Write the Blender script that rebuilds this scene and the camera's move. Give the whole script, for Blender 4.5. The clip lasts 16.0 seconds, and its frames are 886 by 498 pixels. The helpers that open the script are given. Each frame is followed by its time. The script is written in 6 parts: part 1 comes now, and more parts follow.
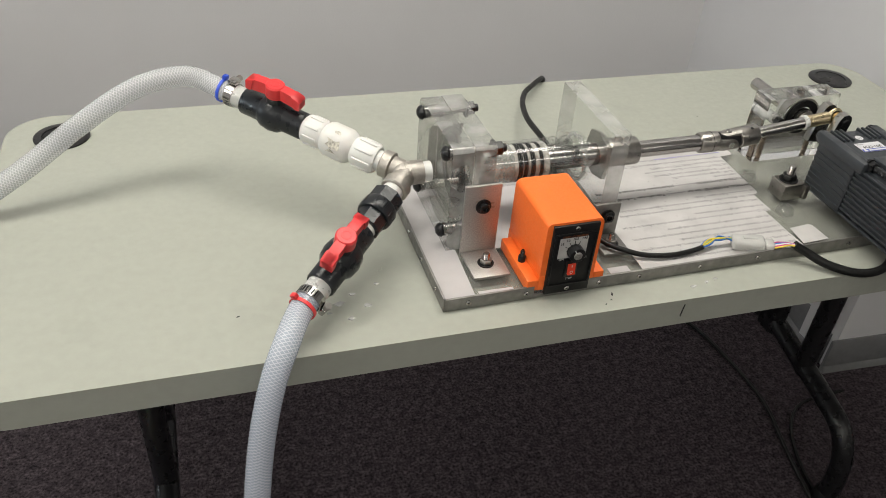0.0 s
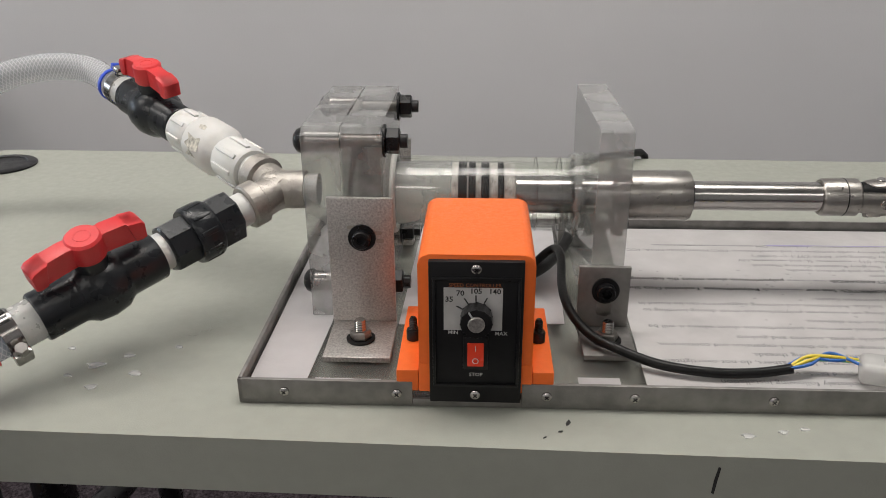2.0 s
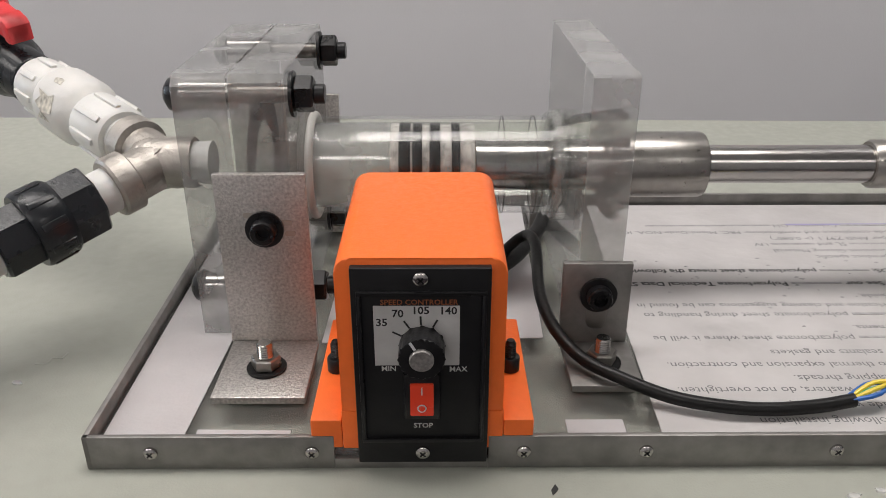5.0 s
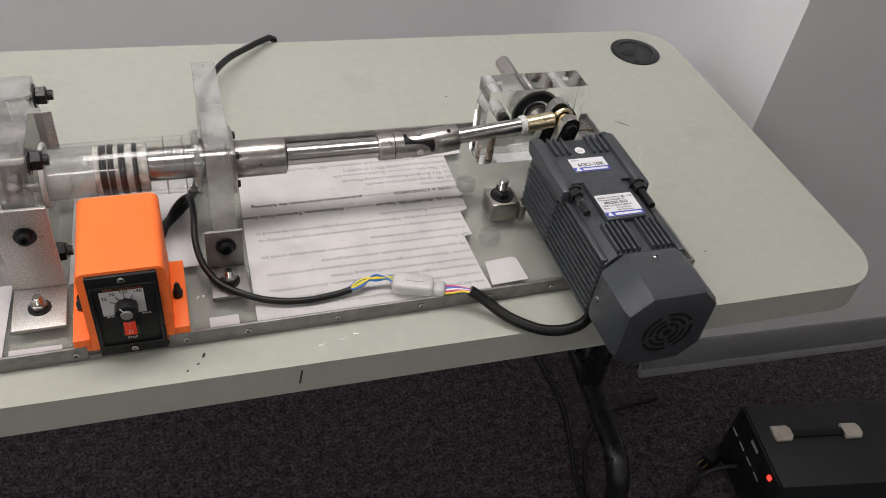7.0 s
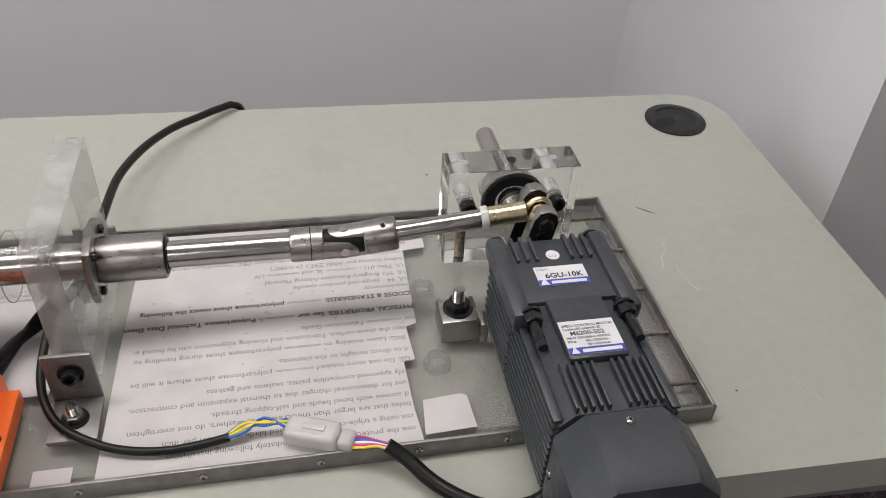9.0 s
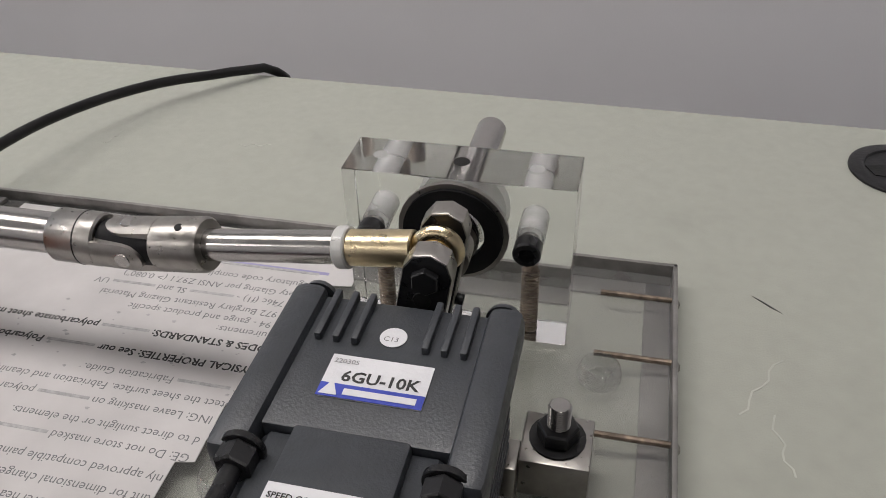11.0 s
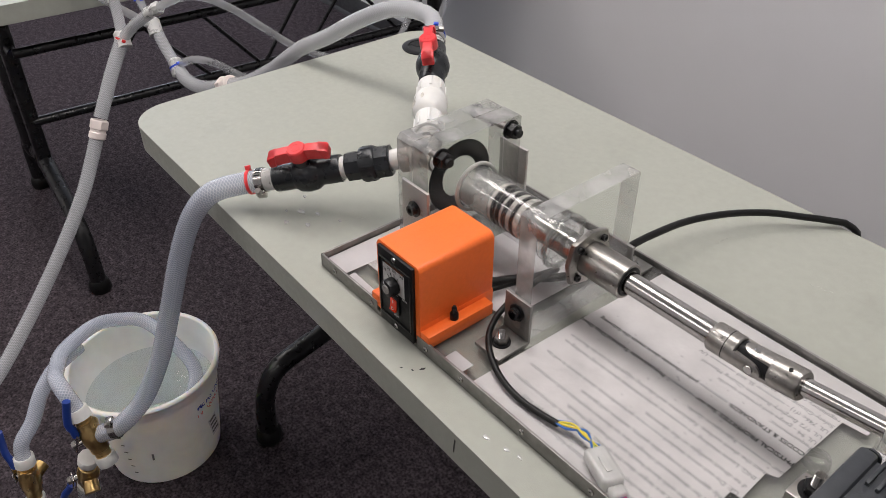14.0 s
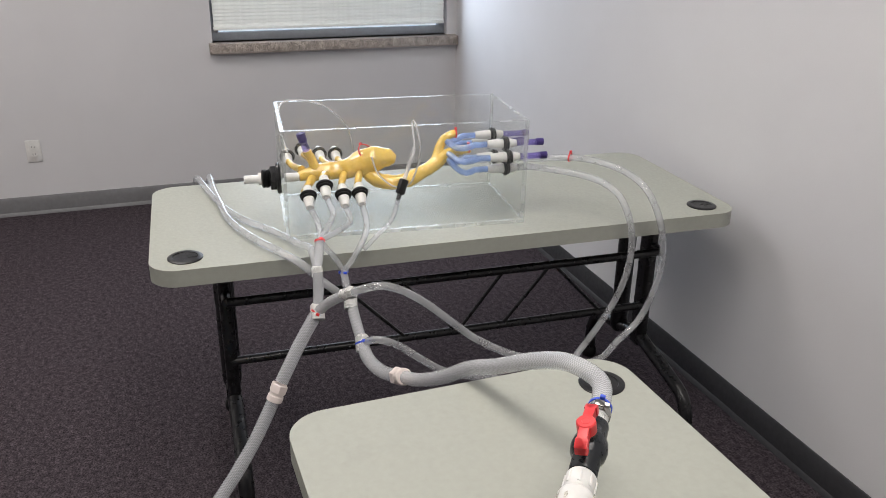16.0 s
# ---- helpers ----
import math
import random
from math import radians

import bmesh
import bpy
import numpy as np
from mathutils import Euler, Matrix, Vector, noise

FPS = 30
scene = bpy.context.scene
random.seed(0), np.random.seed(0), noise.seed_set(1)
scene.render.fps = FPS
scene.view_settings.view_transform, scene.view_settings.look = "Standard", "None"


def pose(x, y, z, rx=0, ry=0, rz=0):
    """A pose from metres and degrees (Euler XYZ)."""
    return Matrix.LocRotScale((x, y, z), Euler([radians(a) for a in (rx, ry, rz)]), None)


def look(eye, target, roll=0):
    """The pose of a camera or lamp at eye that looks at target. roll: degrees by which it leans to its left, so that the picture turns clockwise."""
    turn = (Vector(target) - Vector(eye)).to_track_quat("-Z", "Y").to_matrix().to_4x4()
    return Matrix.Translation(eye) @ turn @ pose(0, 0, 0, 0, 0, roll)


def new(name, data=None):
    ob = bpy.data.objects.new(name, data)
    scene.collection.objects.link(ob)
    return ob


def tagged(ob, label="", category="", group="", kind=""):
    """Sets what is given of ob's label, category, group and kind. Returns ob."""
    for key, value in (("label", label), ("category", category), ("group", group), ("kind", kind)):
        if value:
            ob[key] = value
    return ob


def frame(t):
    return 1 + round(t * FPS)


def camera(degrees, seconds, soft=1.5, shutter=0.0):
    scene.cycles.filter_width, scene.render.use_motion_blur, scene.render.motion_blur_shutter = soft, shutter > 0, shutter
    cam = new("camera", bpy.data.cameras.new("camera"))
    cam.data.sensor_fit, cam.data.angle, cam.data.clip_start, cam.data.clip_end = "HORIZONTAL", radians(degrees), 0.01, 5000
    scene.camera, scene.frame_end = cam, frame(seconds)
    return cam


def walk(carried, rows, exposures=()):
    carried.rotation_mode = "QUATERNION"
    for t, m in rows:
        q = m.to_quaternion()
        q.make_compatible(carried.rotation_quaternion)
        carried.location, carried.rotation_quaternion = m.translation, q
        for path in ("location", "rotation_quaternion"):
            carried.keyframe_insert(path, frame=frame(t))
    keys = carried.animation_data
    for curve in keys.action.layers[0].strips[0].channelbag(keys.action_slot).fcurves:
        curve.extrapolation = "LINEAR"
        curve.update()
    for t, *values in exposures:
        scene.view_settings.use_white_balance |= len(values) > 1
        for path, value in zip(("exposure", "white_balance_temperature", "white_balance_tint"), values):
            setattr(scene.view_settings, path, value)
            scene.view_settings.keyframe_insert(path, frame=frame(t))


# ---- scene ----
cam = camera(57.2, 16.0, soft=0.72)
PATH = [
    (0, (-0.272, -0.729, 1.427), (0.274, 0.773, 0.224), 4.6),
    (0.5, (-0.117, -0.692, 1.401), (0.176, 0.887, 0.208), 1.5),
    (1, (-0.002, -0.574, 1.361), (0.237, 1.062, 0.236), 2.3),
    (1.5, (0.112, -0.545, 1.269), (0.162, 1.171, 0.243), 0.7),
    (2, (0.169, -0.483, 1.07), (0.082, 1.352, 0.279), -0.3),
    (2.5, (0.163, -0.396, 0.919), (0.062, 1.512, 0.328), -0.3),
    (3, (0.157, -0.322, 0.875), (0.082, 1.629, 0.444), -0.1),
    (3.5, (0.158, -0.289, 0.873), (0.097, 1.671, 0.481), -0.2),
    (6, (0.195, -0.436, 1.236), (0.45, 1.116, 0.0), 3.3),
    (6.5, (0.209, -0.529, 1.354), (0.785, 0.876, 0.052), 8.7),
    (7, (0.234, -0.577, 1.409), (0.819, 0.777, 0.059), 9.1),
    (7.5, (0.246, -0.599, 1.434), (0.76, 0.741, 0.041), 8.3),
    (8, (0.274, -0.612, 1.438), (0.702, 0.753, 0.04), 6.3),
    (8.5, (0.37, -0.562, 1.377), (0.763, 0.86, 0.028), 5.3),
    (9, (0.461, -0.414, 1.315), (0.817, 1.095, 0.052), 3.9),
    (11.5, (0.805, -0.126, 1.095), (0.071, 1.335, -0.057), -4.6),
    (12, (0.813, -0.108, 1.107), (-0.259, 1.176, 0.012), -6.6),
    (12.5, (0.806, -0.175, 1.198), (-0.419, 0.975, 0.112), -4.2),
    (13, (0.795, -0.251, 1.287), (-0.464, 0.801, 0.143), -2.8),
    (13.5, (0.768, -0.343, 1.361), (-0.501, 0.663, 0.187), -1.1),
    (14, (0.747, -0.413, 1.392), (-0.489, 0.61, 0.197), 0.1),
    (14.5, (0.712, -0.46, 1.477), (-0.581, 0.606, 0.386), 2.1),
    (15, (0.693, -0.414, 1.549), (-0.811, 0.593, 0.698), 2.0),
    (15.5, (0.662, -0.277, 1.566), (-0.983, 0.556, 0.79), 1.9),
    (16, (0.617, -0.22, 1.558), (-1.09, 0.473, 0.78), 0.9),
]
walk(cam, [(t, look(eye, target, roll)) for t, eye, target, roll in PATH], ((0.0, 0.04, 6800, 3), (0.5, 0.0, 6660, 4), (1.0, -0.13, 6600, 7), (1.5, -0.21, 6580, 9), (2.0, -0.23, 6600, 7), (2.5, -0.22, 6600, 8), (3.0, 0.07, 6600, 9), (3.6, 0.09, 6600, 9), (6.0, -0.28, 6520, 9), (6.5, -0.08, 6520, 9), (7.5, 0.0, 6520, 9), (8.5, 0.03, 6500, 10), (9.0, -0.05, 6500, 10), (11.5, -0.26, 6500, 10), (12.5, -0.25, 6500, 11), (13.5, -0.14, 6500, 11), (15.0, -0.05, 6580, 10), (16.0, -0.06, 6620, 9)))

# ---- world and lights ----
world = bpy.data.worlds.new("world")
scene.world = world
world.use_nodes = True
_n = world.node_tree.nodes
_sky = _n.new("ShaderNodeTexSky")
_sky.sky_type, _sky.sun_disc, _sky.sun_elevation, _sky.sun_rotation = "NISHITA", False, radians(45), radians(120)
_n["Background"].inputs["Strength"].default_value = 0.12
world.node_tree.links.new(_sky.outputs["Color"], _n["Background"].inputs["Color"])


def area(name, m, sx, sy, power, colour):
    d = bpy.data.lights.new(name, "AREA")
    d.shape, d.size, d.size_y, d.energy, d.color = "RECTANGLE", sx, sy, power, colour
    ob = new(name, d)
    ob.matrix_world = m
    return ob


CEIL = 2.70
LAMPS = [(-0.80, 0.30, 1.17), (0.50, 0.30, 1.15), (-2.5, -0.5, 1.30), (-2.6, -2.4, 1.4), (-0.6, -2.3, 0.8), (1.6, -2.4, 0.5)]
POWER = 17.6
for _x, _y, _k in LAMPS:
    area("troffer_light", pose(_x, _y, CEIL - 0.03), 1.1, 0.55, POWER * _k, (1.0, 0.945, 0.925))
area("window_light", pose(-3.86, 0.96, 1.45, 0, -90, -3), 1.0, 1.2, 20.0, (0.72, 0.83, 1.0))


# ---- materials ----
def material(name, colour, rough=0.5, metal=0.0, var=0.12, scale=40.0, bump=0.1, fine=400.0, spec=0.5, trans=0.0, ior=1.49,
             coat=0.0, sub=0.0, emit=None, stains=0.0, piece=0.0, coarse=4.0, dist=0.002):
    m = bpy.data.materials.new(name)
    m.use_nodes = True
    nt = m.node_tree
    b, L = nt.nodes["Principled BSDF"], nt.links.new
    b.inputs["Metallic"].default_value = metal
    b.inputs["Specular IOR Level"].default_value = spec
    b.inputs["IOR"].default_value = ior
    b.inputs["Transmission Weight"].default_value = trans
    b.inputs["Coat Weight"].default_value = coat
    if sub:
        b.inputs["Subsurface Weight"].default_value = sub
        b.inputs["Subsurface Radius"].default_value = (0.01, 0.008, 0.006)
        b.inputs["Subsurface Scale"].default_value = 0.6
    if emit:
        b.inputs["Emission Color"].default_value = (*emit[0], 1)
        b.inputs["Emission Strength"].default_value = emit[1]
    co = nt.nodes.new("ShaderNodeTexCoord").outputs["Object"]

    def noisy(s, detail=4.0):
        n = nt.nodes.new("ShaderNodeTexNoise")
        n.inputs["Scale"].default_value, n.inputs["Detail"].default_value = s, detail
        L(co, n.inputs["Vector"])
        return n.outputs["Fac"]

    def ramp(fac, a, z, lo, hi):
        r = nt.nodes.new("ShaderNodeMapRange")
        r.inputs["From Min"].default_value, r.inputs["From Max"].default_value = a, z
        r.inputs["To Min"].default_value, r.inputs["To Max"].default_value = lo, hi
        L(fac, r.inputs["Value"])
        return r.outputs["Result"]

    def times(a, bb):
        k = nt.nodes.new("ShaderNodeMath")
        k.operation = "MULTIPLY"
        L(a, k.inputs[0])
        L(bb, k.inputs[1])
        return k.outputs[0]

    f = times(ramp(noisy(scale), 0.3, 0.7, 1 - var, 1 + var), ramp(noisy(coarse), 0.3, 0.7, 1 - var * 0.6, 1 + var * 0.6))
    if stains:
        f = times(f, ramp(noisy(9.0, 8.0), 0.62, 0.74, 1.0, 1 - stains))
    if piece:
        f = times(f, ramp(nt.nodes.new("ShaderNodeObjectInfo").outputs["Random"], 0, 1, 1 - piece, 1 + piece))
    mix = nt.nodes.new("ShaderNodeVectorMath")
    mix.operation = "SCALE"
    mix.inputs[0].default_value = colour
    L(f, mix.inputs["Scale"])
    L(mix.outputs[0], b.inputs["Base Color"])
    L(ramp(noisy(scale * 1.7), 0.3, 0.7, max(0.02, rough * 0.8), min(1, rough * 1.2)), b.inputs["Roughness"])
    if bump:
        bp = nt.nodes.new("ShaderNodeBump")
        bp.inputs["Strength"].default_value, bp.inputs["Distance"].default_value = bump, dist
        L(noisy(fine, 3.0), bp.inputs["Height"])
        L(bp.outputs[0], b.inputs["Normal"])
    return m


def clear(name, tint, veil, rough, veil_colour, gloss=0.6, patch=0.5, low=0.035):
    """Thin clear plastic: sees straight through, reflects at grazing angles, with a faint milky veil."""
    m = bpy.data.materials.new(name)
    m.use_nodes = True
    nt = m.node_tree
    nt.nodes.remove(nt.nodes["Principled BSDF"])
    L = nt.links.new
    t, g, d = nt.nodes.new("ShaderNodeBsdfTransparent"), nt.nodes.new("ShaderNodeBsdfGlossy"), nt.nodes.new("ShaderNodeBsdfPrincipled")
    t.inputs["Color"].default_value = (*tint, 1)
    g.inputs["Roughness"].default_value = rough
    d.inputs["Base Color"].default_value = (*veil_colour, 1)
    d.inputs["Roughness"].default_value = 0.35
    d.inputs["Transmission Weight"].default_value = 0.25
    lw, pw, fr = nt.nodes.new("ShaderNodeLayerWeight"), nt.nodes.new("ShaderNodeMath"), nt.nodes.new("ShaderNodeMapRange")
    pw.operation = "POWER"
    pw.inputs[1].default_value = 4.0
    fr.inputs["To Min"].default_value, fr.inputs["To Max"].default_value = low, gloss
    L(lw.outputs["Facing"], pw.inputs[0])
    L(pw.outputs[0], fr.inputs["Value"])
    a, b = nt.nodes.new("ShaderNodeMixShader"), nt.nodes.new("ShaderNodeMixShader")
    n = nt.nodes.new("ShaderNodeTexNoise")
    n.inputs["Scale"].default_value, n.inputs["Detail"].default_value = 22.0, 6.0
    L(nt.nodes.new("ShaderNodeTexCoord").outputs["Object"], n.inputs["Vector"])
    r = nt.nodes.new("ShaderNodeMapRange")
    r.inputs["From Min"].default_value, r.inputs["From Max"].default_value = 0.35, 0.7
    r.inputs["To Min"].default_value, r.inputs["To Max"].default_value = veil * (1 - patch * 0.8), min(1, veil * (1 + patch))
    L(n.outputs["Fac"], r.inputs["Value"])
    L(r.outputs[0], a.inputs[0])
    L(t.outputs[0], a.inputs[1])
    L(d.outputs[0], a.inputs[2])
    L(fr.outputs[0], b.inputs[0])
    L(a.outputs[0], b.inputs[1])
    L(g.outputs[0], b.inputs[2])
    L(b.outputs[0], nt.nodes["Material Output"].inputs["Surface"])
    return m


def braided(name, colour, yarn, veil, dense, turns=12.0, pitch=250.0):
    """Clear hose with a white cross-braid; u runs round the hose, v along it in metres."""
    m = bpy.data.materials.new(name)
    m.use_nodes = True
    nt = m.node_tree
    L = nt.links.new
    d = nt.nodes["Principled BSDF"]
    d.inputs["Roughness"].default_value = 0.16
    d.inputs["Transmission Weight"].default_value = 0.1
    d.inputs["IOR"].default_value = 1.4
    sep = nt.nodes.new("ShaderNodeSeparateXYZ")
    L(nt.nodes.new("ShaderNodeUVMap").outputs[0], sep.inputs[0])

    def op(kind, a, b=None):
        k = nt.nodes.new("ShaderNodeMath")
        k.operation = kind
        for i, v in enumerate((a, b)):
            if v is None:
                continue
            if isinstance(v, (int, float)):
                k.inputs[i].default_value = v
            else:
                L(v, k.inputs[i])
        return k.outputs[0]

    u, v = op("MULTIPLY", sep.outputs[0], turns), op("MULTIPLY", sep.outputs[1], pitch)

    def thread(x):
        """A soft-edged yarn once in each turn of x."""
        k = nt.nodes.new("ShaderNodeMapRange")
        k.interpolation_type = "SMOOTHSTEP"
        k.inputs["From Min"].default_value, k.inputs["From Max"].default_value = 0.17, 0.04
        L(op("ABSOLUTE", op("SUBTRACT", op("FRACT", x), 0.5)), k.inputs["Value"])
        return k.outputs["Result"]

    line = op("MAXIMUM", thread(op("ADD", u, v)), thread(op("SUBTRACT", u, v)))
    mixc = nt.nodes.new("ShaderNodeMix")
    mixc.data_type = "RGBA"
    L(line, mixc.inputs["Factor"])
    mixc.inputs["A"].default_value = (*colour, 1)
    mixc.inputs["B"].default_value = (*yarn, 1)
    L(mixc.outputs["Result"], d.inputs["Base Color"])
    bp = nt.nodes.new("ShaderNodeBump")
    bp.inputs["Strength"].default_value, bp.inputs["Distance"].default_value = 0.10, 0.0008
    L(line, bp.inputs["Height"])
    L(bp.outputs[0], d.inputs["Normal"])
    t, mx = nt.nodes.new("ShaderNodeBsdfTransparent"), nt.nodes.new("ShaderNodeMixShader")
    fac = nt.nodes.new("ShaderNodeMapRange")
    fac.inputs["To Min"].default_value, fac.inputs["To Max"].default_value = veil, dense
    L(line, fac.inputs["Value"])
    L(fac.outputs[0], mx.inputs[0])
    L(t.outputs[0], mx.inputs[1])
    L(d.outputs[0], mx.inputs[2])
    L(mx.outputs[0], nt.nodes["Material Output"].inputs["Surface"])
    return m


WALL = material("painted drywall", (0.60, 0.595, 0.605), 0.75, var=0.02, scale=3, bump=0.12, fine=260, spec=0.25, coarse=0.8)
CEILM = material("ceiling board", (0.75, 0.74, 0.72), 0.9, var=0.06, scale=60, bump=0.3, fine=300)
BASEB = material("grey vinyl baseboard", (0.032, 0.032, 0.035), 0.5, var=0.1)
DBASE = material("grey baseboard", (0.16, 0.16, 0.165), 0.5, var=0.08)
GRANITE = material("granite", (0.33, 0.29, 0.26), 0.35, var=0.6, scale=160, bump=0.02, coarse=30)
WINF = material("window frame aluminium", (0.35, 0.37, 0.40), 0.4, metal=0.4, var=0.06)
SLAT = material("blind slat", (0.84, 0.86, 0.83), 0.5, var=0.04, piece=0.05)
TABLE = material("sage blow-moulded plastic", (0.345, 0.355, 0.31), 0.5, var=0.028, scale=70, bump=0.22, fine=750, spec=0.35, stains=0.07, coarse=2.5, dist=0.0008)
BLACKP = material("black plastic", (0.009, 0.009, 0.010), 0.34, var=0.2, spec=0.4)
BLACKM = material("black powder-coated steel", (0.009, 0.009, 0.010), 0.30, var=0.2, spec=0.42)
RUBBER = material("black rubber", (0.006, 0.006, 0.006), 0.40, var=0.2, spec=0.3)
ALU = material("brushed aluminium", (0.46, 0.44, 0.42), 0.40, metal=0.8, var=0.26, scale=600, bump=0.2, fine=700, stains=0.2)
ALUD = material("dull aluminium angle", (0.24, 0.232, 0.222), 0.48, metal=0.7, var=0.2, scale=60, bump=0.1, fine=500, stains=0.25)
STEEL = material("polished steel", (0.44, 0.425, 0.41), 0.2, metal=1.0, var=0.05, scale=80, bump=0)
STEELM = material("machined steel", (0.34, 0.325, 0.305), 0.33, metal=1.0, var=0.10, scale=120, bump=0.03, fine=500)
CAST = material("cast stainless steel", (0.38, 0.355, 0.325), 0.50, metal=0.9, var=0.18, scale=60, bump=0.35, fine=260)
BRASS = material("brass", (0.58, 0.40, 0.17), 0.33, metal=1.0, var=0.18, scale=60)
CROD = material("yellow zinc", (0.62, 0.52, 0.34), 0.3, metal=1.0, var=0.15)
ORANGE = material("orange printed plastic", (0.90, 0.168, 0.030), 0.42, var=0.03, scale=200, bump=0.10, fine=900, spec=0.35, coarse=12)
PANEL = material("matt black panel", (0.008, 0.008, 0.009), 0.5, var=0.15, bump=0.05, spec=0.3)
RED = material("red plastic", (0.68, 0.036, 0.042), 0.38, var=0.08, sub=0.05)
REDL = material("red switch", (0.62, 0.045, 0.02), 0.3, var=0.05, emit=((1.0, 0.08, 0.02), 0.08))
LED = material("red indicator", (0.9, 0.05, 0.03), 0.3, emit=((1.0, 0.03, 0.02), 2.5))
BLUE = material("blue vinyl grip", (0.012, 0.045, 0.26), 0.35, var=0.1)
BLUET = material("blue zip tie", (0.02, 0.07, 0.55), 0.4)
PURPLE = material("purple cap", (0.035, 0.02, 0.13), 0.4)
WHITEP = material("white plastic", (0.66, 0.655, 0.635), 0.4, var=0.05, scale=60, stains=0.08, sub=0.1)
WHITED = material("scuffed white union", (0.64, 0.63, 0.605), 0.42, var=0.06, scale=50, stains=0.25, sub=0.1)
PVC = material("dark grey pvc", (0.013, 0.015, 0.018), 0.30, var=0.12, scale=50, spec=0.4)
NYLON = material("translucent nylon", (0.74, 0.74, 0.72), 0.3, trans=0.35, var=0.08, ior=1.3)
MOTOR = material("slate grey motor enamel", (0.033, 0.037, 0.043), 0.42, var=0.12, scale=90, bump=0.12, fine=700)
PAPER = material("printed masking film", (0.48, 0.465, 0.46), 0.6, var=0.08, scale=25, bump=0.2, fine=120, stains=0.30, coarse=9)
PAPER2 = material("plain masking film", (0.46, 0.445, 0.45), 0.5, var=0.04, bump=0.1, stains=0.1)
INK = material("grey ink", (0.15, 0.148, 0.153), 0.7, var=0.1)
INKS = material("smudged grey ink", (0.36, 0.355, 0.355), 0.7, var=0.2, scale=300)
INKB = material("black ink", (0.02, 0.02, 0.02), 0.6)
INKW = material("pale print", (0.62, 0.62, 0.60), 0.6)
INKO = material("dim orange print", (0.30, 0.09, 0.03), 0.6)
LABELB = material("blue label print", (0.04, 0.06, 0.36), 0.4)
LABELW = material("white label", (0.62, 0.62, 0.64), 0.4, var=0.04)
LABELS = material("silver dial label", (0.56, 0.55, 0.54), 0.4, metal=0.15, var=0.10, scale=70)
YELLOW = material("glossy yellow resin", (0.78, 0.525, 0.11), 0.13, var=0.2, scale=30, bump=0.9, fine=60, coat=0.8, sub=0.15, dist=0.004)
BUCKET = material("milky white bucket", (0.86, 0.865, 0.85), 0.42, var=0.03, sub=0.9)
WATER = clear("water", (0.93, 0.955, 0.96), 0.04, 0.02, (0.75, 0.79, 0.80), gloss=0.5, patch=0.3)
GASKET = material("black gasket", (0.006, 0.006, 0.007), 0.5, var=0.3, scale=80, spec=0.2)
PTFE = material("grimy white piston", (0.38, 0.365, 0.34), 0.5, var=0.45, scale=160, stains=0.55, coarse=40)
MILKY = material("silicone sealant", (0.55, 0.54, 0.51), 0.4, var=0.1, trans=0.3)
CARTON = material("black transformer steel", (0.010, 0.010, 0.011), 0.5, var=0.2, bump=0.1)
PAD = material("grey felt pad", (0.34, 0.31, 0.27), 0.9, var=0.15)
TROFFER = material("lit diffuser", (0.9, 0.9, 0.88), 0.5, emit=((1.0, 0.96, 0.9), 1.6), bump=0)
WIRE = {c: material(f"{n} wire", c, 0.4) for n, c in (("yellow", (0.70, 0.55, 0.05)), ("blue", (0.02, 0.12, 0.42)), ("green", (0.04, 0.28, 0.14)),
                                                        ("white", (0.7, 0.7, 0.7)), ("magenta", (0.5, 0.03, 0.16)))}
ACRYL = clear("clear acrylic", (0.97, 0.975, 0.97), 0.05, 0.03, (0.75, 0.76, 0.76))
ACRYLE = clear("sawn acrylic edge", (0.88, 0.88, 0.875), 0.38, 0.22, (0.58, 0.58, 0.575), patch=0.35)
HEADE = clear("frosted acrylic rim", (0.78, 0.78, 0.775), 0.32, 0.14, (0.50, 0.50, 0.495), gloss=0.7, patch=0.95)
HEADF = clear("polished acrylic face", (0.95, 0.955, 0.95), 0.008, 0.03, (0.7, 0.7, 0.7), gloss=0.7, low=0.010)
BUSH = clear("clear bushing", (0.90, 0.905, 0.90), 0.10, 0.05, (0.70, 0.70, 0.69), gloss=0.9, patch=0.4)
FROSTT = clear("frosted cylinder end", (0.90, 0.90, 0.89), 0.30, 0.2, (0.66, 0.66, 0.64), patch=0.35)
THREAD = material("rusty dark thread", (0.16, 0.125, 0.095), 0.55, metal=0.6, var=0.5, scale=220, stains=0.4)
CONN = clear("milky soft plastic", (0.86, 0.86, 0.85), 0.55, 0.2, (0.74, 0.74, 0.72), gloss=0.5, patch=0.2)
RESIDUE = material("grubby label residue", (0.42, 0.40, 0.35), 0.8, var=0.45, scale=260)
VIOLET = material("pale violet rule", (0.30, 0.28, 0.46), 0.6, var=0.1)
PALES = material("pale rubbed scratch", (0.405, 0.415, 0.37), 0.6, var=0.15)
BOXA = clear("acrylic tank wall", (0.985, 0.99, 0.985), 0.025, 0.02, (0.8, 0.8, 0.8), gloss=0.22)
BOXB = clear("acrylic tank floor", (0.96, 0.965, 0.96), 0.05, 0.35, (0.6, 0.6, 0.6), gloss=0.06)
BOXE = clear("bright acrylic edge", (0.90, 0.92, 0.91), 0.26, 0.08, (0.80, 0.82, 0.82), gloss=0.5)
ACRYLP = clear("polished acrylic edge", (0.70, 0.705, 0.70), 0.16, 0.06, (0.45, 0.45, 0.45), patch=0.9)
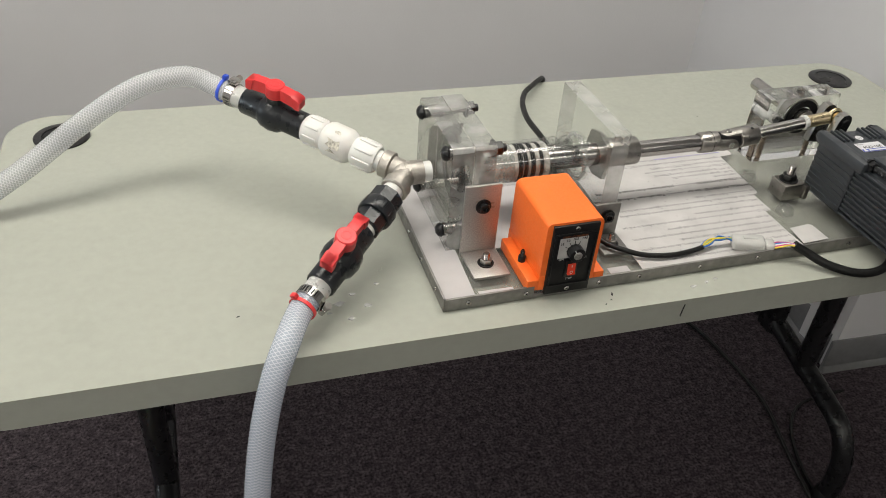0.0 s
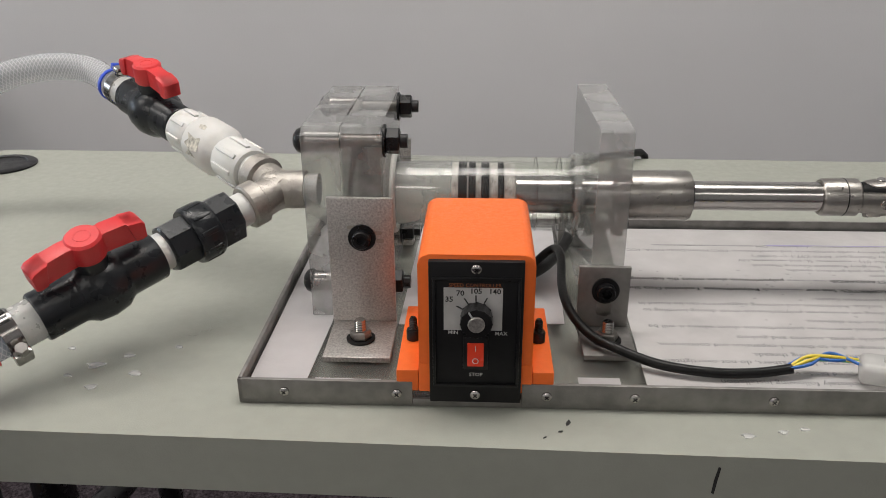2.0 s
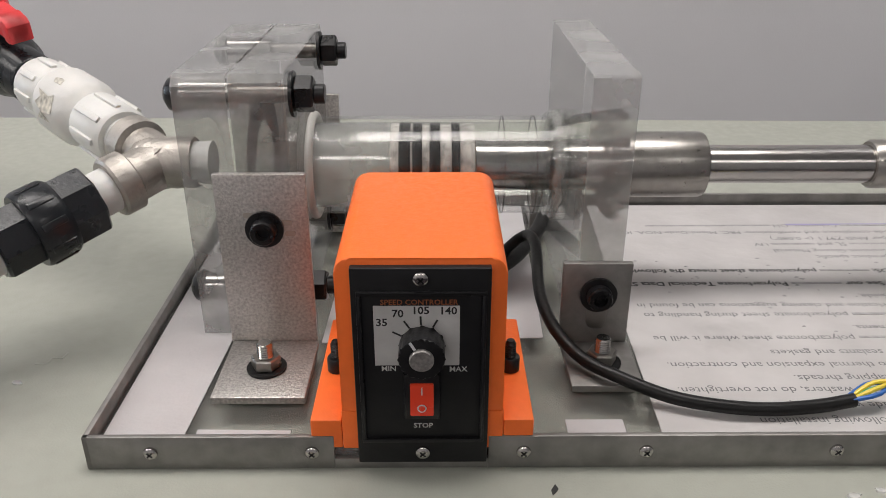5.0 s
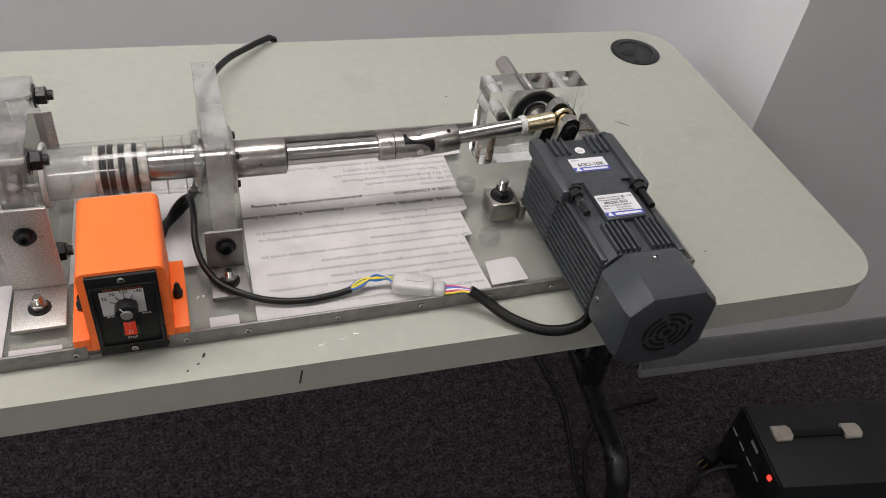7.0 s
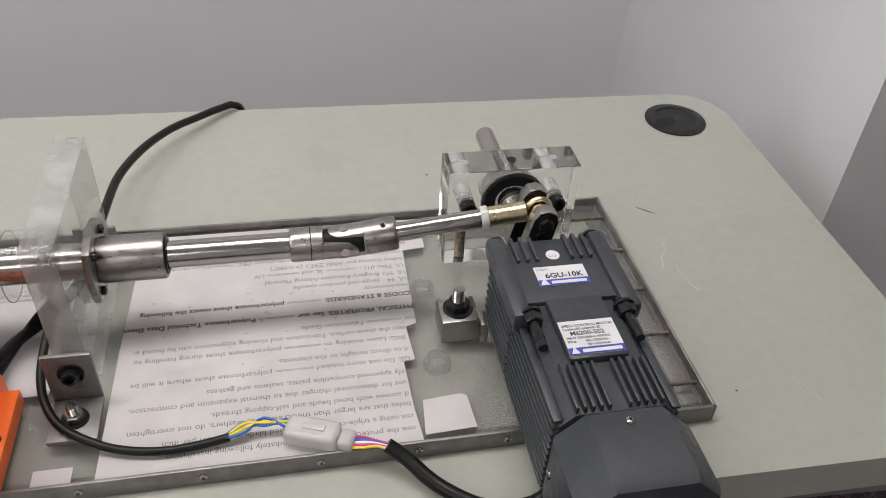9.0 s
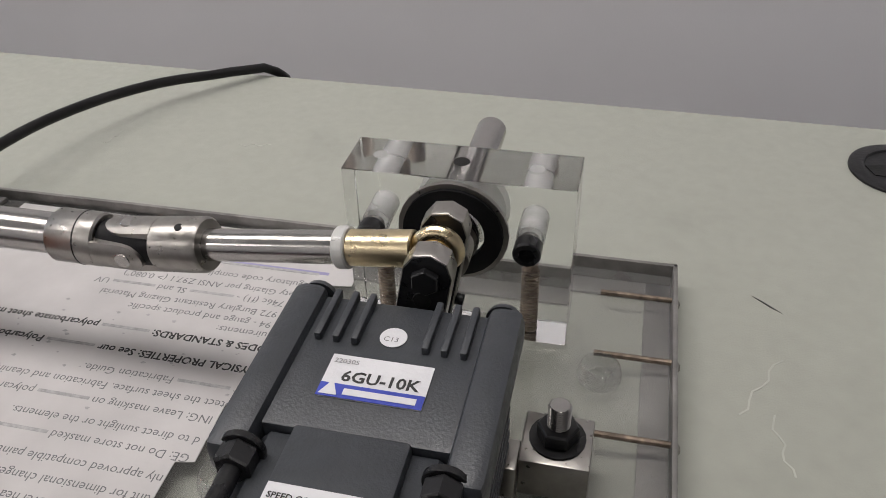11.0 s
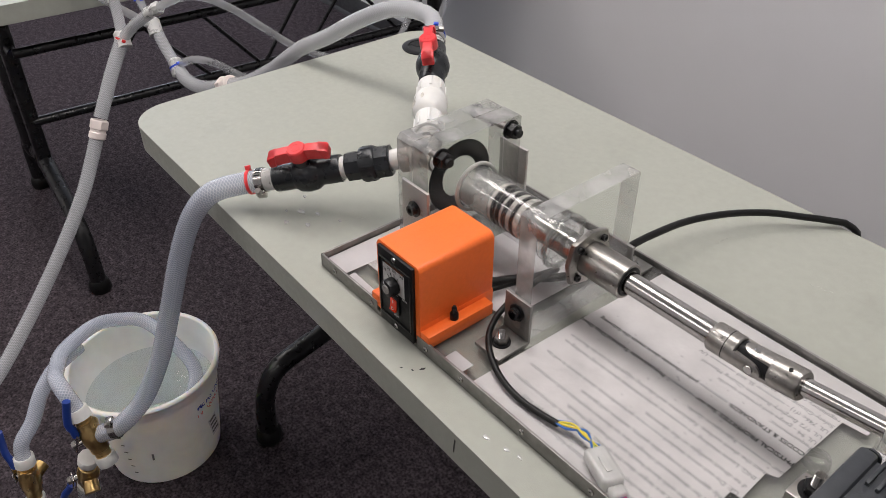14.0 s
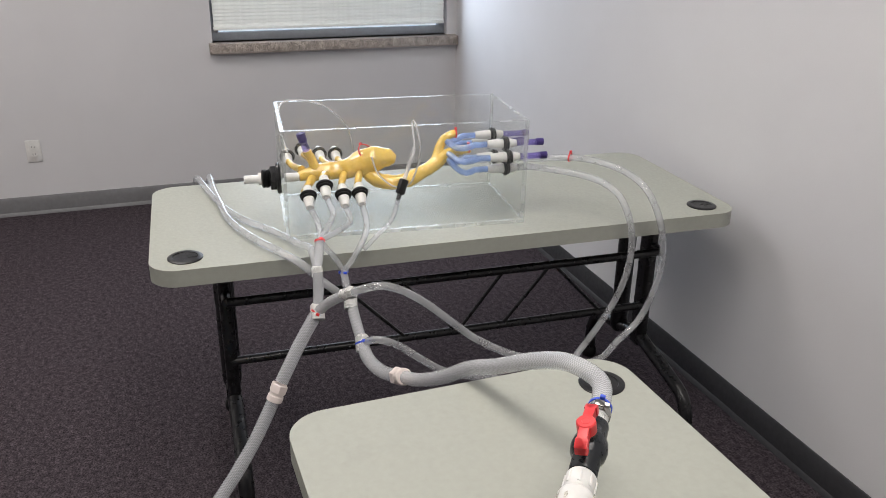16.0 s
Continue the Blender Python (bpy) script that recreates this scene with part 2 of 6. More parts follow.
GLASSA = material("solid clear acrylic", (0.96, 0.965, 0.96), 0.03, trans=1.0, ior=1.49, var=0.01, bump=0)
GLASSP = material("polished acrylic rim", (0.93, 0.935, 0.93), 0.10, trans=1.0, ior=1.49, var=0.04, scale=30, bump=0)
POLY = clear("polycarbonate sheet", (0.86, 0.86, 0.85), 0.12, 0.08, (0.50, 0.50, 0.49))
TUBEA = clear("clear cylinder", (0.97, 0.975, 0.97), 0.012, 0.03, (0.75, 0.76, 0.76))
PURPT = clear("violet luer cap", (0.68, 0.64, 0.92), 0.28, 0.1, (0.22, 0.16, 0.6))
BLUETU = clear("pale blue tube", (0.70, 0.80, 0.98), 0.5, 0.1, (0.42, 0.58, 0.95))
FINE = clear("fine clear line", (0.95, 0.95, 0.95), 0.35, 0.1, (0.8, 0.8, 0.8), patch=0.08)
SOFT = clear("plain clear hose", (0.88, 0.89, 0.91), 0.28, 0.08, (0.78, 0.79, 0.80), gloss=0.55, patch=0.08)
BRAID = braided("clear braided hose", (0.50, 0.51, 0.53), (0.64, 0.65, 0.67), 0.54, 0.70)
BRAIDW = braided("water-filled braided hose", (0.47, 0.51, 0.60), (0.60, 0.63, 0.70), 0.60, 0.78)


CARPET = material("flecked carpet", (0.061, 0.049, 0.056), 0.95, var=0.75, scale=170, bump=0.9, fine=330, spec=0.1, coarse=55, dist=0.008)


# ---- mesh helpers ----
def B():
    return bmesh.new()


def box(bm, x0, x1, y0, y1, z0, z1, bev=0.0, m=None, seg=2):
    g = bmesh.ops.create_cube(bm, size=1.0)
    vs = g["verts"]
    for v in vs:
        v.co = Vector((x0 + (v.co.x + 0.5) * (x1 - x0), y0 + (v.co.y + 0.5) * (y1 - y0), z0 + (v.co.z + 0.5) * (z1 - z0)))
    if bev:
        es = list({e for v in vs for e in v.link_edges})
        out = bmesh.ops.bevel(bm, geom=es, offset=bev, segments=seg, affect="EDGES", profile=0.5)
        vs = list({v for f in out["faces"] for v in f.verts} | {v for v in vs if v.is_valid})
    if m is not None:
        for v in vs:
            v.co = m @ v.co
    return bm


def axis_frame(p0, p1, up=(0, 0, 1)):
    """A pose at p0 whose z runs to p1 and whose x lies as near to up as it can."""
    p0, p1 = Vector(p0), Vector(p1)
    z = (p1 - p0).normalized()
    u = Vector(up)
    if abs(z.dot(u)) > 0.99:
        u = Vector((1, 0, 0))
    x = (u - z * u.dot(z)).normalized()
    y = z.cross(x)
    return Matrix(((x.x, y.x, z.x, p0.x), (x.y, y.y, z.y, p0.y), (x.z, y.z, z.z, p0.z), (0, 0, 0, 1)))


def lathe(bm, prof, m=None, n=24, turn=0.0):
    """Turns (distance along the axis, radius) rows round the z axis of m; radius 0 closes an end."""
    m = m if m is not None else Matrix()
    rings = []
    for s, r in prof:
        if r <= 1e-6:
            rings.append([bm.verts.new(m @ Vector((0, 0, s)))])
        else:
            rings.append([bm.verts.new(m @ Vector((r * math.cos(turn + 2 * math.pi * i / n), r * math.sin(turn + 2 * math.pi * i / n), s))) for i in range(n)])
    for a, b in zip(rings, rings[1:]):
        for i in range(n):
            j = (i + 1) % n
            if len(a) == 1 and len(b) == 1:
                break
            if len(a) == 1:
                bm.faces.new((a[0], b[j], b[i]))
            elif len(b) == 1:
                bm.faces.new((a[i], a[j], b[0]))
            else:
                bm.faces.new((a[i], a[j], b[j], b[i]))
    return bm


def rod(bm, p0, p1, r, n=20, bev=0.0):
    h = (Vector(p1) - Vector(p0)).length
    b = bev or min(r * 0.08, h * 0.1)
    return lathe(bm, [(0, 0), (0, r - b), (b, r), (h - b, r), (h, r - b), (h, 0)], axis_frame(p0, p1), n)


def pipe(bm, p0, p1, r, ri, n=28):
    h = (Vector(p1) - Vector(p0)).length
    return lathe(bm, [(0, ri), (0, r), (h, r), (h, ri), (0, ri)], axis_frame(p0, p1), n)


def ring(bm, m, R, r, n=28, k=10):
    return lathe(bm, [(r * math.sin(2 * math.pi * i / k), R + r * math.cos(2 * math.pi * i / k)) for i in range(k + 1)], m, n)


def hexa(bm, p0, p1, r, bev=0.0):
    h = (Vector(p1) - Vector(p0)).length
    b = r * 0.1
    return lathe(bm, [(0, 0), (0, r - b), (b, r), (h - b, r), (h, r - b), (h, 0)], axis_frame(p0, p1), 6)


def smooth_path(pts, step=0.012):
    """A rounded curve through the points, evenly stepped."""
    P = [Vector(p) for p in pts]
    P = [P[0] * 2 - P[1]] + P + [P[-1] * 2 - P[-2]]
    out = []
    for a, b, c, d in zip(P, P[1:], P[2:], P[3:]):
        k = max(2, int((c - b).length / step))
        for i in range(k):
            t = i / k
            out.append(0.5 * ((2 * b) + (c - a) * t + (2 * a - 5 * b + 4 * c - d) * t * t + (3 * b - a - 3 * c + d) * t ** 3))
    return out + [P[-2]]


def sweep(bm, pts, r, n=14, step=0.012, straight=False):
    path = [Vector(p) for p in pts] if straight else smooth_path(pts, step)
    uv = bm.loops.layers.uv.verify()
    t0 = (path[1] - path[0]).normalized()
    x = t0.orthogonal().normalized()
    rings, length, lens = [], 0.0, []
    for i, p in enumerate(path):
        t = (path[min(i + 1, len(path) - 1)] - path[max(i - 1, 0)]).normalized()
        x = (x - t * x.dot(t)).normalized()
        y = t.cross(x)
        if i:
            length += (p - path[i - 1]).length
        lens.append(length)
        rings.append([bm.verts.new(p + (x * math.cos(2 * math.pi * j / n) + y * math.sin(2 * math.pi * j / n)) * r) for j in range(n)])
    for i in range(len(rings) - 1):
        for j in range(n):
            k = (j + 1) % n
            f = bm.faces.new((rings[i][j], rings[i][k], rings[i + 1][k], rings[i + 1][j]))
            for lp, (uu, vv) in zip(f.loops, ((j, i), (j + 1, i), (j + 1, i + 1), (j, i + 1))):
                lp[uv].uv = (uu / n, lens[vv])
    bm.faces.new(rings[0][::-1])
    bm.faces.new(rings[-1])
    return bm


def prism(bm, outline, z0, z1, m=None, bev=0.0):
    m = m if m is not None else Matrix()
    lo = [bm.verts.new(m @ Vector((x, y, z0))) for x, y in outline]
    hi = [bm.verts.new(m @ Vector((x, y, z1))) for x, y in outline]
    fs = [bm.faces.new(lo[::-1]), bm.faces.new(hi)]
    n = len(outline)
    fs += [bm.faces.new((lo[i], lo[(i + 1) % n], hi[(i + 1) % n], hi[i])) for i in range(n)]
    if bev:
        bmesh.ops.bevel(bm, geom=list({e for f in fs[:2] for e in f.edges}), offset=bev, segments=2, affect="EDGES", profile=0.5)
    return bm


def rounded(w, d, r, k=8):
    """The outline of a rectangle of w x d about the origin, with corners of radius r."""
    out = []
    for cx, cy, a in ((w / 2 - r, d / 2 - r, 0), (-w / 2 + r, d / 2 - r, 90), (-w / 2 + r, -d / 2 + r, 180), (w / 2 - r, -d / 2 + r, 270)):
        out += [(cx + r * math.cos(radians(a + 90 * i / k)), cy + r * math.sin(radians(a + 90 * i / k))) for i in range(k + 1)]
    return out


def finish(name, bm, mats, smooth=38):
    bmesh.ops.recalc_face_normals(bm, faces=bm.faces)
    me = bpy.data.meshes.new(name)
    bm.to_mesh(me)
    bm.free()
    for mm in mats if isinstance(mats, (list, tuple)) else (mats,):
        me.materials.append(mm)
    if smooth:
        me.shade_smooth()
        me.set_sharp_from_angle(angle=radians(smooth))
    return me


def thing(name, at, label, category, group="", kind=""):
    ob = new(name)
    ob.empty_display_size = 0.02
    ob.matrix_world = Matrix.Translation(at)
    return tagged(ob, label, category, group, kind)


def solid(name, bm, mats, label, category, group="", kind="", smooth=38):
    return tagged(new(name, finish(name, bm, mats, smooth)), label, category, group, kind)


def root_place(ob):
    return ob.matrix_basis if ob.parent is None else root_place(ob.parent) @ ob.matrix_parent_inverse @ ob.matrix_basis


def part(name, bm, mats, parent, label="", smooth=38):
    """One mesh, given in world places, under a thing or a part."""
    ob = new(name, finish(name, bm, mats, smooth))
    ob.parent = parent
    ob.matrix_parent_inverse = root_place(parent).inverted()
    return tagged(ob, label)


def edges_frosted(bm, axis):
    """Gives the faces that do not look along the axis the second material (sawn edges)."""
    bm.normal_update()
    for f in bm.faces:
        f.material_index = 0 if abs(f.normal[axis]) > 0.9 else 1
    return bm


PRINTS = []


def printed(name, words, size, m, mat, parent, align="LEFT"):
    """Flat print with the built-in font: words, or (words, bar width, words) where a name is a plain bar."""
    PRINTS.append((name, words, size, m, mat, parent, align))


def set_prints():
    made = []
    for name, words, size, m, mat, parent, align in PRINTS:
        for k, w in enumerate(words if isinstance(words, tuple) else (words,)):
            ob = None
            if isinstance(w, str) and w:
                cu = bpy.data.curves.new(name, "FONT")
                cu.body, cu.size, cu.resolution_u, cu.offset = w, size, 2, (0.024 if mat is INKB else 0.013 if mat is not INK else 0.0) * size
                cu.align_x = align if not isinstance(words, tuple) else "LEFT"
                ob = new(name, cu)
            made.append((k, ob, w, name, size, m, mat, parent))
    dg = bpy.context.evaluated_depsgraph_get()
    dg.update()
    x = 0.0
    for k, ob, w, name, size, m, mat, parent in made:
        if k == 0:
            x = 0.0
        if ob is None:
            if not w:
                continue
            bm = box(B(), x, x + w, size * 0.08, size * 0.36, 0, 0.0002, m=m)
            x += w + size * 0.3
            part("print_bar", bm, INKS if mat in (INKB, INK) else mat, parent, smooth=0)
            continue
        me = bpy.data.meshes.new_from_object(ob.evaluated_get(dg))
        wide = max((v.co.x for v in me.vertices), default=0)
        me.transform(m @ Matrix.Translation((x, 0, 0)))
        x += wide + size * 0.3
        me.materials.clear()
        me.materials.append(mat)
        p = new(name, me)
        p.parent = parent
        p.matrix_parent_inverse = root_place(parent).inverted()
        cu = ob.data
        bpy.data.objects.remove(ob)
        bpy.data.curves.remove(cu)


def screw(parent, p, d, r, mat, h=0.003, socket=True, name="screw"):
    """A pan-head screw at p whose head stands out along d, with a cross recess."""
    d = Vector(d).normalized()
    p = Vector(p)
    m = axis_frame(p, p + d)
    bm = lathe(B(), [(0, 0), (0, r), (h * 0.5, r * 0.96), (h * 0.9, r * 0.7), (h, r * 0.45), (h, 0)], m, 16)
    o = part(name, bm, mat, parent)
    if socket:
        c = B()
        for a in (45, 135):
            box(c, -r * 0.5, r * 0.5, -r * 0.12, r * 0.12, h * 0.9, h * 1.08, m=m @ pose(0, 0, 0, 0, 0, a))
        part("recess", c, BLACKP, o)
    return o


def socket_bolt(parent, p, d, r, h, name="bolt", mat=None, washer=0.0):
    """A black cap screw at p standing out along d: head with a hexagon socket, and a washer below it."""
    mat = mat or BLACKM
    d, p = Vector(d).normalized(), Vector(p)
    m = axis_frame(p, p + d)
    ri = r * 0.55
    bm = lathe(B(), [(0, 0), (0, r), (h * 0.9, r), (h, r * 0.9), (h, ri), (h * 0.45, ri), (h * 0.45, 0)], m, 20)
    o = part(name, bm, mat, parent)
    if washer:
        part("washer", lathe(B(), [(0, 0), (0, washer), (0.002, washer), (0.002, 0)], m, 22), mat, o)
    return o


def nut_bolt(parent, p, r, stud, name="bolt", matn=None, mats=None):
    """A hexagon nut on a washer at p, with a threaded stud standing up out of it."""
    p = Vector(p)
    up = Vector((0, 0, 1))
    o = part(name, hexa(B(), p + up * 0.0015, p + up * (0.0015 + r * 0.95), r * 1.12), matn or STEELM, parent)
    part("washer", rod(B(), p, p + up * 0.0016, r * 1.5), RUBBER if matn is None else BLACKM, o)
    prof = [(0, 0), (0, r * 0.6)]
    k = max(4, int(stud / 0.0014))
    for i in range(k):
        prof += [(stud * (i + 0.25) / k, r * 0.62), (stud * (i + 0.75) / k, r * 0.53)]
    prof += [(stud, r * 0.5), (stud, 0)]
    part("stud", lathe(B(), prof, Matrix.Translation(p + up * 0.001), 14), mats or STEEL, o)
    return o


# ---- the room ----
def wall(name, p0, p1, z0=0.0, z1=CEIL, thick=0.12, holes=(), mat=WALL, label="light grey painted drywall wall"):
    """A wall from p0 to p1, thick to the left of that way; holes are (from, to, low, high) along it."""
    a, b = Vector((*p0, 0)), Vector((*p1, 0))
    ln = (b - a).length
    m = Matrix.Translation(a) @ pose(0, 0, 0, 0, 0, math.degrees(math.atan2((b - a).y, (b - a).x)))
    bm = B()
    x = 0.0
    for f, t, lo, hi in holes:
        box(bm, x, f, 0, thick, z0, z1, m=m)
        box(bm, f, t, 0, thick, z0, lo, m=m)
        box(bm, f, t, 0, thick, hi, z1, m=m)
        x = t
    box(bm, x, ln, 0, thick, z0, z1, m=m)
    solid(name, bm, mat, label, "wall", kind="structure", smooth=0)
    return m, ln


LW0, LW1 = (-4.11, -3.4), (-3.897, 1.675)      # window wall
BW1 = (1.34, 1.445)                             # back wall's far end
BUMP = (1.18, 0.36)                             # corner of the projecting wall
BUMP2 = (3.3, 0.23)
RW = (3.1, -3.6)
WIN0, WIN1, WINZ0, WINZ1 = 3.69, 5.02, 0.865, 2.05
WM, WL = wall("wall_west", LW0, LW1, holes=((WIN0, WIN1, WINZ0, WINZ1),))
NM, NL = wall("wall_north", LW1, BW1)
EM, EL = wall("wall_east", BW1, (BUMP[0] + 0.0029, BUMP[1] + 0.02))
PM, PL = wall("wall_projecting", BUMP, BUMP2)
wall("wall_far_east", BUMP2, RW)
wall("wall_south", RW, LW0)
solid("floor", box(B(), -4.4, 3.6, -3.9, 2.0, -0.05, 0.0), CARPET, "dark purple-brown flecked loop-pile carpet", "floor", kind="structure", smooth=0)
solid("ceiling", box(B(), -4.4, 3.6, -3.9, 2.0, CEIL, CEIL + 0.05), CEILM, "white mineral-fibre ceiling", "ceiling", kind="structure", smooth=0)


def baseboard(m, ln, mat, h=0.10, inset=0.0, label="dark grey vinyl baseboard", past=0.0):
    bm = B()
    prism(bm, [(0, 0), (-0.016, 0), (-0.013, 0.012), (-0.008, 0.018), (-0.008, h - 0.008), (-0.004, h), (0, h)], inset, ln - inset + past,
          m @ Matrix(((0, 0, 1, 0), (1, 0, 0, 0), (0, 1, 0, 0), (0, 0, 0, 1))))
    solid("baseboard", bm, mat, label, "baseboard", kind="structure")


baseboard(WM, WL, DBASE, inset=0.01, label="grey vinyl baseboard along the window wall")
baseboard(NM, NL, BASEB, inset=0.01)
baseboard(EM, EL, DBASE)
baseboard(PM, PL, DBASE, inset=-0.0165, past=-0.03)


def troffer(x, y):
    t = thing("ceiling_light", (x, y, CEIL), "recessed white fluorescent ceiling light, lit", "ceiling light", "ceiling lights")
    fr = B()
    for a in ((-0.61, 0.61, -0.31, -0.28), (-0.61, 0.61, 0.28, 0.31), (-0.61, -0.58, -0.28, 0.28), (0.58, 0.61, -0.28, 0.28)):
        box(fr, x + a[0], x + a[1], y + a[2], y + a[3], CEIL - 0.012, CEIL - 0.001, 0.002)
    part("frame", fr, WHITEP, t)
    part("diffuser", box(B(), x - 0.58, x + 0.58, y - 0.28, y + 0.28, CEIL - 0.006, CEIL - 0.002), TROFFER, t, "glowing diffuser", smooth=0)


for _x, _y, _k in LAMPS:
    troffer(_x, _y)


def window():
    w = thing("window_1", WM @ Vector((WIN0, 0.05, WINZ0)), "aluminium window with lowered white venetian blind", "window", kind="structure")
    fr = B()
    for a in ((WIN0, WIN1, 0.05, 0.09, WINZ0, WINZ0 + 0.045), (WIN0, WIN1, 0.05, 0.09, WINZ1 - 0.04, WINZ1), (WIN0, WIN0 + 0.04, 0.05, 0.09, WINZ0 + 0.045, WINZ1 - 0.04),
              (WIN1 - 0.04, WIN1, 0.05, 0.09, WINZ0 + 0.045, WINZ1 - 0.04)):
        box(fr, *a, 0.003, m=WM)
    part("window_frame", fr, WINF, w, "grey aluminium frame")
    g = part("pane", box(B(), WIN0 + 0.04, WIN1 - 0.04, 0.066, 0.072, WINZ0 + 0.045, WINZ1 - 0.04, m=WM), BOXA, w, "clear glass", smooth=0)
    g.visible_shadow = False
    part("window_sill", box(B(), WIN0 - 0.02, WL - 0.005, -0.05, 0.10, WINZ0 - 0.055, WINZ0, 0.004, m=WM), GRANITE, w, "speckled granite sill")
    v = thing("venetian_blind", WM @ Vector((WIN0, 0.02, WINZ1)), "white venetian blind with closed slats, lowered in the window", "blind")
    part("headrail", box(B(), WIN0 + 0.01, WIN1 - 0.01, 0.002, 0.04, WINZ1 - 0.045, WINZ1 - 0.005, 0.003, m=WM), SLAT, v)
    part("bottom_rail", box(B(), WIN0 + 0.012, WIN1 - 0.012, 0.008, 0.036, WINZ0 + 0.062, WINZ0 + 0.078, 0.004, m=WM), SLAT, v)
    z0 = WINZ0 + 0.09
    sl = B()
    h = WIN1 - WIN0 - 0.03
    prism(sl, [(-0.0115, -0.0012), (0.0, 0.0012), (0.0115, -0.0012), (0.0115, -0.0004), (0.0, 0.002), (-0.0115, -0.0004)], 0, h,
          Matrix(((0, 0, 1, 0), (1, 0, 0, 0), (0, 1, 0, 0), (0, 0, 0, 1))))
    me = finish("slat", sl, SLAT, 0)
    for i in range(int((WINZ1 - 0.05 - z0) / 0.0185)):
        s = new("slat", me)
        s.parent = v
        s.matrix_parent_inverse = v.matrix_basis.inverted()
        s.matrix_basis = WM @ pose(WIN0 + 0.015, 0.021, z0 + i * 0.0185, 62 + 2.5 * math.sin(i * 2.1), 0, 0)
    for k in (0.12, 0.5, 0.88):
        part("cord", rod(B(), WM @ Vector((WIN0 + (WIN1 - WIN0) * k, 0.006, WINZ0 + 0.07)), WM @ Vector((WIN0 + (WIN1 - WIN0) * k, 0.006, WINZ1 - 0.04)), 0.001, 6), SLAT, v)


window()
solid("backdrop", box(B(), -7.0, -6.98, -4, 6, -1, 5), material("pale outdoor haze", (0.6, 0.65, 0.7), 0.9, emit=((0.75, 0.86, 1.0), 1.1)), "pale daylight outside the window", "backdrop", kind="structure", smooth=0)


def outlet():
    m = WM @ pose(2.735, 0, 0.345)
    o = thing("wall_outlet", m.translation, "white duplex power outlet on the wall", "outlet")
    part("cover_plate", box(B(), -0.036, 0.036, -0.006, -0.0005, -0.058, 0.058, 0.003, m=m), WHITEP, o)
    for z in (0.02, -0.02):
        f = part("socket", prism(B(), rounded(0.032, 0.026, 0.01, 4), 0.006, 0.0085, m @ pose(0, 0, z, 90, 0, 0)), WHITEP, o)
        s = B()
        for x in (-0.006, 0.006):
            box(s, x - 0.001, x + 0.001, -0.0092, -0.0086, z - 0.001, z + 0.008, m=m)
        part("slot", s, BLACKP, f, smooth=0)


outlet()


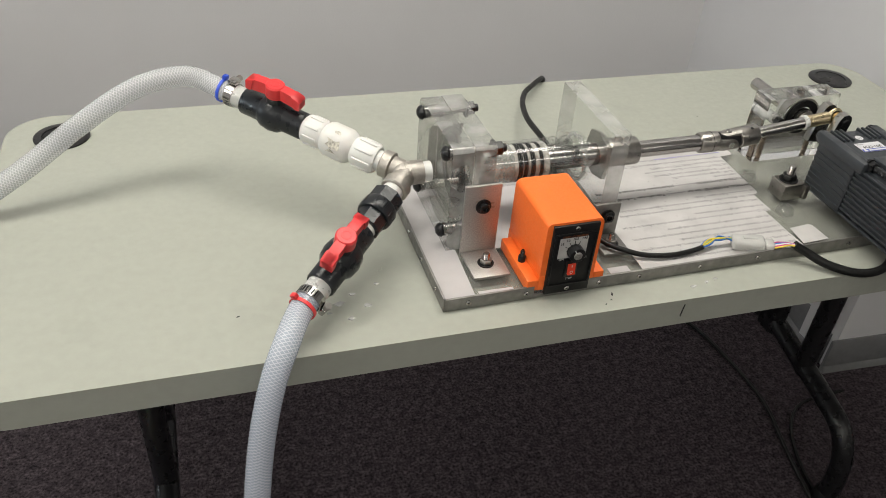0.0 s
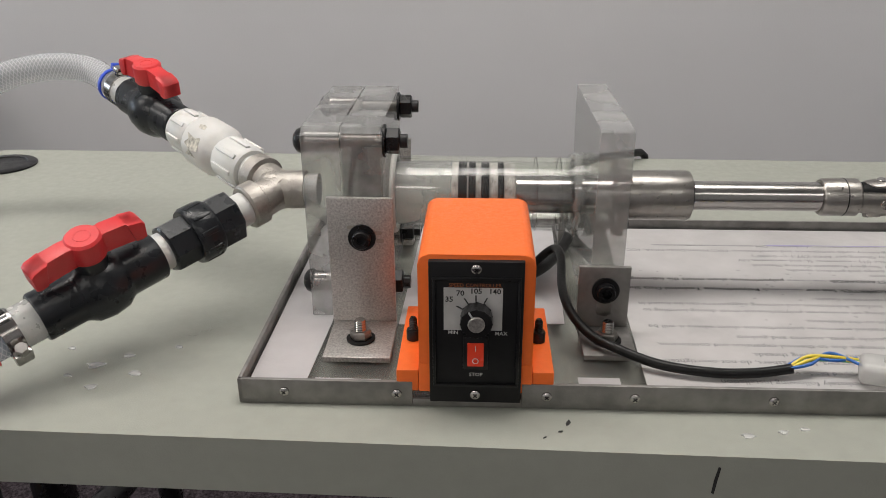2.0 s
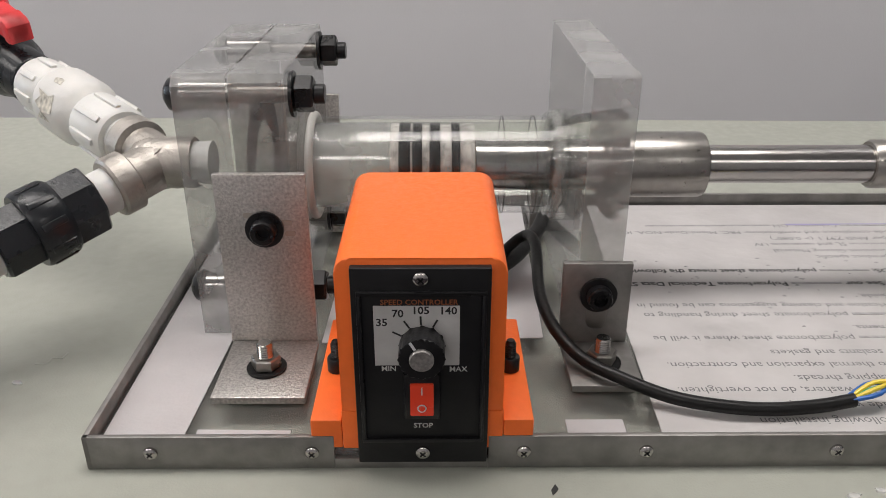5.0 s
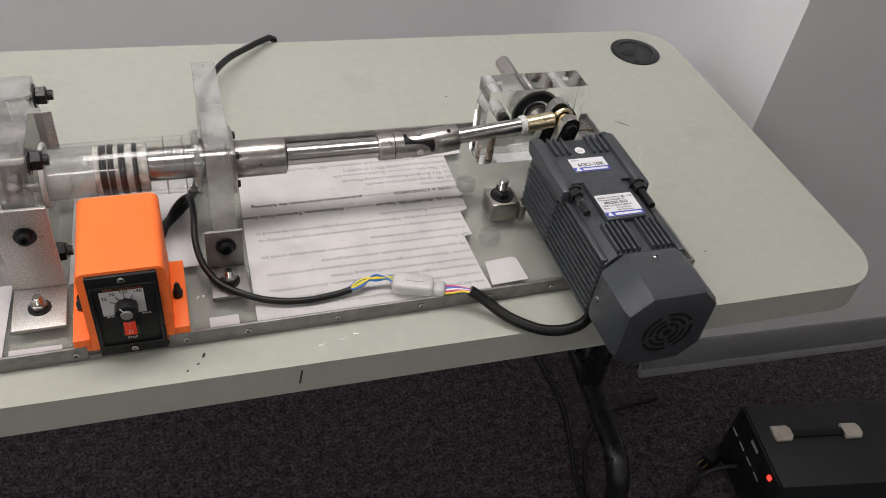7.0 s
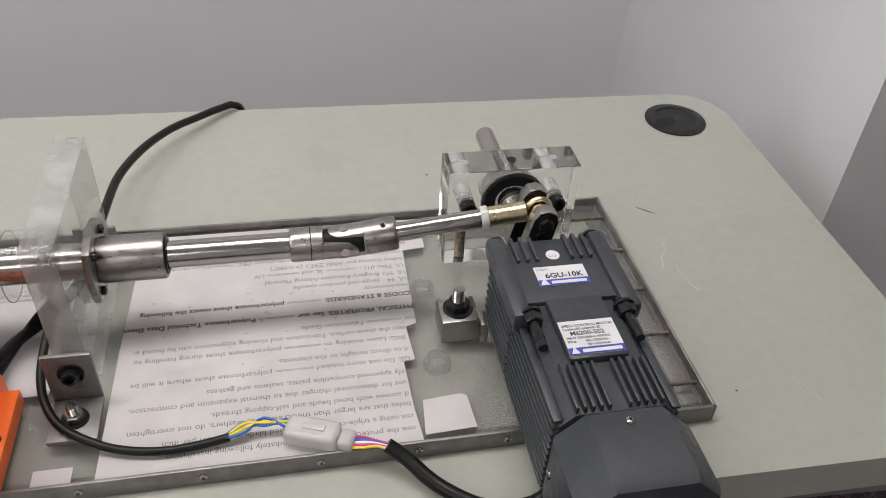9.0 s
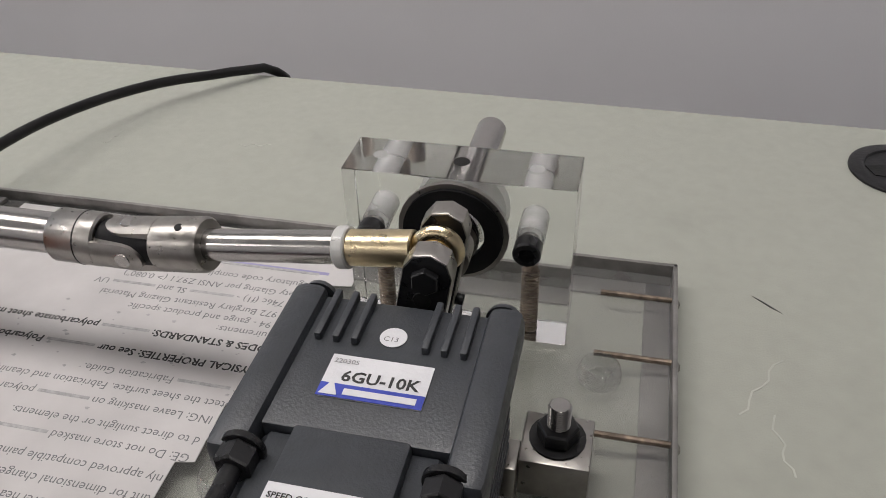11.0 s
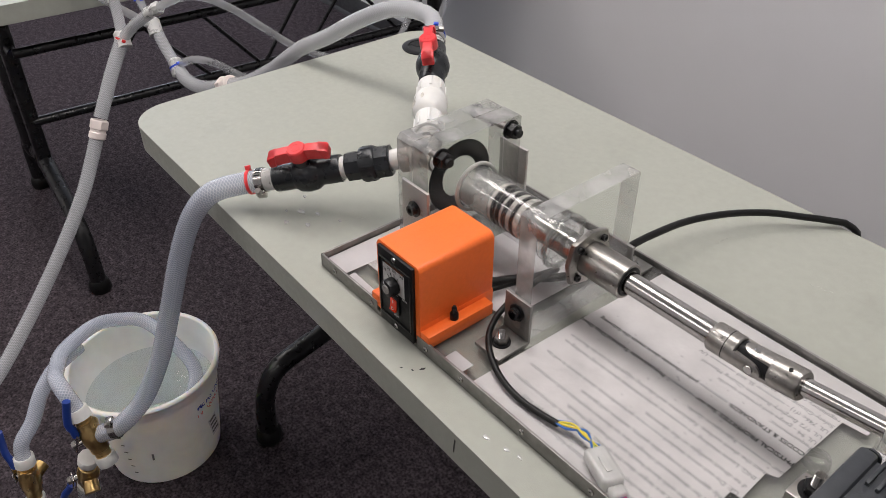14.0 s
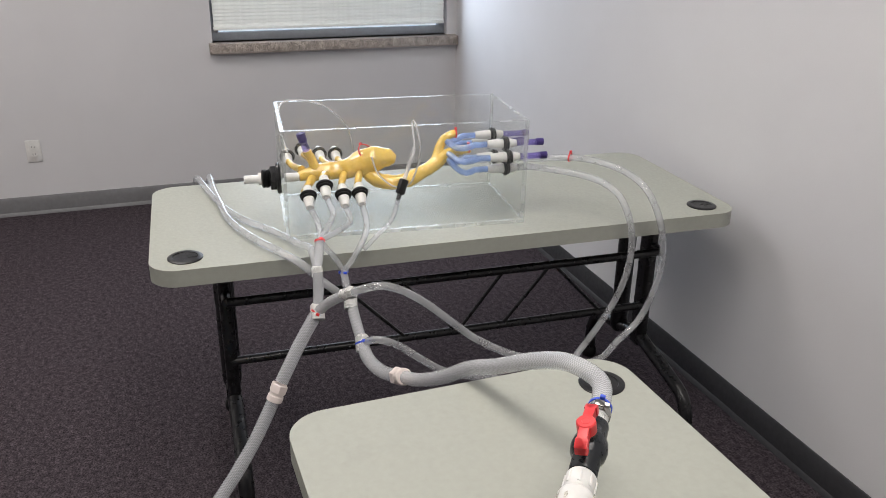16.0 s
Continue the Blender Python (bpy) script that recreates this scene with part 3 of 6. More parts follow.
# ---- folding tables ----
def folding_table(m, label, off, braces, post=0.021):
    """A sage plastic top on two black T-shaped legs with a braced stretcher; m is its centre on the floor, x along its length."""
    W, D, T, H = 1.660, 0.656, 0.044, 0.74
    t = thing("folding_table", m.translation, label, "table", "folding tables")
    # top: rounded corners, softened rim, grommet holes left covered by the cups
    bm = prism(B(), rounded(W, D, 0.07, 12), H - T, H, m, bev=0.009)
    part("tabletop", bm, TABLE, t)
    skirt = B()
    box(skirt, -W / 2 + 0.05, W / 2 - 0.05, -D / 2 + 0.03, D / 2 - 0.03, H - T - 0.012, H - T - 0.001, 0.003, m=m)
    part("underside_panel", skirt, TABLE, t)
    for gx, gy in ((-0.743, 0.252), (0.743, 0.252)):
        g = part("grommet", lathe(B(), [(0.0005, 0), (0.0005, 0.0432), (0.0025, 0.0432), (0.004, 0.040), (0.004, 0.031), (0.0022, 0.030), (0.0022, 0)], m @ pose(gx, gy, H), 36), BLACKP, t, "black cable grommet")
        part("grommet_slot", prism(B(), [(0.004, -0.008), (0.028, -0.010), (0.028, 0.006), (0.016, 0.010), (0.004, 0.006)], 0.0022, 0.0030, m @ pose(gx, gy, H, 0, 0, 200)), RUBBER, g, smooth=0)
    for sx in (-1, 1):
        x = sx * 0.655
        leg = part("leg", prism(B(), rounded(0.036, 0.060, 0.012, 5), 0.225, H - T - 0.012, m @ pose(x, off, 0), 0.003), BLACKM, t)
        part("outer_post", lathe(B(), [(0.20, 0), (0.203, post * 0.6), (0.215, post * 0.9), (0.232, post), (0.66, post), (0.672, post * 0.75), (0.672, 0)], m @ pose(x, off - 0.13, 0), 22), BLACKM, leg)
        part("mounting_plate", box(B(), x - 0.045, x + 0.045, off - 0.17, off + 0.14, H - T - 0.018, H - T - 0.011, 0.002, m=m), BLACKM, leg)
        arm = [(x, 0.02, 0.250), (x, 0.12, 0.228), (x, 0.21, 0.208), (x, 0.275, 0.186), (x, 0.306, 0.14), (x, 0.317, 0.08), (x, 0.318, 0.03)]
        for s in (-1, 1):
            a = part("foot_arm", sweep(B(), [m @ Vector((q[0], off + q[1] * s, q[2])) for q in arm], 0.021, 16), BLACKM, leg)
            part("glide", lathe(B(), [(0.0, 0), (0.0, 0.026), (0.012, 0.029), (0.03, 0.026), (0.036, 0.022), (0.036, 0)], m @ pose(x, off + 0.318 * s, 0.001), 20), RUBBER, a)
    # stretchers with cross braces
    yu, yl = off + 0.075, off + 0.02
    for z, yb in ((0.582, yu), (0.372, yl)):
        part("stretcher", rod(B(), m @ Vector((-0.655, yb, z)), m @ Vector((0.655, yb, z)), 0.0125, 14), BLACKM, t)
        for sx in (-1, 1):
            part("stretcher_end", rod(B(), m @ Vector((sx * 0.655, off, z)), m @ Vector((sx * 0.655, yb, z)), 0.0125, 12), BLACKM, t)
    for a, b in braces:
        part("brace", rod(B(), m @ Vector((a, yu, 0.582)), m @ Vector((b, yl, 0.372)), 0.0055, 8), BLACKM, t)
    return t


T1 = pose(0.260, 0.281, 0, 0, 0, -1.2)
T2 = pose(-1.536, 0.643, 0, 0, 0, 85.5)
folding_table(T1, "sage grey plastic folding table under the pump bench", 0.07, ((0.347, 0.49), (0.337, 0.15), (0.174, -0.005), (-0.132, -0.015), (-0.280, -0.155), (-0.290, -0.491)))
folding_table(T2 @ pose(0, 0, 0, 0, 0, 180), "sage grey plastic folding table under the acrylic tank", 0.135, ((0.347, 0.49), (0.337, 0.15), (0.174, -0.005), (-0.132, -0.015), (-0.280, -0.155), (-0.290, -0.491)), 0.029)


def scuff(x, y, w, d, a):
    prism_m = pose(x, y, 0.7402, 0, 0, a)
    solid("scuff_mark", prism(B(), [(-w, 0), (-w * 0.2, d), (w, d * 0.4), (w * 0.3, -d), (-w * 0.5, -d * 0.6)], 0, 0.0003, prism_m), INKB, "small dark ink scuff on the tabletop", "scuff mark", "ink scuffs", smooth=0)


for q in ((0.232, -0.016, 0.004, 0.0016, 70), (0.226, -0.026, 0.002, 0.001, 20), (0.63, 0.42, 0.002, 0.0012, 0), (0.86, 0.03, 0.0015, 0.001, 0), (0.215, -0.033, 0.0018, 0.0008, 40), (0.882, 0.315, 0.012, 0.0007, -40), (-0.25, 0.05, 0.003, 0.001, 15)):
    scuff(*q)


def scratch(x, y, ln, a, mat, label):
    """A thin wavy rubbed line on the tabletop."""
    n = 9
    up = [(ln * (i / (n - 1) - 0.5), 0.0022 * math.sin(i * 1.7 + x * 90) + 0.0006) for i in range(n)]
    o = up + [(p[0], p[1] - 0.0012) for p in up[::-1]]
    solid("scratch_mark", prism(B(), o, 0, 0.0002, pose(x, y, 0.7402, 0, 0, a)), mat, label, "scratch mark", "tabletop scratches", smooth=0)


for q in ((0.872, 0.235, 0.060, 62), (0.880, 0.19, 0.045, 100), (0.93, 0.02, 0.03, 110), (0.44, 0.46, 0.03, 10), (-0.06, 0.10, 0.02, 40), (0.30, 0.45, 0.025, 80)):
    scratch(*q, PALES, "pale rubbed scratch on the sage tabletop")
solid("ink_mark", prism(B(), [(-0.0012, -0.011), (0.0006, -0.012), (0.0016, -0.002), (0.0028, 0.009), (0.0012, 0.010), (-0.0004, 0.0)], 0, 0.0003, pose(0.325, -0.0486, 0.722, 90, 0, -1.2)), INKB, "dark ink stroke on the table's front rim", "ink mark", smooth=0)


# ---- pump bench: base ----
Z0, ZP = 0.7405, 0.752
AX, AZ = 0.18, 0.837          # the cylinder's axis: y and z
base = thing("mounting_board", (0.41, 0.16, Z0), "clear polycarbonate base plate framed with dull aluminium angle", "base plate")
BX, BY, BT = 0.82, 0.323, 0.0195


def rail(p0, p1, notch=None):
    """An aluminium angle edging from p0 to p1, its lip turned in to the left of that way."""
    a, b = Vector(p0), Vector(p1)
    ln = (b - a).length
    m = Matrix.Translation(a) @ pose(0, 0, 0, 0, 0, math.degrees(math.atan2((b - a).y, (b - a).x)))
    bm = B()
    spans = [(0, ln)] if not notch else [(0, notch[0]), (notch[1], ln)]
    for f, t in spans:
        box(bm, f, t, 0, 0.003, 0, BT, 0.0005, m=m)
    if notch:
        box(bm, notch[0], notch[1], 0, 0.003, 0, 0.006, 0.0005, m=m)
    box(bm, 0.003, ln - 0.003, 0.003, 0.02, 0, 0.002, 0.0004, m=m)
    return part("edge_rail", bm, ALUD, base, "dull aluminium angle")


rail((0, 0, Z0), (BX, 0, Z0), (0.124, 0.2005))
rail((BX, 0, Z0), (BX, BY, Z0))
rail((BX, BY, Z0), (0, BY, Z0))
rail((0, BY, Z0), (0, 0, Z0))
for x in (0.033, 0.113, 0.218, 0.279, 0.374, 0.468, 0.55, 0.627, 0.70, 0.78):
    screw(base, (x, 0, Z0 + 0.0102), (0, -1, 0), 0.0036, STEEL, 0.0022)
for y in (0.035, 0.10, 0.165, 0.23, 0.29):
    screw(base, (0, y, Z0 + 0.0102), (-1, 0, 0), 0.0036, STEEL, 0.0022)
    screw(base, (BX, y, Z0 + 0.0102), (1, 0, 0), 0.0036, STEEL, 0.0022)
    part("screw_shank", rod(B(), (BX - 0.003, y, Z0 + 0.0135), (BX - 0.05, y, Z0 + 0.0135), 0.0019, 8), THREAD, base)
plate = part("plate", edges_frosted(box(B(), 0.0035, BX - 0.0035, 0.0035, BY - 0.0035, Z0 + 0.003, ZP - 0.001, 0), 2), [POLY, ACRYLE], base, "clear polycarbonate sheet", smooth=0)
plate.visible_shadow = False
# bored holes and their bright rims
for x, y in ((0.583, 0.094), (0.585, 0.196), (0.775, 0.215), (0.775, 0.09)):
    part("bored_hole", lathe(B(), [(-0.0035, 0.0085), (0.005, 0.0090), (0.0075, 0.0100), (0.006, 0.0118), (0.001, 0.0132), (-0.0035, 0.0135), (-0.0035, 0.0085)], pose(x, y, ZP), 28), BUSH, base, "clear acrylic bushing")

# masking film, printed and plain
film = part("masking_film", prism(B(), [(0.290, 0.006), (0.556, 0.006), (0.553, 0.045), (0.552, 0.100), (0.563, 0.102), (0.561, 0.145), (0.572, 0.150), (0.575, 0.262), (0.60, 0.265), (0.60, 0.316), (0.302, 0.316), (0.294, 0.15)],
                                  ZP - 0.0009, ZP - 0.0003), PAPER, base, "printed white masking film", smooth=0)
part("masking_film", prism(B(), [(0.005, 0.006), (0.046, 0.006), (0.05, 0.10), (0.048, 0.20), (0.06, 0.316), (0.006, 0.316)], ZP - 0.0009, ZP - 0.0003), PAPER2, base, "plain white masking film", smooth=0)
part("masking_film", prism(B(), [(0.105, 0.10), (0.24, 0.105), (0.246, 0.316), (0.11, 0.316)], ZP - 0.0009, ZP - 0.0003), PAPER2, base, "plain white masking film", smooth=0)
part("film_scrap", prism(B(), [(0.558, 0.014), (0.604, 0.016), (0.602, 0.052), (0.596, 0.055), (0.562, 0.052)], ZP - 0.0009, ZP - 0.0003), PAPER, base, smooth=0)
part("film_scrap", prism(B(), [(0.052, 0.006), (0.10, 0.006), (0.10, 0.016), (0.052, 0.017)], ZP - 0.0009, ZP - 0.0003), PAPER2, base, smooth=0)
part("film_scrap", prism(B(), [(0.242, 0.006), (0.272, 0.006), (0.272, 0.024), (0.242, 0.024)], ZP - 0.0009, ZP - 0.0003), PAPER2, base, smooth=0)
part("violet_rule", box(B(), 0.455, 0.58, 0.2735, 0.2765, ZP - 0.00028, ZP - 0.00015), VIOLET, film, "pale violet printed rule", smooth=0)
random.seed(11)
sm = B()
for i in range(46):
    x, y = random.uniform(0.31, 0.56), 0.185 + random.gauss(0, 0.035)
    r = random.uniform(0.0005, 0.0016)
    k = random.uniform(0, 6)
    prism(sm, [(x + r * (1 + 0.5 * math.sin(3 * a + k)) * math.cos(a), y + r * 0.7 * math.sin(a)) for a in (2 * math.pi * j / 7 for j in range(7))], ZP - 0.00028, ZP - 0.00012)
tagged(part("grime_specks", sm, INKS, film, smooth=0), "dark oily specks", kind="stuff")
TS = 0.0084
LINES = [
    (0.302, 0, ("", 0.075, "Columbus, OH", 0.10)),
    (0.288, 0, "regulatory code compliance and certifications: FBC, Miami-Dade NOA, ICC-ES"),
    (0.275, 0, "Safety Glazing per ANSI Z97.1 (> 0.080\")"),
    (0.263, 0, ("UL 746c (f1) -", 0.033, "SL and", 0.033, "UV")),
    (0.250, 0, "UL 972 Burglary Resistant Glazing Material"),
    (0.238, 0, "UL 94 - gauge and product specific"),
    (0.227, 0, "requirements:"),
    (0.213, 1, ("CODES & STANDARDS:", 0.035, "polycarbonate sheet meets the following")),
    (0.191, 1, ("PHYSICAL PROPERTIES: See our", 0.035, "Polycarbonate Technical Data Sheet.")),
    (0.171, 0, ("our", 0.035, "Fabrication Guide.")),
    (0.157, 0, "protect the sheet surface. Fabrication and cleaning suggestions can be found in"),
    (0.143, 0, ("ING: Leave masking on", 0.035, "polycarbonate sheet during handling to")),
    (0.125, 0, "d to direct sunlight or the elements."),
    (0.111, 0, ("GE: Do not store masked", 0.035, "polycarbonate sheet where it will be")),
    (0.093, 0, "nly approved compatible paints, sealants and gaskets"),
    (0.078, 0, "unt for dimensional changes due to thermal expansion and contraction."),
    (0.063, 0, "d screws with bevel heads and self-tapping threads."),
    (0.050, 0, "holes that are larger than the screws. Use washers, do not overtighten."),
    (0.034, 0, "cut using a triple-chip carbide tipped blade with teeth per inch"),
    (0.019, 0, "ove the protective masking immediately following installation"),
]
for y, bold, words in LINES:
    y = 0.017 + (y - 0.017) * 0.885
    printed("printed_line", words, TS, pose(0.551 + (0.022 if y > 0.14 else 0.008 if y > 0.1 else 0.0), y + 0.006, ZP - 0.00025, 0, 0, 180), INKB if bold else INK, film)


# ---- brackets ----
def bracket(parent_name, x0, x1, y, out, top, foot, bolt_x, bolt_z, slot=0.0):
    """An aluminium angle bracket screwed to an upright plate's face at y, its foot reaching out along y by out."""
    s = 1 if out > 0 else -1
    t = thing(parent_name, ((x0 + x1) / 2, y, ZP), "scratched aluminium angle bracket bolted to the base", "bracket", "angle brackets")
    bm = B()
    ya, yb = sorted((y, y + s * 0.0042))
    box(bm, x0, x1, ya, yb, ZP + 0.0005, top, 0.0008)
    ya, yb = sorted((y + s * 0.0042, y + out))
    box(bm, x0 + 0.001, x1 + 0.001, ya, yb, ZP + 0.0005, ZP + 0.005, 0.0008)
    part("angle", bm, ALU if x1 - x0 > 0.045 else ALUD, t)
    p = (bolt_x, y + s * 0.0045, bolt_z)
    part("slot", prism(B(), rounded(0.012, 0.034, 0.0058, 5), 0, 0.0003, Matrix.Translation((bolt_x, y + s * 0.0044, bolt_z - 0.006)) @ pose(0, 0, 0, 90, 0, 0)), STEELM, t) if slot else None
    socket_bolt(t, p, (0, s, 0), 0.0072, 0.0085, washer=0.0108)
    nut_bolt(t, ((x0 + x1) / 2 + 0.001, y + out * 0.55, ZP + 0.005), 0.0075, 0.016, mats=STEEL)
    return t


bracket("angle_bracket", 0.0525, 0.1035, 0.099, -0.062, 0.862, 0, 0.079, 0.830)
bracket("angle_bracket", 0.0525, 0.1035, 0.261, 0.052, 0.862, 0, 0.079, 0.830)
bracket("angle_bracket", 0.2475, 0.2875, 0.0965, -0.050, 0.8085, 0, 0.2685, 0.789, 1)
bracket("angle_bracket", 0.2475, 0.2875, 0.2645, 0.05, 0.8085, 0, 0.2685, 0.789, 1)

wear = [o for o in scene.objects if o.name == "angle_bracket"][0]
for k, (x, z, w, h) in enumerate(((0.0725, 0.838, 0.010, 0.0016), (0.091, 0.8335, 0.007, 0.0016), (0.093, 0.827, 0.006, 0.0016))):
    part("wear_stroke", prism(B(), rounded(w, h * 2, h * 0.9, 4), 0, 0.0002, Matrix.Translation((x, 0.0947, z)) @ pose(0, 0, 0, 90, 0, 0)), PAD, wear, "pale rubbed streak", smooth=0)

# ---- cylinder head: two acrylic plates on four through bolts ----
head = thing("acrylic_clamp_block", (0.064, AX, ZP), "thick clear acrylic head of two plates clamped by black bolts", "pump head")
for xa, xb, k in ((0.034, 0.0636, 0), (0.0644, 0.0945, 1)):
    c = 0.006 if k == 0 else 0.004
    o = [(-0.077, -0.08), (0.077, -0.08), (0.077, 0.077 - c), (0.077 - c, 0.077), (c - 0.077, 0.077), (-0.077, 0.077 - c)]
    bm = prism(B(), o, xa, xb, Matrix(((0, 0, 1, 0), (1, 0, 0, AX), (0, 1, 0, AZ), (0, 0, 0, 1))), 0.0008)
    p = part("head_plate", edges_frosted(bm, 0), [HEADF, HEADE], head, "clear acrylic plate with sawn edges", smooth=0)
    p.visible_shadow = False
part("gasket", pipe(B(), (0.06375, AX, AZ), (0.06425, AX, AZ), 0.0515, 0.029), GASKET, head, "black rubber gasket")
for dy in (-0.057, 0.057):
    for dz in (-0.058, 0.062):
        y, z = AX + dy, AZ + dz
        b = part("through_bolt", rod(B(), (0.033, y, z), (0.110, y, z), 0.0050, 14), STEELM, head)
        part("sleeve", pipe(B(), (0.0345, y, z), (0.0632, y, z), 0.0085, 0.0075, 20), STEEL, b, "steel sleeve")
        part("bolt_head", lathe(B(), [(0, 0), (0, 0.0095), (0.002, 0.0105), (0.006, 0.0088), (0.0085, 0.005), (0.009, 0)], axis_frame((0.0335, y, z), (0, y, z)), 20), BLACKM, b)
        part("nut", hexa(B(), (0.0968, y, z), (0.1075, y, z), 0.0104), BLACKM, b)
        part("flange", rod(B(), (0.0948, y, z), (0.0968, y, z), 0.0128), BLACKM, b)
        part("cap", rod(B(), (0.1075, y, z), (0.1135, y, z), 0.0056, 12), BLACKM, b)

# ---- cylinder tube, piston and its guide plate ----
tube = part("cylinder_tube", pipe(B(), (0.0948, AX, AZ), (0.256, AX, AZ), 0.0315, 0.0275, 40), TUBEA, thing("pump_cylinder", (0.18, AX, AZ), "clear acrylic pump cylinder between two plates", "cylinder"), "clear acrylic tube")
tube.visible_shadow = False
cyl_thing = tube.parent
part("sealant_bead", ring(B(), axis_frame((0.0968, AX, AZ), (0.2, AX, AZ)), 0.0325, 0.0026), MILKY, cyl_thing, "milky sealant bead")
bead = ring(B(), axis_frame((0.250, AX, AZ), (0.3, AX, AZ)), 0.0325, 0.0026, 48, 10)
for v in bead.verts:
    v.co += Vector((0.003, 0.0012, 0.0012)) * noise.noise(v.co * 120)
part("sealant_bead", bead, FROSTT, cyl_thing, "lumpy milky sealant bead")
for x in (0.217, 0.237):
    part("scribed_ring", ring(B(), axis_frame((x, AX, AZ), (1, AX, AZ)), 0.0315, 0.0004, 40, 6), ACRYLP, cyl_thing, "scribed line round the tube")
piston = thing("piston", (0.157, AX, AZ), "scuffed white piston with black o-rings inside the cylinder", "piston")
part("piston_body", lathe(B(), [(0.027, 0), (0.027, 0.0268), (0.036, 0.0268), (0.036, 0.0258), (0.072, 0.0258), (0.074, 0.0268), (0.08, 0.0268), (0.08, 0)], axis_frame((0.119, AX, AZ), (0.2, AX, AZ)), 36), PTFE, piston)
part("frosted_end", pipe(B(), (0.0950, AX, AZ), (0.146, AX, AZ), 0.0273, 0.0265, 36), FROSTT, cyl_thing, "milky frosted cylinder end")
for x, r in ((0.155, 0.0036), (0.163, 0.0030), (0.174, 0.0034), (0.187, 0.0026)):
    part("o_ring", lathe(B(), [(-r, 0.025), (-r, 0.0268), (-r * 0.6, 0.0274), (r * 0.6, 0.0274), (r, 0.0268), (r, 0.025), (-r, 0.025)], axis_frame((x, AX, AZ), (1, AX, AZ)), 36), RUBBER, piston, "black o-ring")
part("piston_rod", rod(B(), (0.199, AX, AZ), (0.2832, AX, AZ), 0.0165, 32), STEEL, piston, "polished steel rod")
gp = thing("guide_plate", (0.269, AX, ZP), "clear acrylic guide plate with frosted sawn edges", "guide plate")
bm = prism(B(), [(-0.082, -0.0845), (0.082, -0.0845), (0.082, 0.0765), (0.0805, 0.078), (-0.0805, 0.078), (-0.082, 0.0765)], 0.257, 0.2825, Matrix(((0, 0, 1, 0), (1, 0, 0, AX), (0, 1, 0, AZ), (0, 0, 0, 1))), 0.0006)
gpp = part("plate", edges_frosted(bm, 0), [ACRYL, ACRYLE], gp, smooth=0)
gpp.visible_shadow = False
part("inner_boss", lathe(B(), [(0, 0.021), (0, 0.033), (0.004, 0.036), (0.012, 0.036), (0.012, 0.021), (0, 0.021)], axis_frame((0.2445, AX, AZ), (1, AX, AZ)), 32), TUBEA, gp)
fl = part("flange", prism(B(), [(0.034 * math.cos(radians(a)) * (1.12 if a % 90 == 45 else 1), 0.034 * math.sin(radians(a)) * (1.12 if a % 90 == 45 else 1)) for a in range(0, 360, 45)], 0.2835, 0.2905,
                         Matrix(((0, 0, 1, 0), (1, 0, 0, AX), (0, 1, 0, AZ), (0, 0, 0, 1))), 0.001), STEELM, gp, "dull steel bearing flange")
for a in (45, 135, 225, 315):
    socket_bolt(fl, (0.2905, AX + 0.0275 * math.cos(radians(a)), AZ + 0.0275 * math.sin(radians(a))), (1, 0, 0), 0.0042, 0.004, "flange_screw")
part("bearing_collar", lathe(B(), [(0, 0.0128), (0, 0.0205), (0.002, 0.0212), (0.054, 0.0212), (0.056, 0.0204), (0.056, 0.0128), (0, 0.0128)], axis_frame((0.291, AX, AZ), (1, AX, AZ)), 36), STEELM, gp, "machined steel linear bearing")
part("bearing_seal", ring(B(), axis_frame((0.3465, AX, AZ), (1, AX, AZ)), 0.0155, 0.0024, 28), RUBBER, gp)

# ---- drive shaft with its universal joint ----
JX = 0.506
PIN = Vector((0.688, 0.170, 0.866))
CRC = Vector((0.682, 0.170, 0.834))
shaft = thing("drive_shaft", (0.44, AX, AZ), "polished steel push rod with universal joint and brass rod end", "drive shaft")
part("rod", rod(B(), (0.2835, AX, AZ), (JX - 0.045, AX, AZ), 0.0124, 28), STEEL, shaft)
J = Vector((JX, AX, AZ))
DR = (PIN - J).normalized()


def yoke(p, d, side, length):
    """A forked knuckle whose rounded prongs reach past p; it runs back along -d."""
    m = axis_frame(p, Vector(p) - Vector(d), side)
    bm = lathe(B(), [(0.0190, 0), (0.0190, 0.0148), (0.0203, 0.0160), (length - 0.002, 0.0160), (length, 0.0145), (length, 0)], m, 28)
    # each prong is the outer slice of the barrel, rounded off past the pin
    for s in (-1, 1):
        rings = []
        for z in (0.0200, 0.009, 0.0, -0.005, -0.009, -0.0112, -0.0122):
            w = 0.0086 if z >= 0 else 0.0086 * math.sqrt(max(0.0, 1 - (z / 0.0124) ** 2))
            row = [(0.0064, w)] + [(math.sqrt(0.0160 ** 2 - (w * k / 4) ** 2), w * k / 4) for k in range(4, -5, -1)] + [(0.0064, -w)]
            rings.append([bm.verts.new(m @ Vector((s * x, y, z))) for x, y in row])
        n = len(rings[0])
        for a, b in zip(rings, rings[1:]):
            for i in range(n):
                bm.faces.new((a[i], a[(i + 1) % n], b[(i + 1) % n], b[i]))
        bm.faces.new(rings[0])
        bm.faces.new(rings[-1])
    bmesh.ops.recalc_face_normals(bm, faces=bm.faces)
    return bm


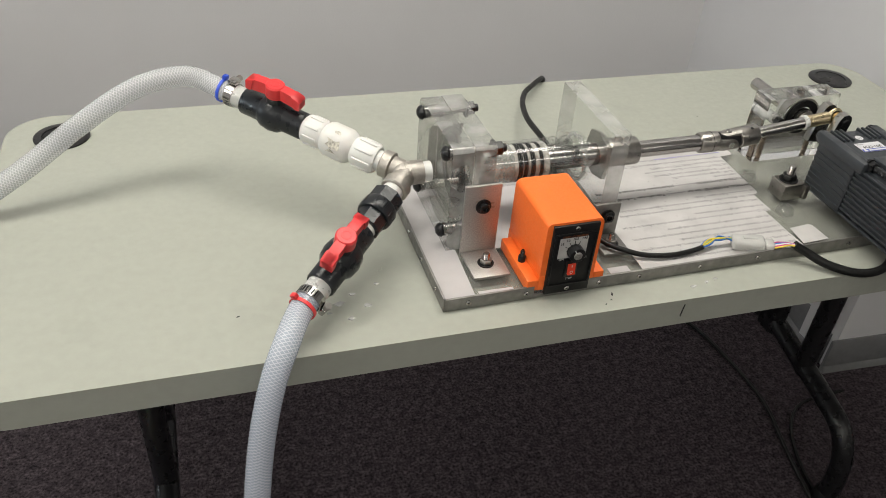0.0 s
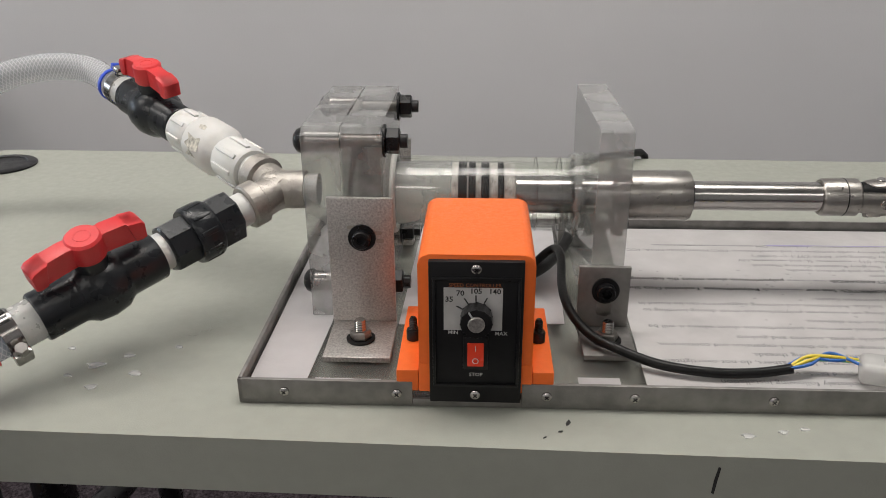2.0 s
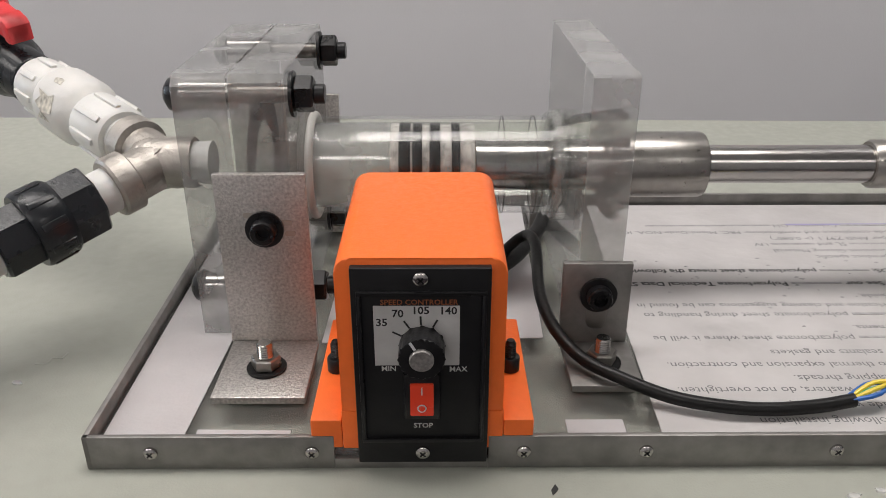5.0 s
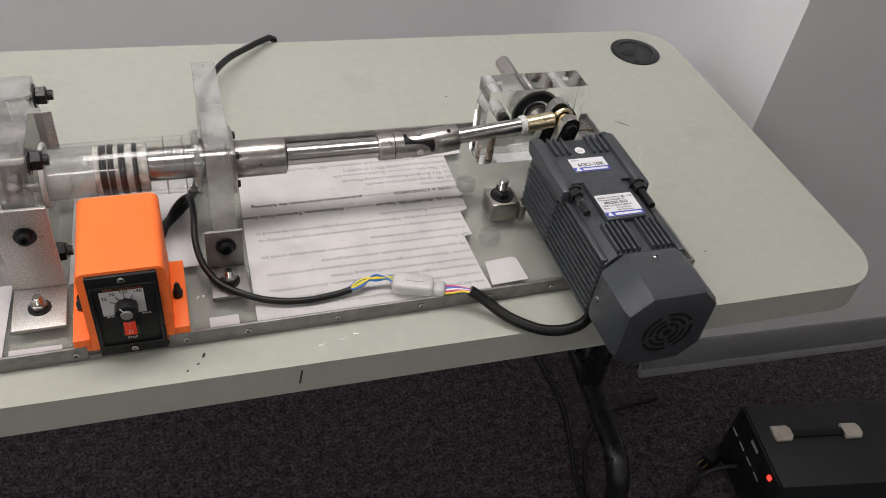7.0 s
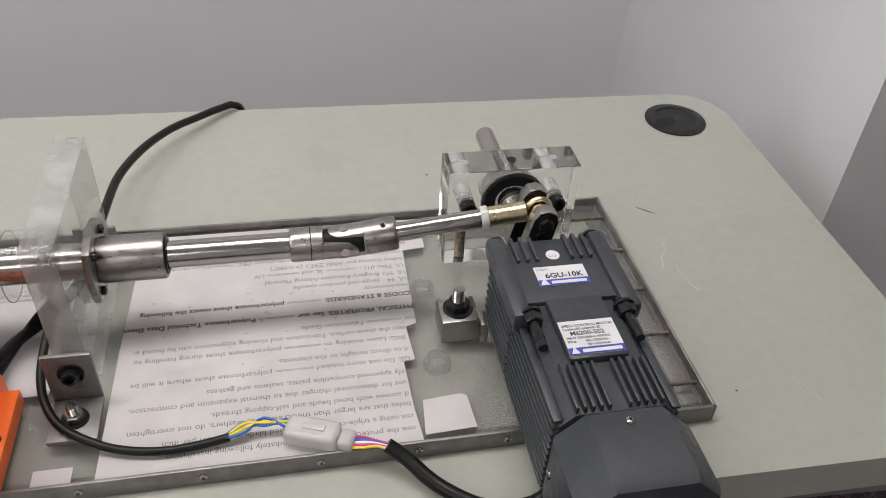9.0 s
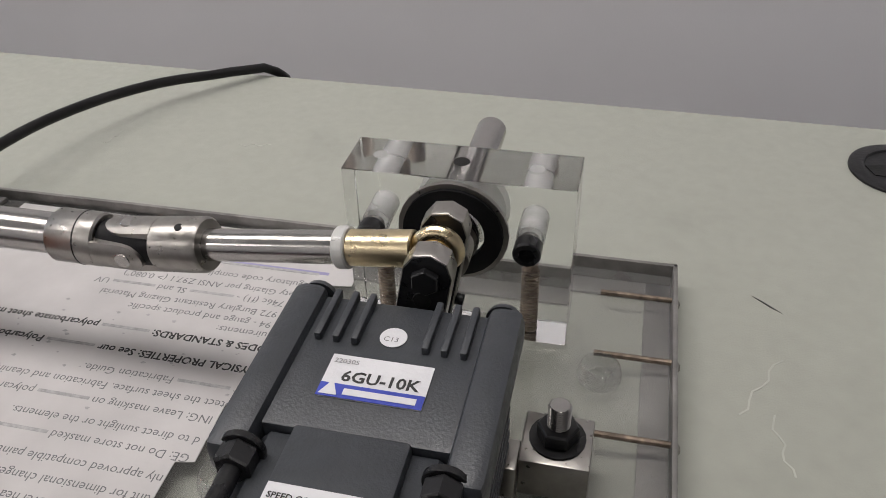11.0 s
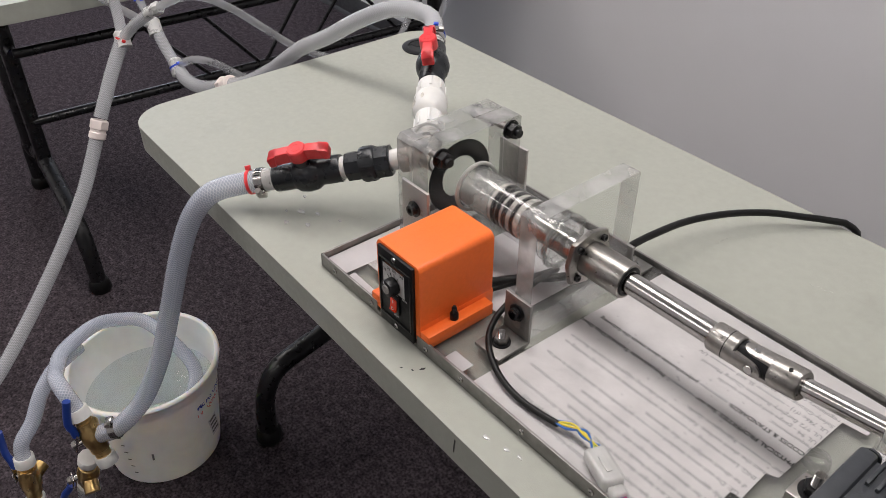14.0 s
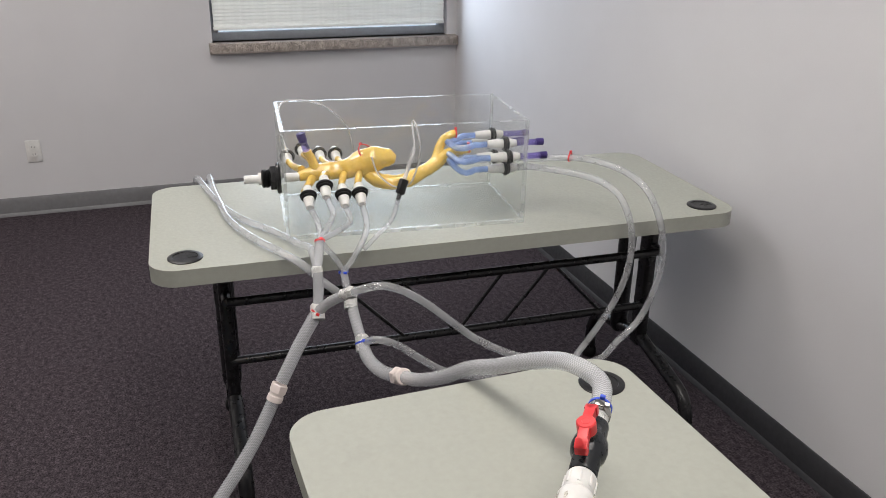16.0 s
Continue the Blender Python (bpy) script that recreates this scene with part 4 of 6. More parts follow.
k1 = part("yoke", yoke(J, (1, 0, 0), (0, 1, 0.05), 0.050), STEELM, shaft, "machined steel yoke")
part("groove", ring(B(), axis_frame((JX - 0.031, AX, AZ), (0, AX, AZ)), 0.0157, 0.0006, 28, 6), BLACKM, k1)
k2 = part("yoke", yoke(J, -DR, (0, -0.05, 1), 0.050), STEELM, shaft, "machined steel yoke")
part("set_screw_hole", rod(B(), J + DR * 0.036 + Vector((0, -0.005, 0.0146)), J + DR * 0.036 + Vector((0, -0.0052, 0.0156)), 0.0026, 12), RUBBER, k2)
part("cross_pin", rod(B(), J + Vector((0, 0.0164, 0.0008)), J - Vector((0, 0.0164, 0.0008)), 0.0048, 14), STEEL, shaft)
part("cross_pin", rod(B(), J + Vector((0, -0.0008, 0.0164)), J - Vector((0, -0.0008, 0.0164)), 0.0048, 14), STEEL, shaft)
# black core puts the shade of the fork gap into its colour
part("joint_block", rod(B(), J - Vector((0.0185, 0, 0)), J + DR * 0.0185, 0.0128, 24), GASKET, shaft, "joint core coloured black for the shaded gap between the yokes")
RL = (PIN - J).length
part("link_rod", rod(B(), J + DR * 0.046, J + DR * (RL - 0.052), 0.0092, 24), STEEL, shaft)
part("jam_nut", rod(B(), J + DR * (RL - 0.055), J + DR * (RL - 0.048), 0.0115, 20), NYLON, shaft, "translucent nylon washer")
re_ = part("rod_end", rod(B(), J + DR * (RL - 0.048), J + DR * (RL - 0.012), 0.0098, 22), CROD, shaft, "yellow zinc rod end")
part("rod_end_eye", ring(B(), axis_frame(PIN, PIN + Vector((0, 1, 0))), 0.0098, 0.0042, 28), CROD, re_)
part("ball", lathe(B(), [(0.009 * -math.cos(radians(a)), 0.009 * math.sin(radians(a)) + 0.0001) for a in range(0, 181, 15)], axis_frame(PIN, PIN + Vector((0, 1, 0))), 20), BRASS, re_)

# ---- crank between motor and bearing block ----
crank = thing("crank", (CRC.x, 0.17, CRC.z), "blackened steel crank of two drilled arms on a common pin", "crank")
cd = (PIN - CRC).normalized()
cw = Vector((cd.z, 0, -cd.x))
for y, k in ((0.152, 0), (0.188, 1)):
    o = Vector((CRC.x, y, CRC.z))
    mm = Matrix(((cd.x, cw.x, 0, o.x), (0, 0, 1, o.y), (cd.z, cw.z, 0, o.z), (0, 0, 0, 1)))
    ol = [(-0.020, -0.013), (0.036, -0.0125), (0.044, -0.0085), (0.047, 0.0), (0.044, 0.0085), (0.036, 0.0125), (-0.020, 0.013)]
    a = part("crank_arm", prism(B(), ol, -0.0065, 0.0065, mm, 0.0012), STEELM, crank, "steel arm with blackened faces")
    s = -1 if k == 0 else 1
    f = part("black_face", prism(B(), [(p[0] * 0.97 + 0.0006, p[1] * 0.93) for p in ol], s * 0.0066 - 0.0003, s * 0.0066 + 0.0003, mm), BLACKM, a)
    f2 = part("black_face", prism(B(), [(p[0] * 0.97 + 0.0006, p[1] * 0.93) for p in ol], -s * 0.0066 - 0.0003, -s * 0.0066 + 0.0003, mm), BLACKM, a)
    for q in (0.006, 0.019, 0.033):
        part("drilled_hole", lathe(B(), [(0, 0), (0, 0.0044), (0.0006, 0.0048), (0.0006, 0)], mm @ pose(q, 0, s * 0.0066 + (0 if s > 0 else -0.0009)), 16), RUBBER, a)
    part("clamp_screw", rod(B(), o + cw * 0.013 - cd * 0.012, o + cw * 0.0175 - cd * 0.012, 0.0035, 12), BLACKM, a)
part("crank_pin", rod(B(), PIN - Vector((0, 0.028, 0)), PIN + Vector((0, 0.02, 0)), 0.0048, 14), STEEL, crank)
part("pin_nut", hexa(B(), PIN - Vector((0, 0.029, 0)), PIN - Vector((0, 0.0245, 0)), 0.0075), BLACKM, crank)

# ---- bearing block ----
bb = thing("bearing_block", (0.683, 0.252, ZP), "clear acrylic bearing block with flanged bearing and steel shaft", "bearing block")
bm = box(B(), 0.615, 0.752, 0.233, 0.272, ZP + 0.001, 0.868, 0.0008)
blk = part("block", edges_frosted(bm, 1), [GLASSA, GLASSP], bb, "clear acrylic block", smooth=0)
blk.visible_shadow = False
S0, S1 = (CRC.x, 0.1955, CRC.z), (CRC.x, 0.357, CRC.z)
part("shaft", rod(B(), S0, S1, 0.0105, 26), STEEL, bb, "polished steel shaft")
part("bearing_outer", pipe(B(), (CRC.x, 0.2295, CRC.z), (CRC.x, 0.2325, CRC.z), 0.033, 0.030), STEELM, bb, "steel bearing flange")
part("bearing_seal", pipe(B(), (CRC.x, 0.2275, CRC.z), (CRC.x, 0.2325, CRC.z), 0.0298, 0.019), GASKET, bb, "black bearing seal")
part("inner_race", pipe(B(), (CRC.x, 0.2215, CRC.z), (CRC.x, 0.2325, CRC.z), 0.0165, 0.0108), STEEL, bb)
th = [(0, 0.0108)]
for i in range(9):
    th += [(0.0008 + i * 0.002, 0.0148), (0.0018 + i * 0.002, 0.0138)]
part("threaded_collar", lathe(B(), th + [(0.0195, 0.0108), (0, 0.0108)], axis_frame((CRC.x, 0.202, CRC.z), S1), 24), STEELM, bb)
part("back_hub", lathe(B(), [(0, 0.011), (0, 0.027), (0.004, 0.029), (0.008, 0.024), (0.010, 0.011), (0, 0.011)], axis_frame((CRC.x, 0.2725, CRC.z), S1), 32), ACRYLE, bb, "clear bearing cover")
for x in (0.634, 0.727):
    b = socket_bolt(bb, (x, 0.226, CRC.z - 0.001), (0, -1, 0), 0.0082, 0.010)
    part("shank", rod(B(), (x, 0.2265, CRC.z - 0.001), (x, 0.2325, CRC.z - 0.001), 0.0058, 16), STEEL, b)
    part("bore", pipe(B(), (x, 0.2335, CRC.z - 0.001), (x, 0.2715, CRC.z - 0.001), 0.0085, 0.0078, 20), ACRYLE, b)
    prof = [(0, 0), (0, 0.0055)]
    for i in range(22):
        prof += [(0.002 + i * 0.0022, 0.0058), (0.0031 + i * 0.0022, 0.0049)]
    part("threaded_stud", lathe(B(), prof + [(0.052, 0.004), (0.052, 0)], pose(x, 0.252, ZP + 0.002), 16), THREAD, bb, "threaded steel stud")
    part("top_hole", lathe(B(), [(0, 0), (0, 0.004), (0.0005, 0.0046), (0.0005, 0)], pose(x, 0.252, 0.8681), 18), ACRYLE, bb)
part("grease_hole", lathe(B(), [(0, 0), (0, 0.0042), (0.0006, 0.005), (0.0006, 0)], pose(0.683, 0.252, 0.8681), 18), RUBBER, bb)


# ---- speed controller in its orange housing ----
ctl = thing("speed_controller", (0.168, 0.05, ZP), "orange printed plastic housing with a black speed control panel", "motor controller")
hb = B()
prism(hb, rounded(0.078, 0.104, 0.0075, 6), 0.001, 0.110, Matrix(((1, 0, 0, 0.168), (0, 0, 1, 0.0), (0, 1, 0, 0.8055), (0, 0, 0, 1))), 0.0012)
box(hb, 0.1286, 0.2074, 0.0004, 0.1116, ZP + 0.0005, 0.775, 0.0008)
part("housing", hb, ORANGE, ctl, "orange printed housing")
for xa, xb in ((0.113, 0.1284), (0.2076, 0.2225)):
    f = part("flange", box(B(), xa, xb, 0.0008, 0.098, ZP + 0.0005, 0.7695, 0.001), ORANGE, ctl)
    xc = (xa + xb) / 2 + (0.001 if xa < 0.15 else -0.001)
    b = socket_bolt(f, (xc, 0.045, 0.7697), (0, 0, 1), 0.0052, 0.008)
    prof = [(0, 0), (0, 0.003)]
    for i in range(7):
        prof += [(0.0005 + i * 0.0014, 0.0031), (0.0012 + i * 0.0014, 0.0026)]
    part("stud", lathe(B(), prof + [(0.011, 0.002), (0.011, 0)], pose(xc, 0.045, 0.7765), 12), BLACKM, b)
pan = part("panel", box(B(), 0.1365, 0.1995, -0.0035, 0.0008, 0.747, 0.8545, 0.0006), PANEL, ctl, "matt black control panel")
fr = B()
for a in ((0.139, 0.1975, 0.8415, 0.8435), (0.139, 0.1975, 0.7605, 0.7625), (0.139, 0.141, 0.7625, 0.8415), (0.1955, 0.1975, 0.7625, 0.8415)):
    box(fr, a[0], a[1], -0.0052, -0.0036, a[2], a[3], 0.0004)
part("panel_rim", fr, BLACKP, pan)
screw(pan, (0.168, -0.0036, 0.8495), (0, -1, 0), 0.0036, STEEL, 0.002)
screw(pan, (0.168, -0.0036, 0.7535), (0, -1, 0), 0.0036, STEEL, 0.002)
lab = part("dial_label", box(B(), 0.1465, 0.1855, -0.0041, -0.0037, 0.8045, 0.836, 0), LABELS, pan, "silver dial label", smooth=0)
KX, KZ = 0.1683, 0.8155


def face(x, z, y=-0.0042, turn=0):
    return pose(x, y, z, 90, 0, 0) @ pose(0, 0, 0, 0, 0, turn)


for w, x, z in (("35", 0.1475, 0.8258), ("70", 0.1548, 0.8304), ("105", 0.1638, 0.8320), ("140", 0.1762, 0.8318)):
    printed("dial_number", w, 0.0054, face(x, z), INKB, lab)
tk = B()
for a in (62, 32, 2, -28):
    d = Vector((-math.sin(radians(a)), 0, math.cos(radians(a))))
    rod(tk, Vector((KX, -0.0042, KZ)) + d * 0.0108, Vector((KX, -0.0042, KZ)) + d * 0.0152, 0.00045, 6)
part("tick_marks", tk, INKB, lab, smooth=0)
for w, x, z in (("MIN", 0.1492, 0.8012), ("RUN", 0.1648, 0.7993), ("MAX", 0.1808, 0.8008), ("STOP", 0.1637, 0.7685)):
    printed("panel_word", w, 0.0039, face(x, z, -0.0037), INKW, pan)
printed("panel_word", "SPEED CONTROLLER", 0.0037, face(0.1498, 0.8365, -0.0037), INKO, pan)
kb = [(r * math.cos(2 * math.pi * i / 36), r * math.sin(2 * math.pi * i / 36)) for i in range(36) for r in (0.0106 if i % 3 else 0.0101,)]
knob = part("knob", prism(B(), kb, 0.0005, 0.012, face(KX, KZ), 0.0008), BLACKP, pan, "black dial knob")
part("knob_cap", lathe(B(), [(0, 0), (0, 0.0056), (0.0012, 0.0056), (0.0017, 0.005), (0.0017, 0)], face(KX, KZ) @ pose(0, 0, 0.012), 26), ALU, knob, "silver knob cap")
part("pointer", box(B(), -0.0006, 0.0006, 0.0058, 0.0102, 0.012, 0.0124, m=face(KX, KZ, turn=30)), LABELW, knob, "white pointer line", smooth=0)
sw = part("rocker_switch", box(B(), 0.1595, 0.1765, -0.0062, -0.0036, 0.775, 0.8005, 0.0008), BLACKP, pan, "black switch surround")
rk = part("rocker", prism(B(), [(-0.0081, 0), (0.0081, 0), (0.0081, 0.0016), (0, 0.0006), (-0.0081, 0.0032)], -0.0055, 0.0055, Matrix(((0, 0, 1, 0.168), (0, -1, 0, -0.0062), (1, 0, 0, 0.7878), (0, 0, 0, 1))), 0.0004), REDL, sw, "lit red rocker")
part("on_mark", box(B(), 0.1677, 0.1683, -0.0082, -0.0066, 0.7905, 0.7945, 0), INKW, rk, smooth=0)
part("off_mark", ring(B(), face(0.168, 0.7833, -0.0086), 0.0019, 0.00035, 20, 6), INKW, rk)

# ---- gear motor ----
MX, MZ = 0.683, 0.8145
mot = thing("gear_motor", (MX, 0.0, ZP), "dark slate grey ribbed gear motor with white and blue rating labels", "gear motor")


def cross(y0, y1, h, c=0.006):
    """A square section with cut corners, run from y0 to y1."""
    o = [(-h + c, -h), (h - c, -h), (h, -h + c), (h, h - c), (h - c, h), (-h + c, h), (-h, h - c), (-h, -h + c)]
    return o, Matrix(((1, 0, 0, MX), (0, 0, 1, 0), (0, 1, 0, MZ), (0, 0, 0, 1))), y0, y1


def section(bm, y0, y1, h, c=0.006, bev=0.0015):
    o, m, a, b = cross(y0, y1, h, c)
    return prism(bm, o, a, b, m, bev)


gb = section(B(), 0.048, 0.128, 0.0485, 0.007)
gear = part("gearbox", gb, MOTOR, mot, "dark grey finned gearbox")
for s in (-1, 1):
    for k in range(3):
        x = MX + s * (0.016 + k * 0.0085)
        part("fin", box(B(), x - 0.0016, x + 0.0016, 0.098, 0.1295, MZ + 0.047, MZ + 0.0525, 0.0008), MOTOR, gear)
    part("corner_boss", box(B(), MX + s * 0.047 - 0.0085, MX + s * 0.047 + 0.0085, 0.03, 0.132, MZ + 0.034, MZ + 0.0535, 0.005), MOTOR, gear)
    for k in range(7):
        z = MZ - 0.034 + k * 0.009
        part("fin", box(B(), MX + s * 0.0485 - 0.002, MX + s * 0.0485 + 0.002, 0.05, 0.126, z - 0.0018, z + 0.0018, 0.0008), MOTOR, gear)
for s in (-1, 1):
    part("boss_cap", lathe(B(), [(0, 0), (0, 0.0085), (0.003, 0.0078), (0.005, 0.0045), (0.005, 0)], axis_frame((MX + s * 0.045, 0.1322, MZ + 0.0435), (MX + s * 0.045, 1, MZ + 0.0435)), 18), MOTOR, gear)
part("output_shaft", rod(B(), (MX - 0.001, 0.1285, CRC.z), (MX - 0.001, 0.146, CRC.z), 0.0085), STEEL, mot, "steel output shaft")
mb = section(B(), -0.068, 0.0475, 0.0455, 0.011)
body = part("motor_body", mb, MOTOR, mot, "dark grey finned motor body")
for s in (-1, 1):
    for k in range(5):
        x = MX + s * (0.008 + k * 0.0062)
        part("fin", box(B(), x - 0.0013, x + 0.0013, -0.066, -0.022, MZ + 0.044, MZ + 0.0515, 0.0006), MOTOR, body)
    for k in range(11):
        z = MZ - 0.040 + k * 0.0078
        part("fin", box(B(), MX + s * 0.046 - 0.0035, MX + s * 0.046 + 0.0035, -0.066, 0.046, z - 0.0014, z + 0.0014, 0.0006), MOTOR, body)
for k in range(9):
    x = MX - 0.036 + k * 0.009
    part("fin", box(B(), x - 0.0014, x + 0.0014, -0.066, 0.046, MZ - 0.051, MZ - 0.044, 0.0006), MOTOR, body)
fl2 = B()
box(fl2, MX - 0.024, MX + 0.024, -0.02, 0.048, MZ + 0.044, MZ + 0.0518, 0.002)
part("label_land", fl2, MOTOR, body)
for s in (-1, 1):
    nb = part("tie_bolt", rod(B(), (MX + s * 0.040, 0.032, MZ + 0.0485), (MX + s * 0.040, -0.003, MZ + 0.0485), 0.0042, 14), BLACKM, mot, "black tie bolt")
    part("nut", hexa(B(), (MX + s * 0.040, 0.033, MZ + 0.0485), (MX + s * 0.040, 0.0235, MZ + 0.0485), 0.0082), BLACKM, nb)
    part("washer", rod(B(), (MX + s * 0.040, 0.036, MZ + 0.0485), (MX + s * 0.040, 0.033, MZ + 0.0485), 0.0092), BLACKM, nb)
cap = section(B(), -0.140, -0.0685, 0.0525, 0.022, 0.010)
capp = part("fan_cover", cap, MOTOR, mot, "smooth dark grey fan cover")
for x, z, d in ((MX, MZ + 0.0525, (0, 0, 1)), (MX - 0.0525, MZ, (-1, 0, 0)), (MX + 0.0525, MZ, (1, 0, 0))):
    screw(capp, (x, -0.083, z), d, 0.0036, STEEL, 0.002)
vent = B()
vm = axis_frame((MX, -0.1402, MZ), (MX, -0.2, MZ), (0, 0, 1))
for r0, r1 in ((0.010, 0.0135), (0.0175, 0.021), (0.025, 0.0285)):
    for q in range(4):
        a0, a1 = radians(q * 90 + 8 + r0 * 900), radians(q * 90 + 82 - 0 + r0 * 900)
        k = 8
        o = [(r1 * math.cos(a0 + (a1 - a0) * i / k), r1 * math.sin(a0 + (a1 - a0) * i / k)) for i in range(k + 1)] + [(r0 * math.cos(a1 + (a0 - a1) * i / k), r0 * math.sin(a1 + (a0 - a1) * i / k)) for i in range(k + 1)]
        prism(vent, o, 0, 0.0005, vm)
rod(vent, (MX, -0.1402, MZ), (MX, -0.1407, MZ), 0.005)
part("vent_grille", vent, RUBBER, capp, "dark vent slots", smooth=0)
zl = MZ + 0.0487
l1 = part("rating_label", box(B(), MX - 0.0225, MX + 0.0225, 0.066, 0.0905, zl, zl + 0.0004, 0), LABELW, gear, "white gearbox label", smooth=0)
part("label_band", box(B(), MX - 0.0225, MX + 0.0225, 0.066, 0.0735, zl + 0.0005, zl + 0.0007, 0), LABELB, l1, smooth=0)
part("logo", prism(B(), [(-0.0215, 0.067), (-0.0135, 0.067), (-0.0175, 0.0755)], zl + 0.0008, zl + 0.001, pose(MX, 0, 0)), LABELW, l1, smooth=0)
part("print_bar", box(B(), MX - 0.0115, MX + 0.0195, 0.0678, 0.0712, zl + 0.0008, zl + 0.001, 0), LABELW, l1, smooth=0)
printed("label_text", "6GU-10K", 0.0086, pose(MX - 0.0150, 0.0755, zl + 0.0006), INKB, l1)
printed("label_text", "220305", 0.0038, pose(MX - 0.021, 0.0855, zl + 0.0006), INK, l1)
dot = part("round_sticker", rod(B(), (MX, 0.1055, zl), (MX, 0.1055, zl + 0.0004), 0.0062, 24, 0.0001), LABELW, gear, "round white sticker")
printed("label_text", "C13", 0.0042, pose(MX - 0.0042, 0.1025, zl + 0.0006), INK, dot)
zl = MZ + 0.0519
l2 = part("rating_label", box(B(), MX - 0.0228, MX + 0.0228, -0.0165, 0.0195, zl, zl + 0.0004, 0), LABELW, body, "white motor rating label", smooth=0)
part("label_band", box(B(), MX - 0.0228, MX + 0.0228, -0.0165, -0.0095, zl + 0.0005, zl + 0.0007, 0), LABELB, l2, smooth=0)
part("logo", prism(B(), [(-0.0215, -0.0158), (-0.0145, -0.0158), (-0.018, -0.0085)], zl + 0.0008, zl + 0.001, pose(MX, 0, 0)), LABELW, l2, smooth=0)
part("print_bar", box(B(), MX - 0.012, MX + 0.02, -0.0152, -0.0118, zl + 0.0008, zl + 0.001, 0), LABELW, l2, smooth=0)
printed("label_text", "SPEED CONTROL MOTOR", 0.0036, pose(MX - 0.0212, 0.0128, zl + 0.0006), INKB, l2)
printed("label_text", "Insulated:E safety:IP-20", 0.0034, pose(MX - 0.0212, 0.0093, zl + 0.0006), INKB, l2)
printed("label_text", "M6200-502", 0.0062, pose(MX - 0.0165, 0.0036, zl + 0.0006), INKB, l2)
printed("label_text", "200W 220V/50Hz 400VAC", 0.0033, pose(MX - 0.0212, -0.0004, zl + 0.0006), INKB, l2)
printed("label_text", "50Hz", 0.0033, pose(MX - 0.0212, -0.0042, zl + 0.0006), INKB, l2)
printed("label_text", "90~1350r/min", 0.0033, pose(MX - 0.006, -0.0042, zl + 0.0006), INKB, l2)
printed("label_text", "90~1650r/min", 0.0033, pose(MX - 0.006, -0.008, zl + 0.0006), INKB, l2)
for s, x in ((-1, 0.609), (1, 0.757)):
    f = part("mounting_foot", box(B(), x - 0.018, x + 0.018, 0.117, 0.151, ZP + 0.0015, ZP + 0.028, 0.0012), STEELM, mot, "steel mounting block")
    part("foot_lug", box(B(), min(x - s * 0.0182, x - s * 0.026), max(x - s * 0.0182, x - s * 0.026), 0.112, 0.132, ZP + 0.003, ZP + 0.026, 0.001), STEELM, f)
    part("foot_bush", rod(B(), (x, 0.135, ZP), (x, 0.135, ZP + 0.0018), 0.017, 24), ACRYLE, f)
    nut_bolt(f, (x, 0.135, ZP + 0.028), 0.0098, 0.024, matn=BLACKM)

# ---- pump outlet: steel wye, unions, ball valves ----
YC = Vector((-0.003, AX, AZ + 0.002))
DB = Vector((-0.744, 0.647, 0.166)).normalized()
DF = Vector((-0.678, -0.702, -0.218)).normalized()
wye = thing("wye_fitting", YC, "cast stainless steel wye fitting screwed into the head", "pipe fitting")
wb = lathe(B(), [(0, 0), (0, 0.0165), (0.012, 0.017), (0.034, 0.0155), (0.034, 0)], axis_frame(YC + Vector((0.022, 0, 0)), YC - Vector((1, 0, 0))), 26)
for d in (DB, DF):
    lathe(wb, [(-0.008, 0), (-0.008, 0.0155), (0.022, 0.016), (0.024, 0.0195), (0.036, 0.0195), (0.0375, 0.018), (0.0375, 0)], axis_frame(YC, YC + d), 26)
lathe(wb, [(-0.017, 0), (-0.014, 0.009), (-0.008, 0.0145), (0.0, 0.0168), (0.008, 0.0145), (0.014, 0.009), (0.017, 0)], axis_frame(YC - Vector((0.006, 0, 0)), YC + Vector((0, 0, 1))), 24)
part("body", wb, CAST, wye)
part("thread_tape", lathe(B(), [(0, 0), (0, 0.0135), (0.012, 0.0140), (0.012, 0)], axis_frame(YC + Vector((0.0215, 0, 0)), YC + Vector((1, 0, 0))), 24), WHITEP, wye, "white thread tape")


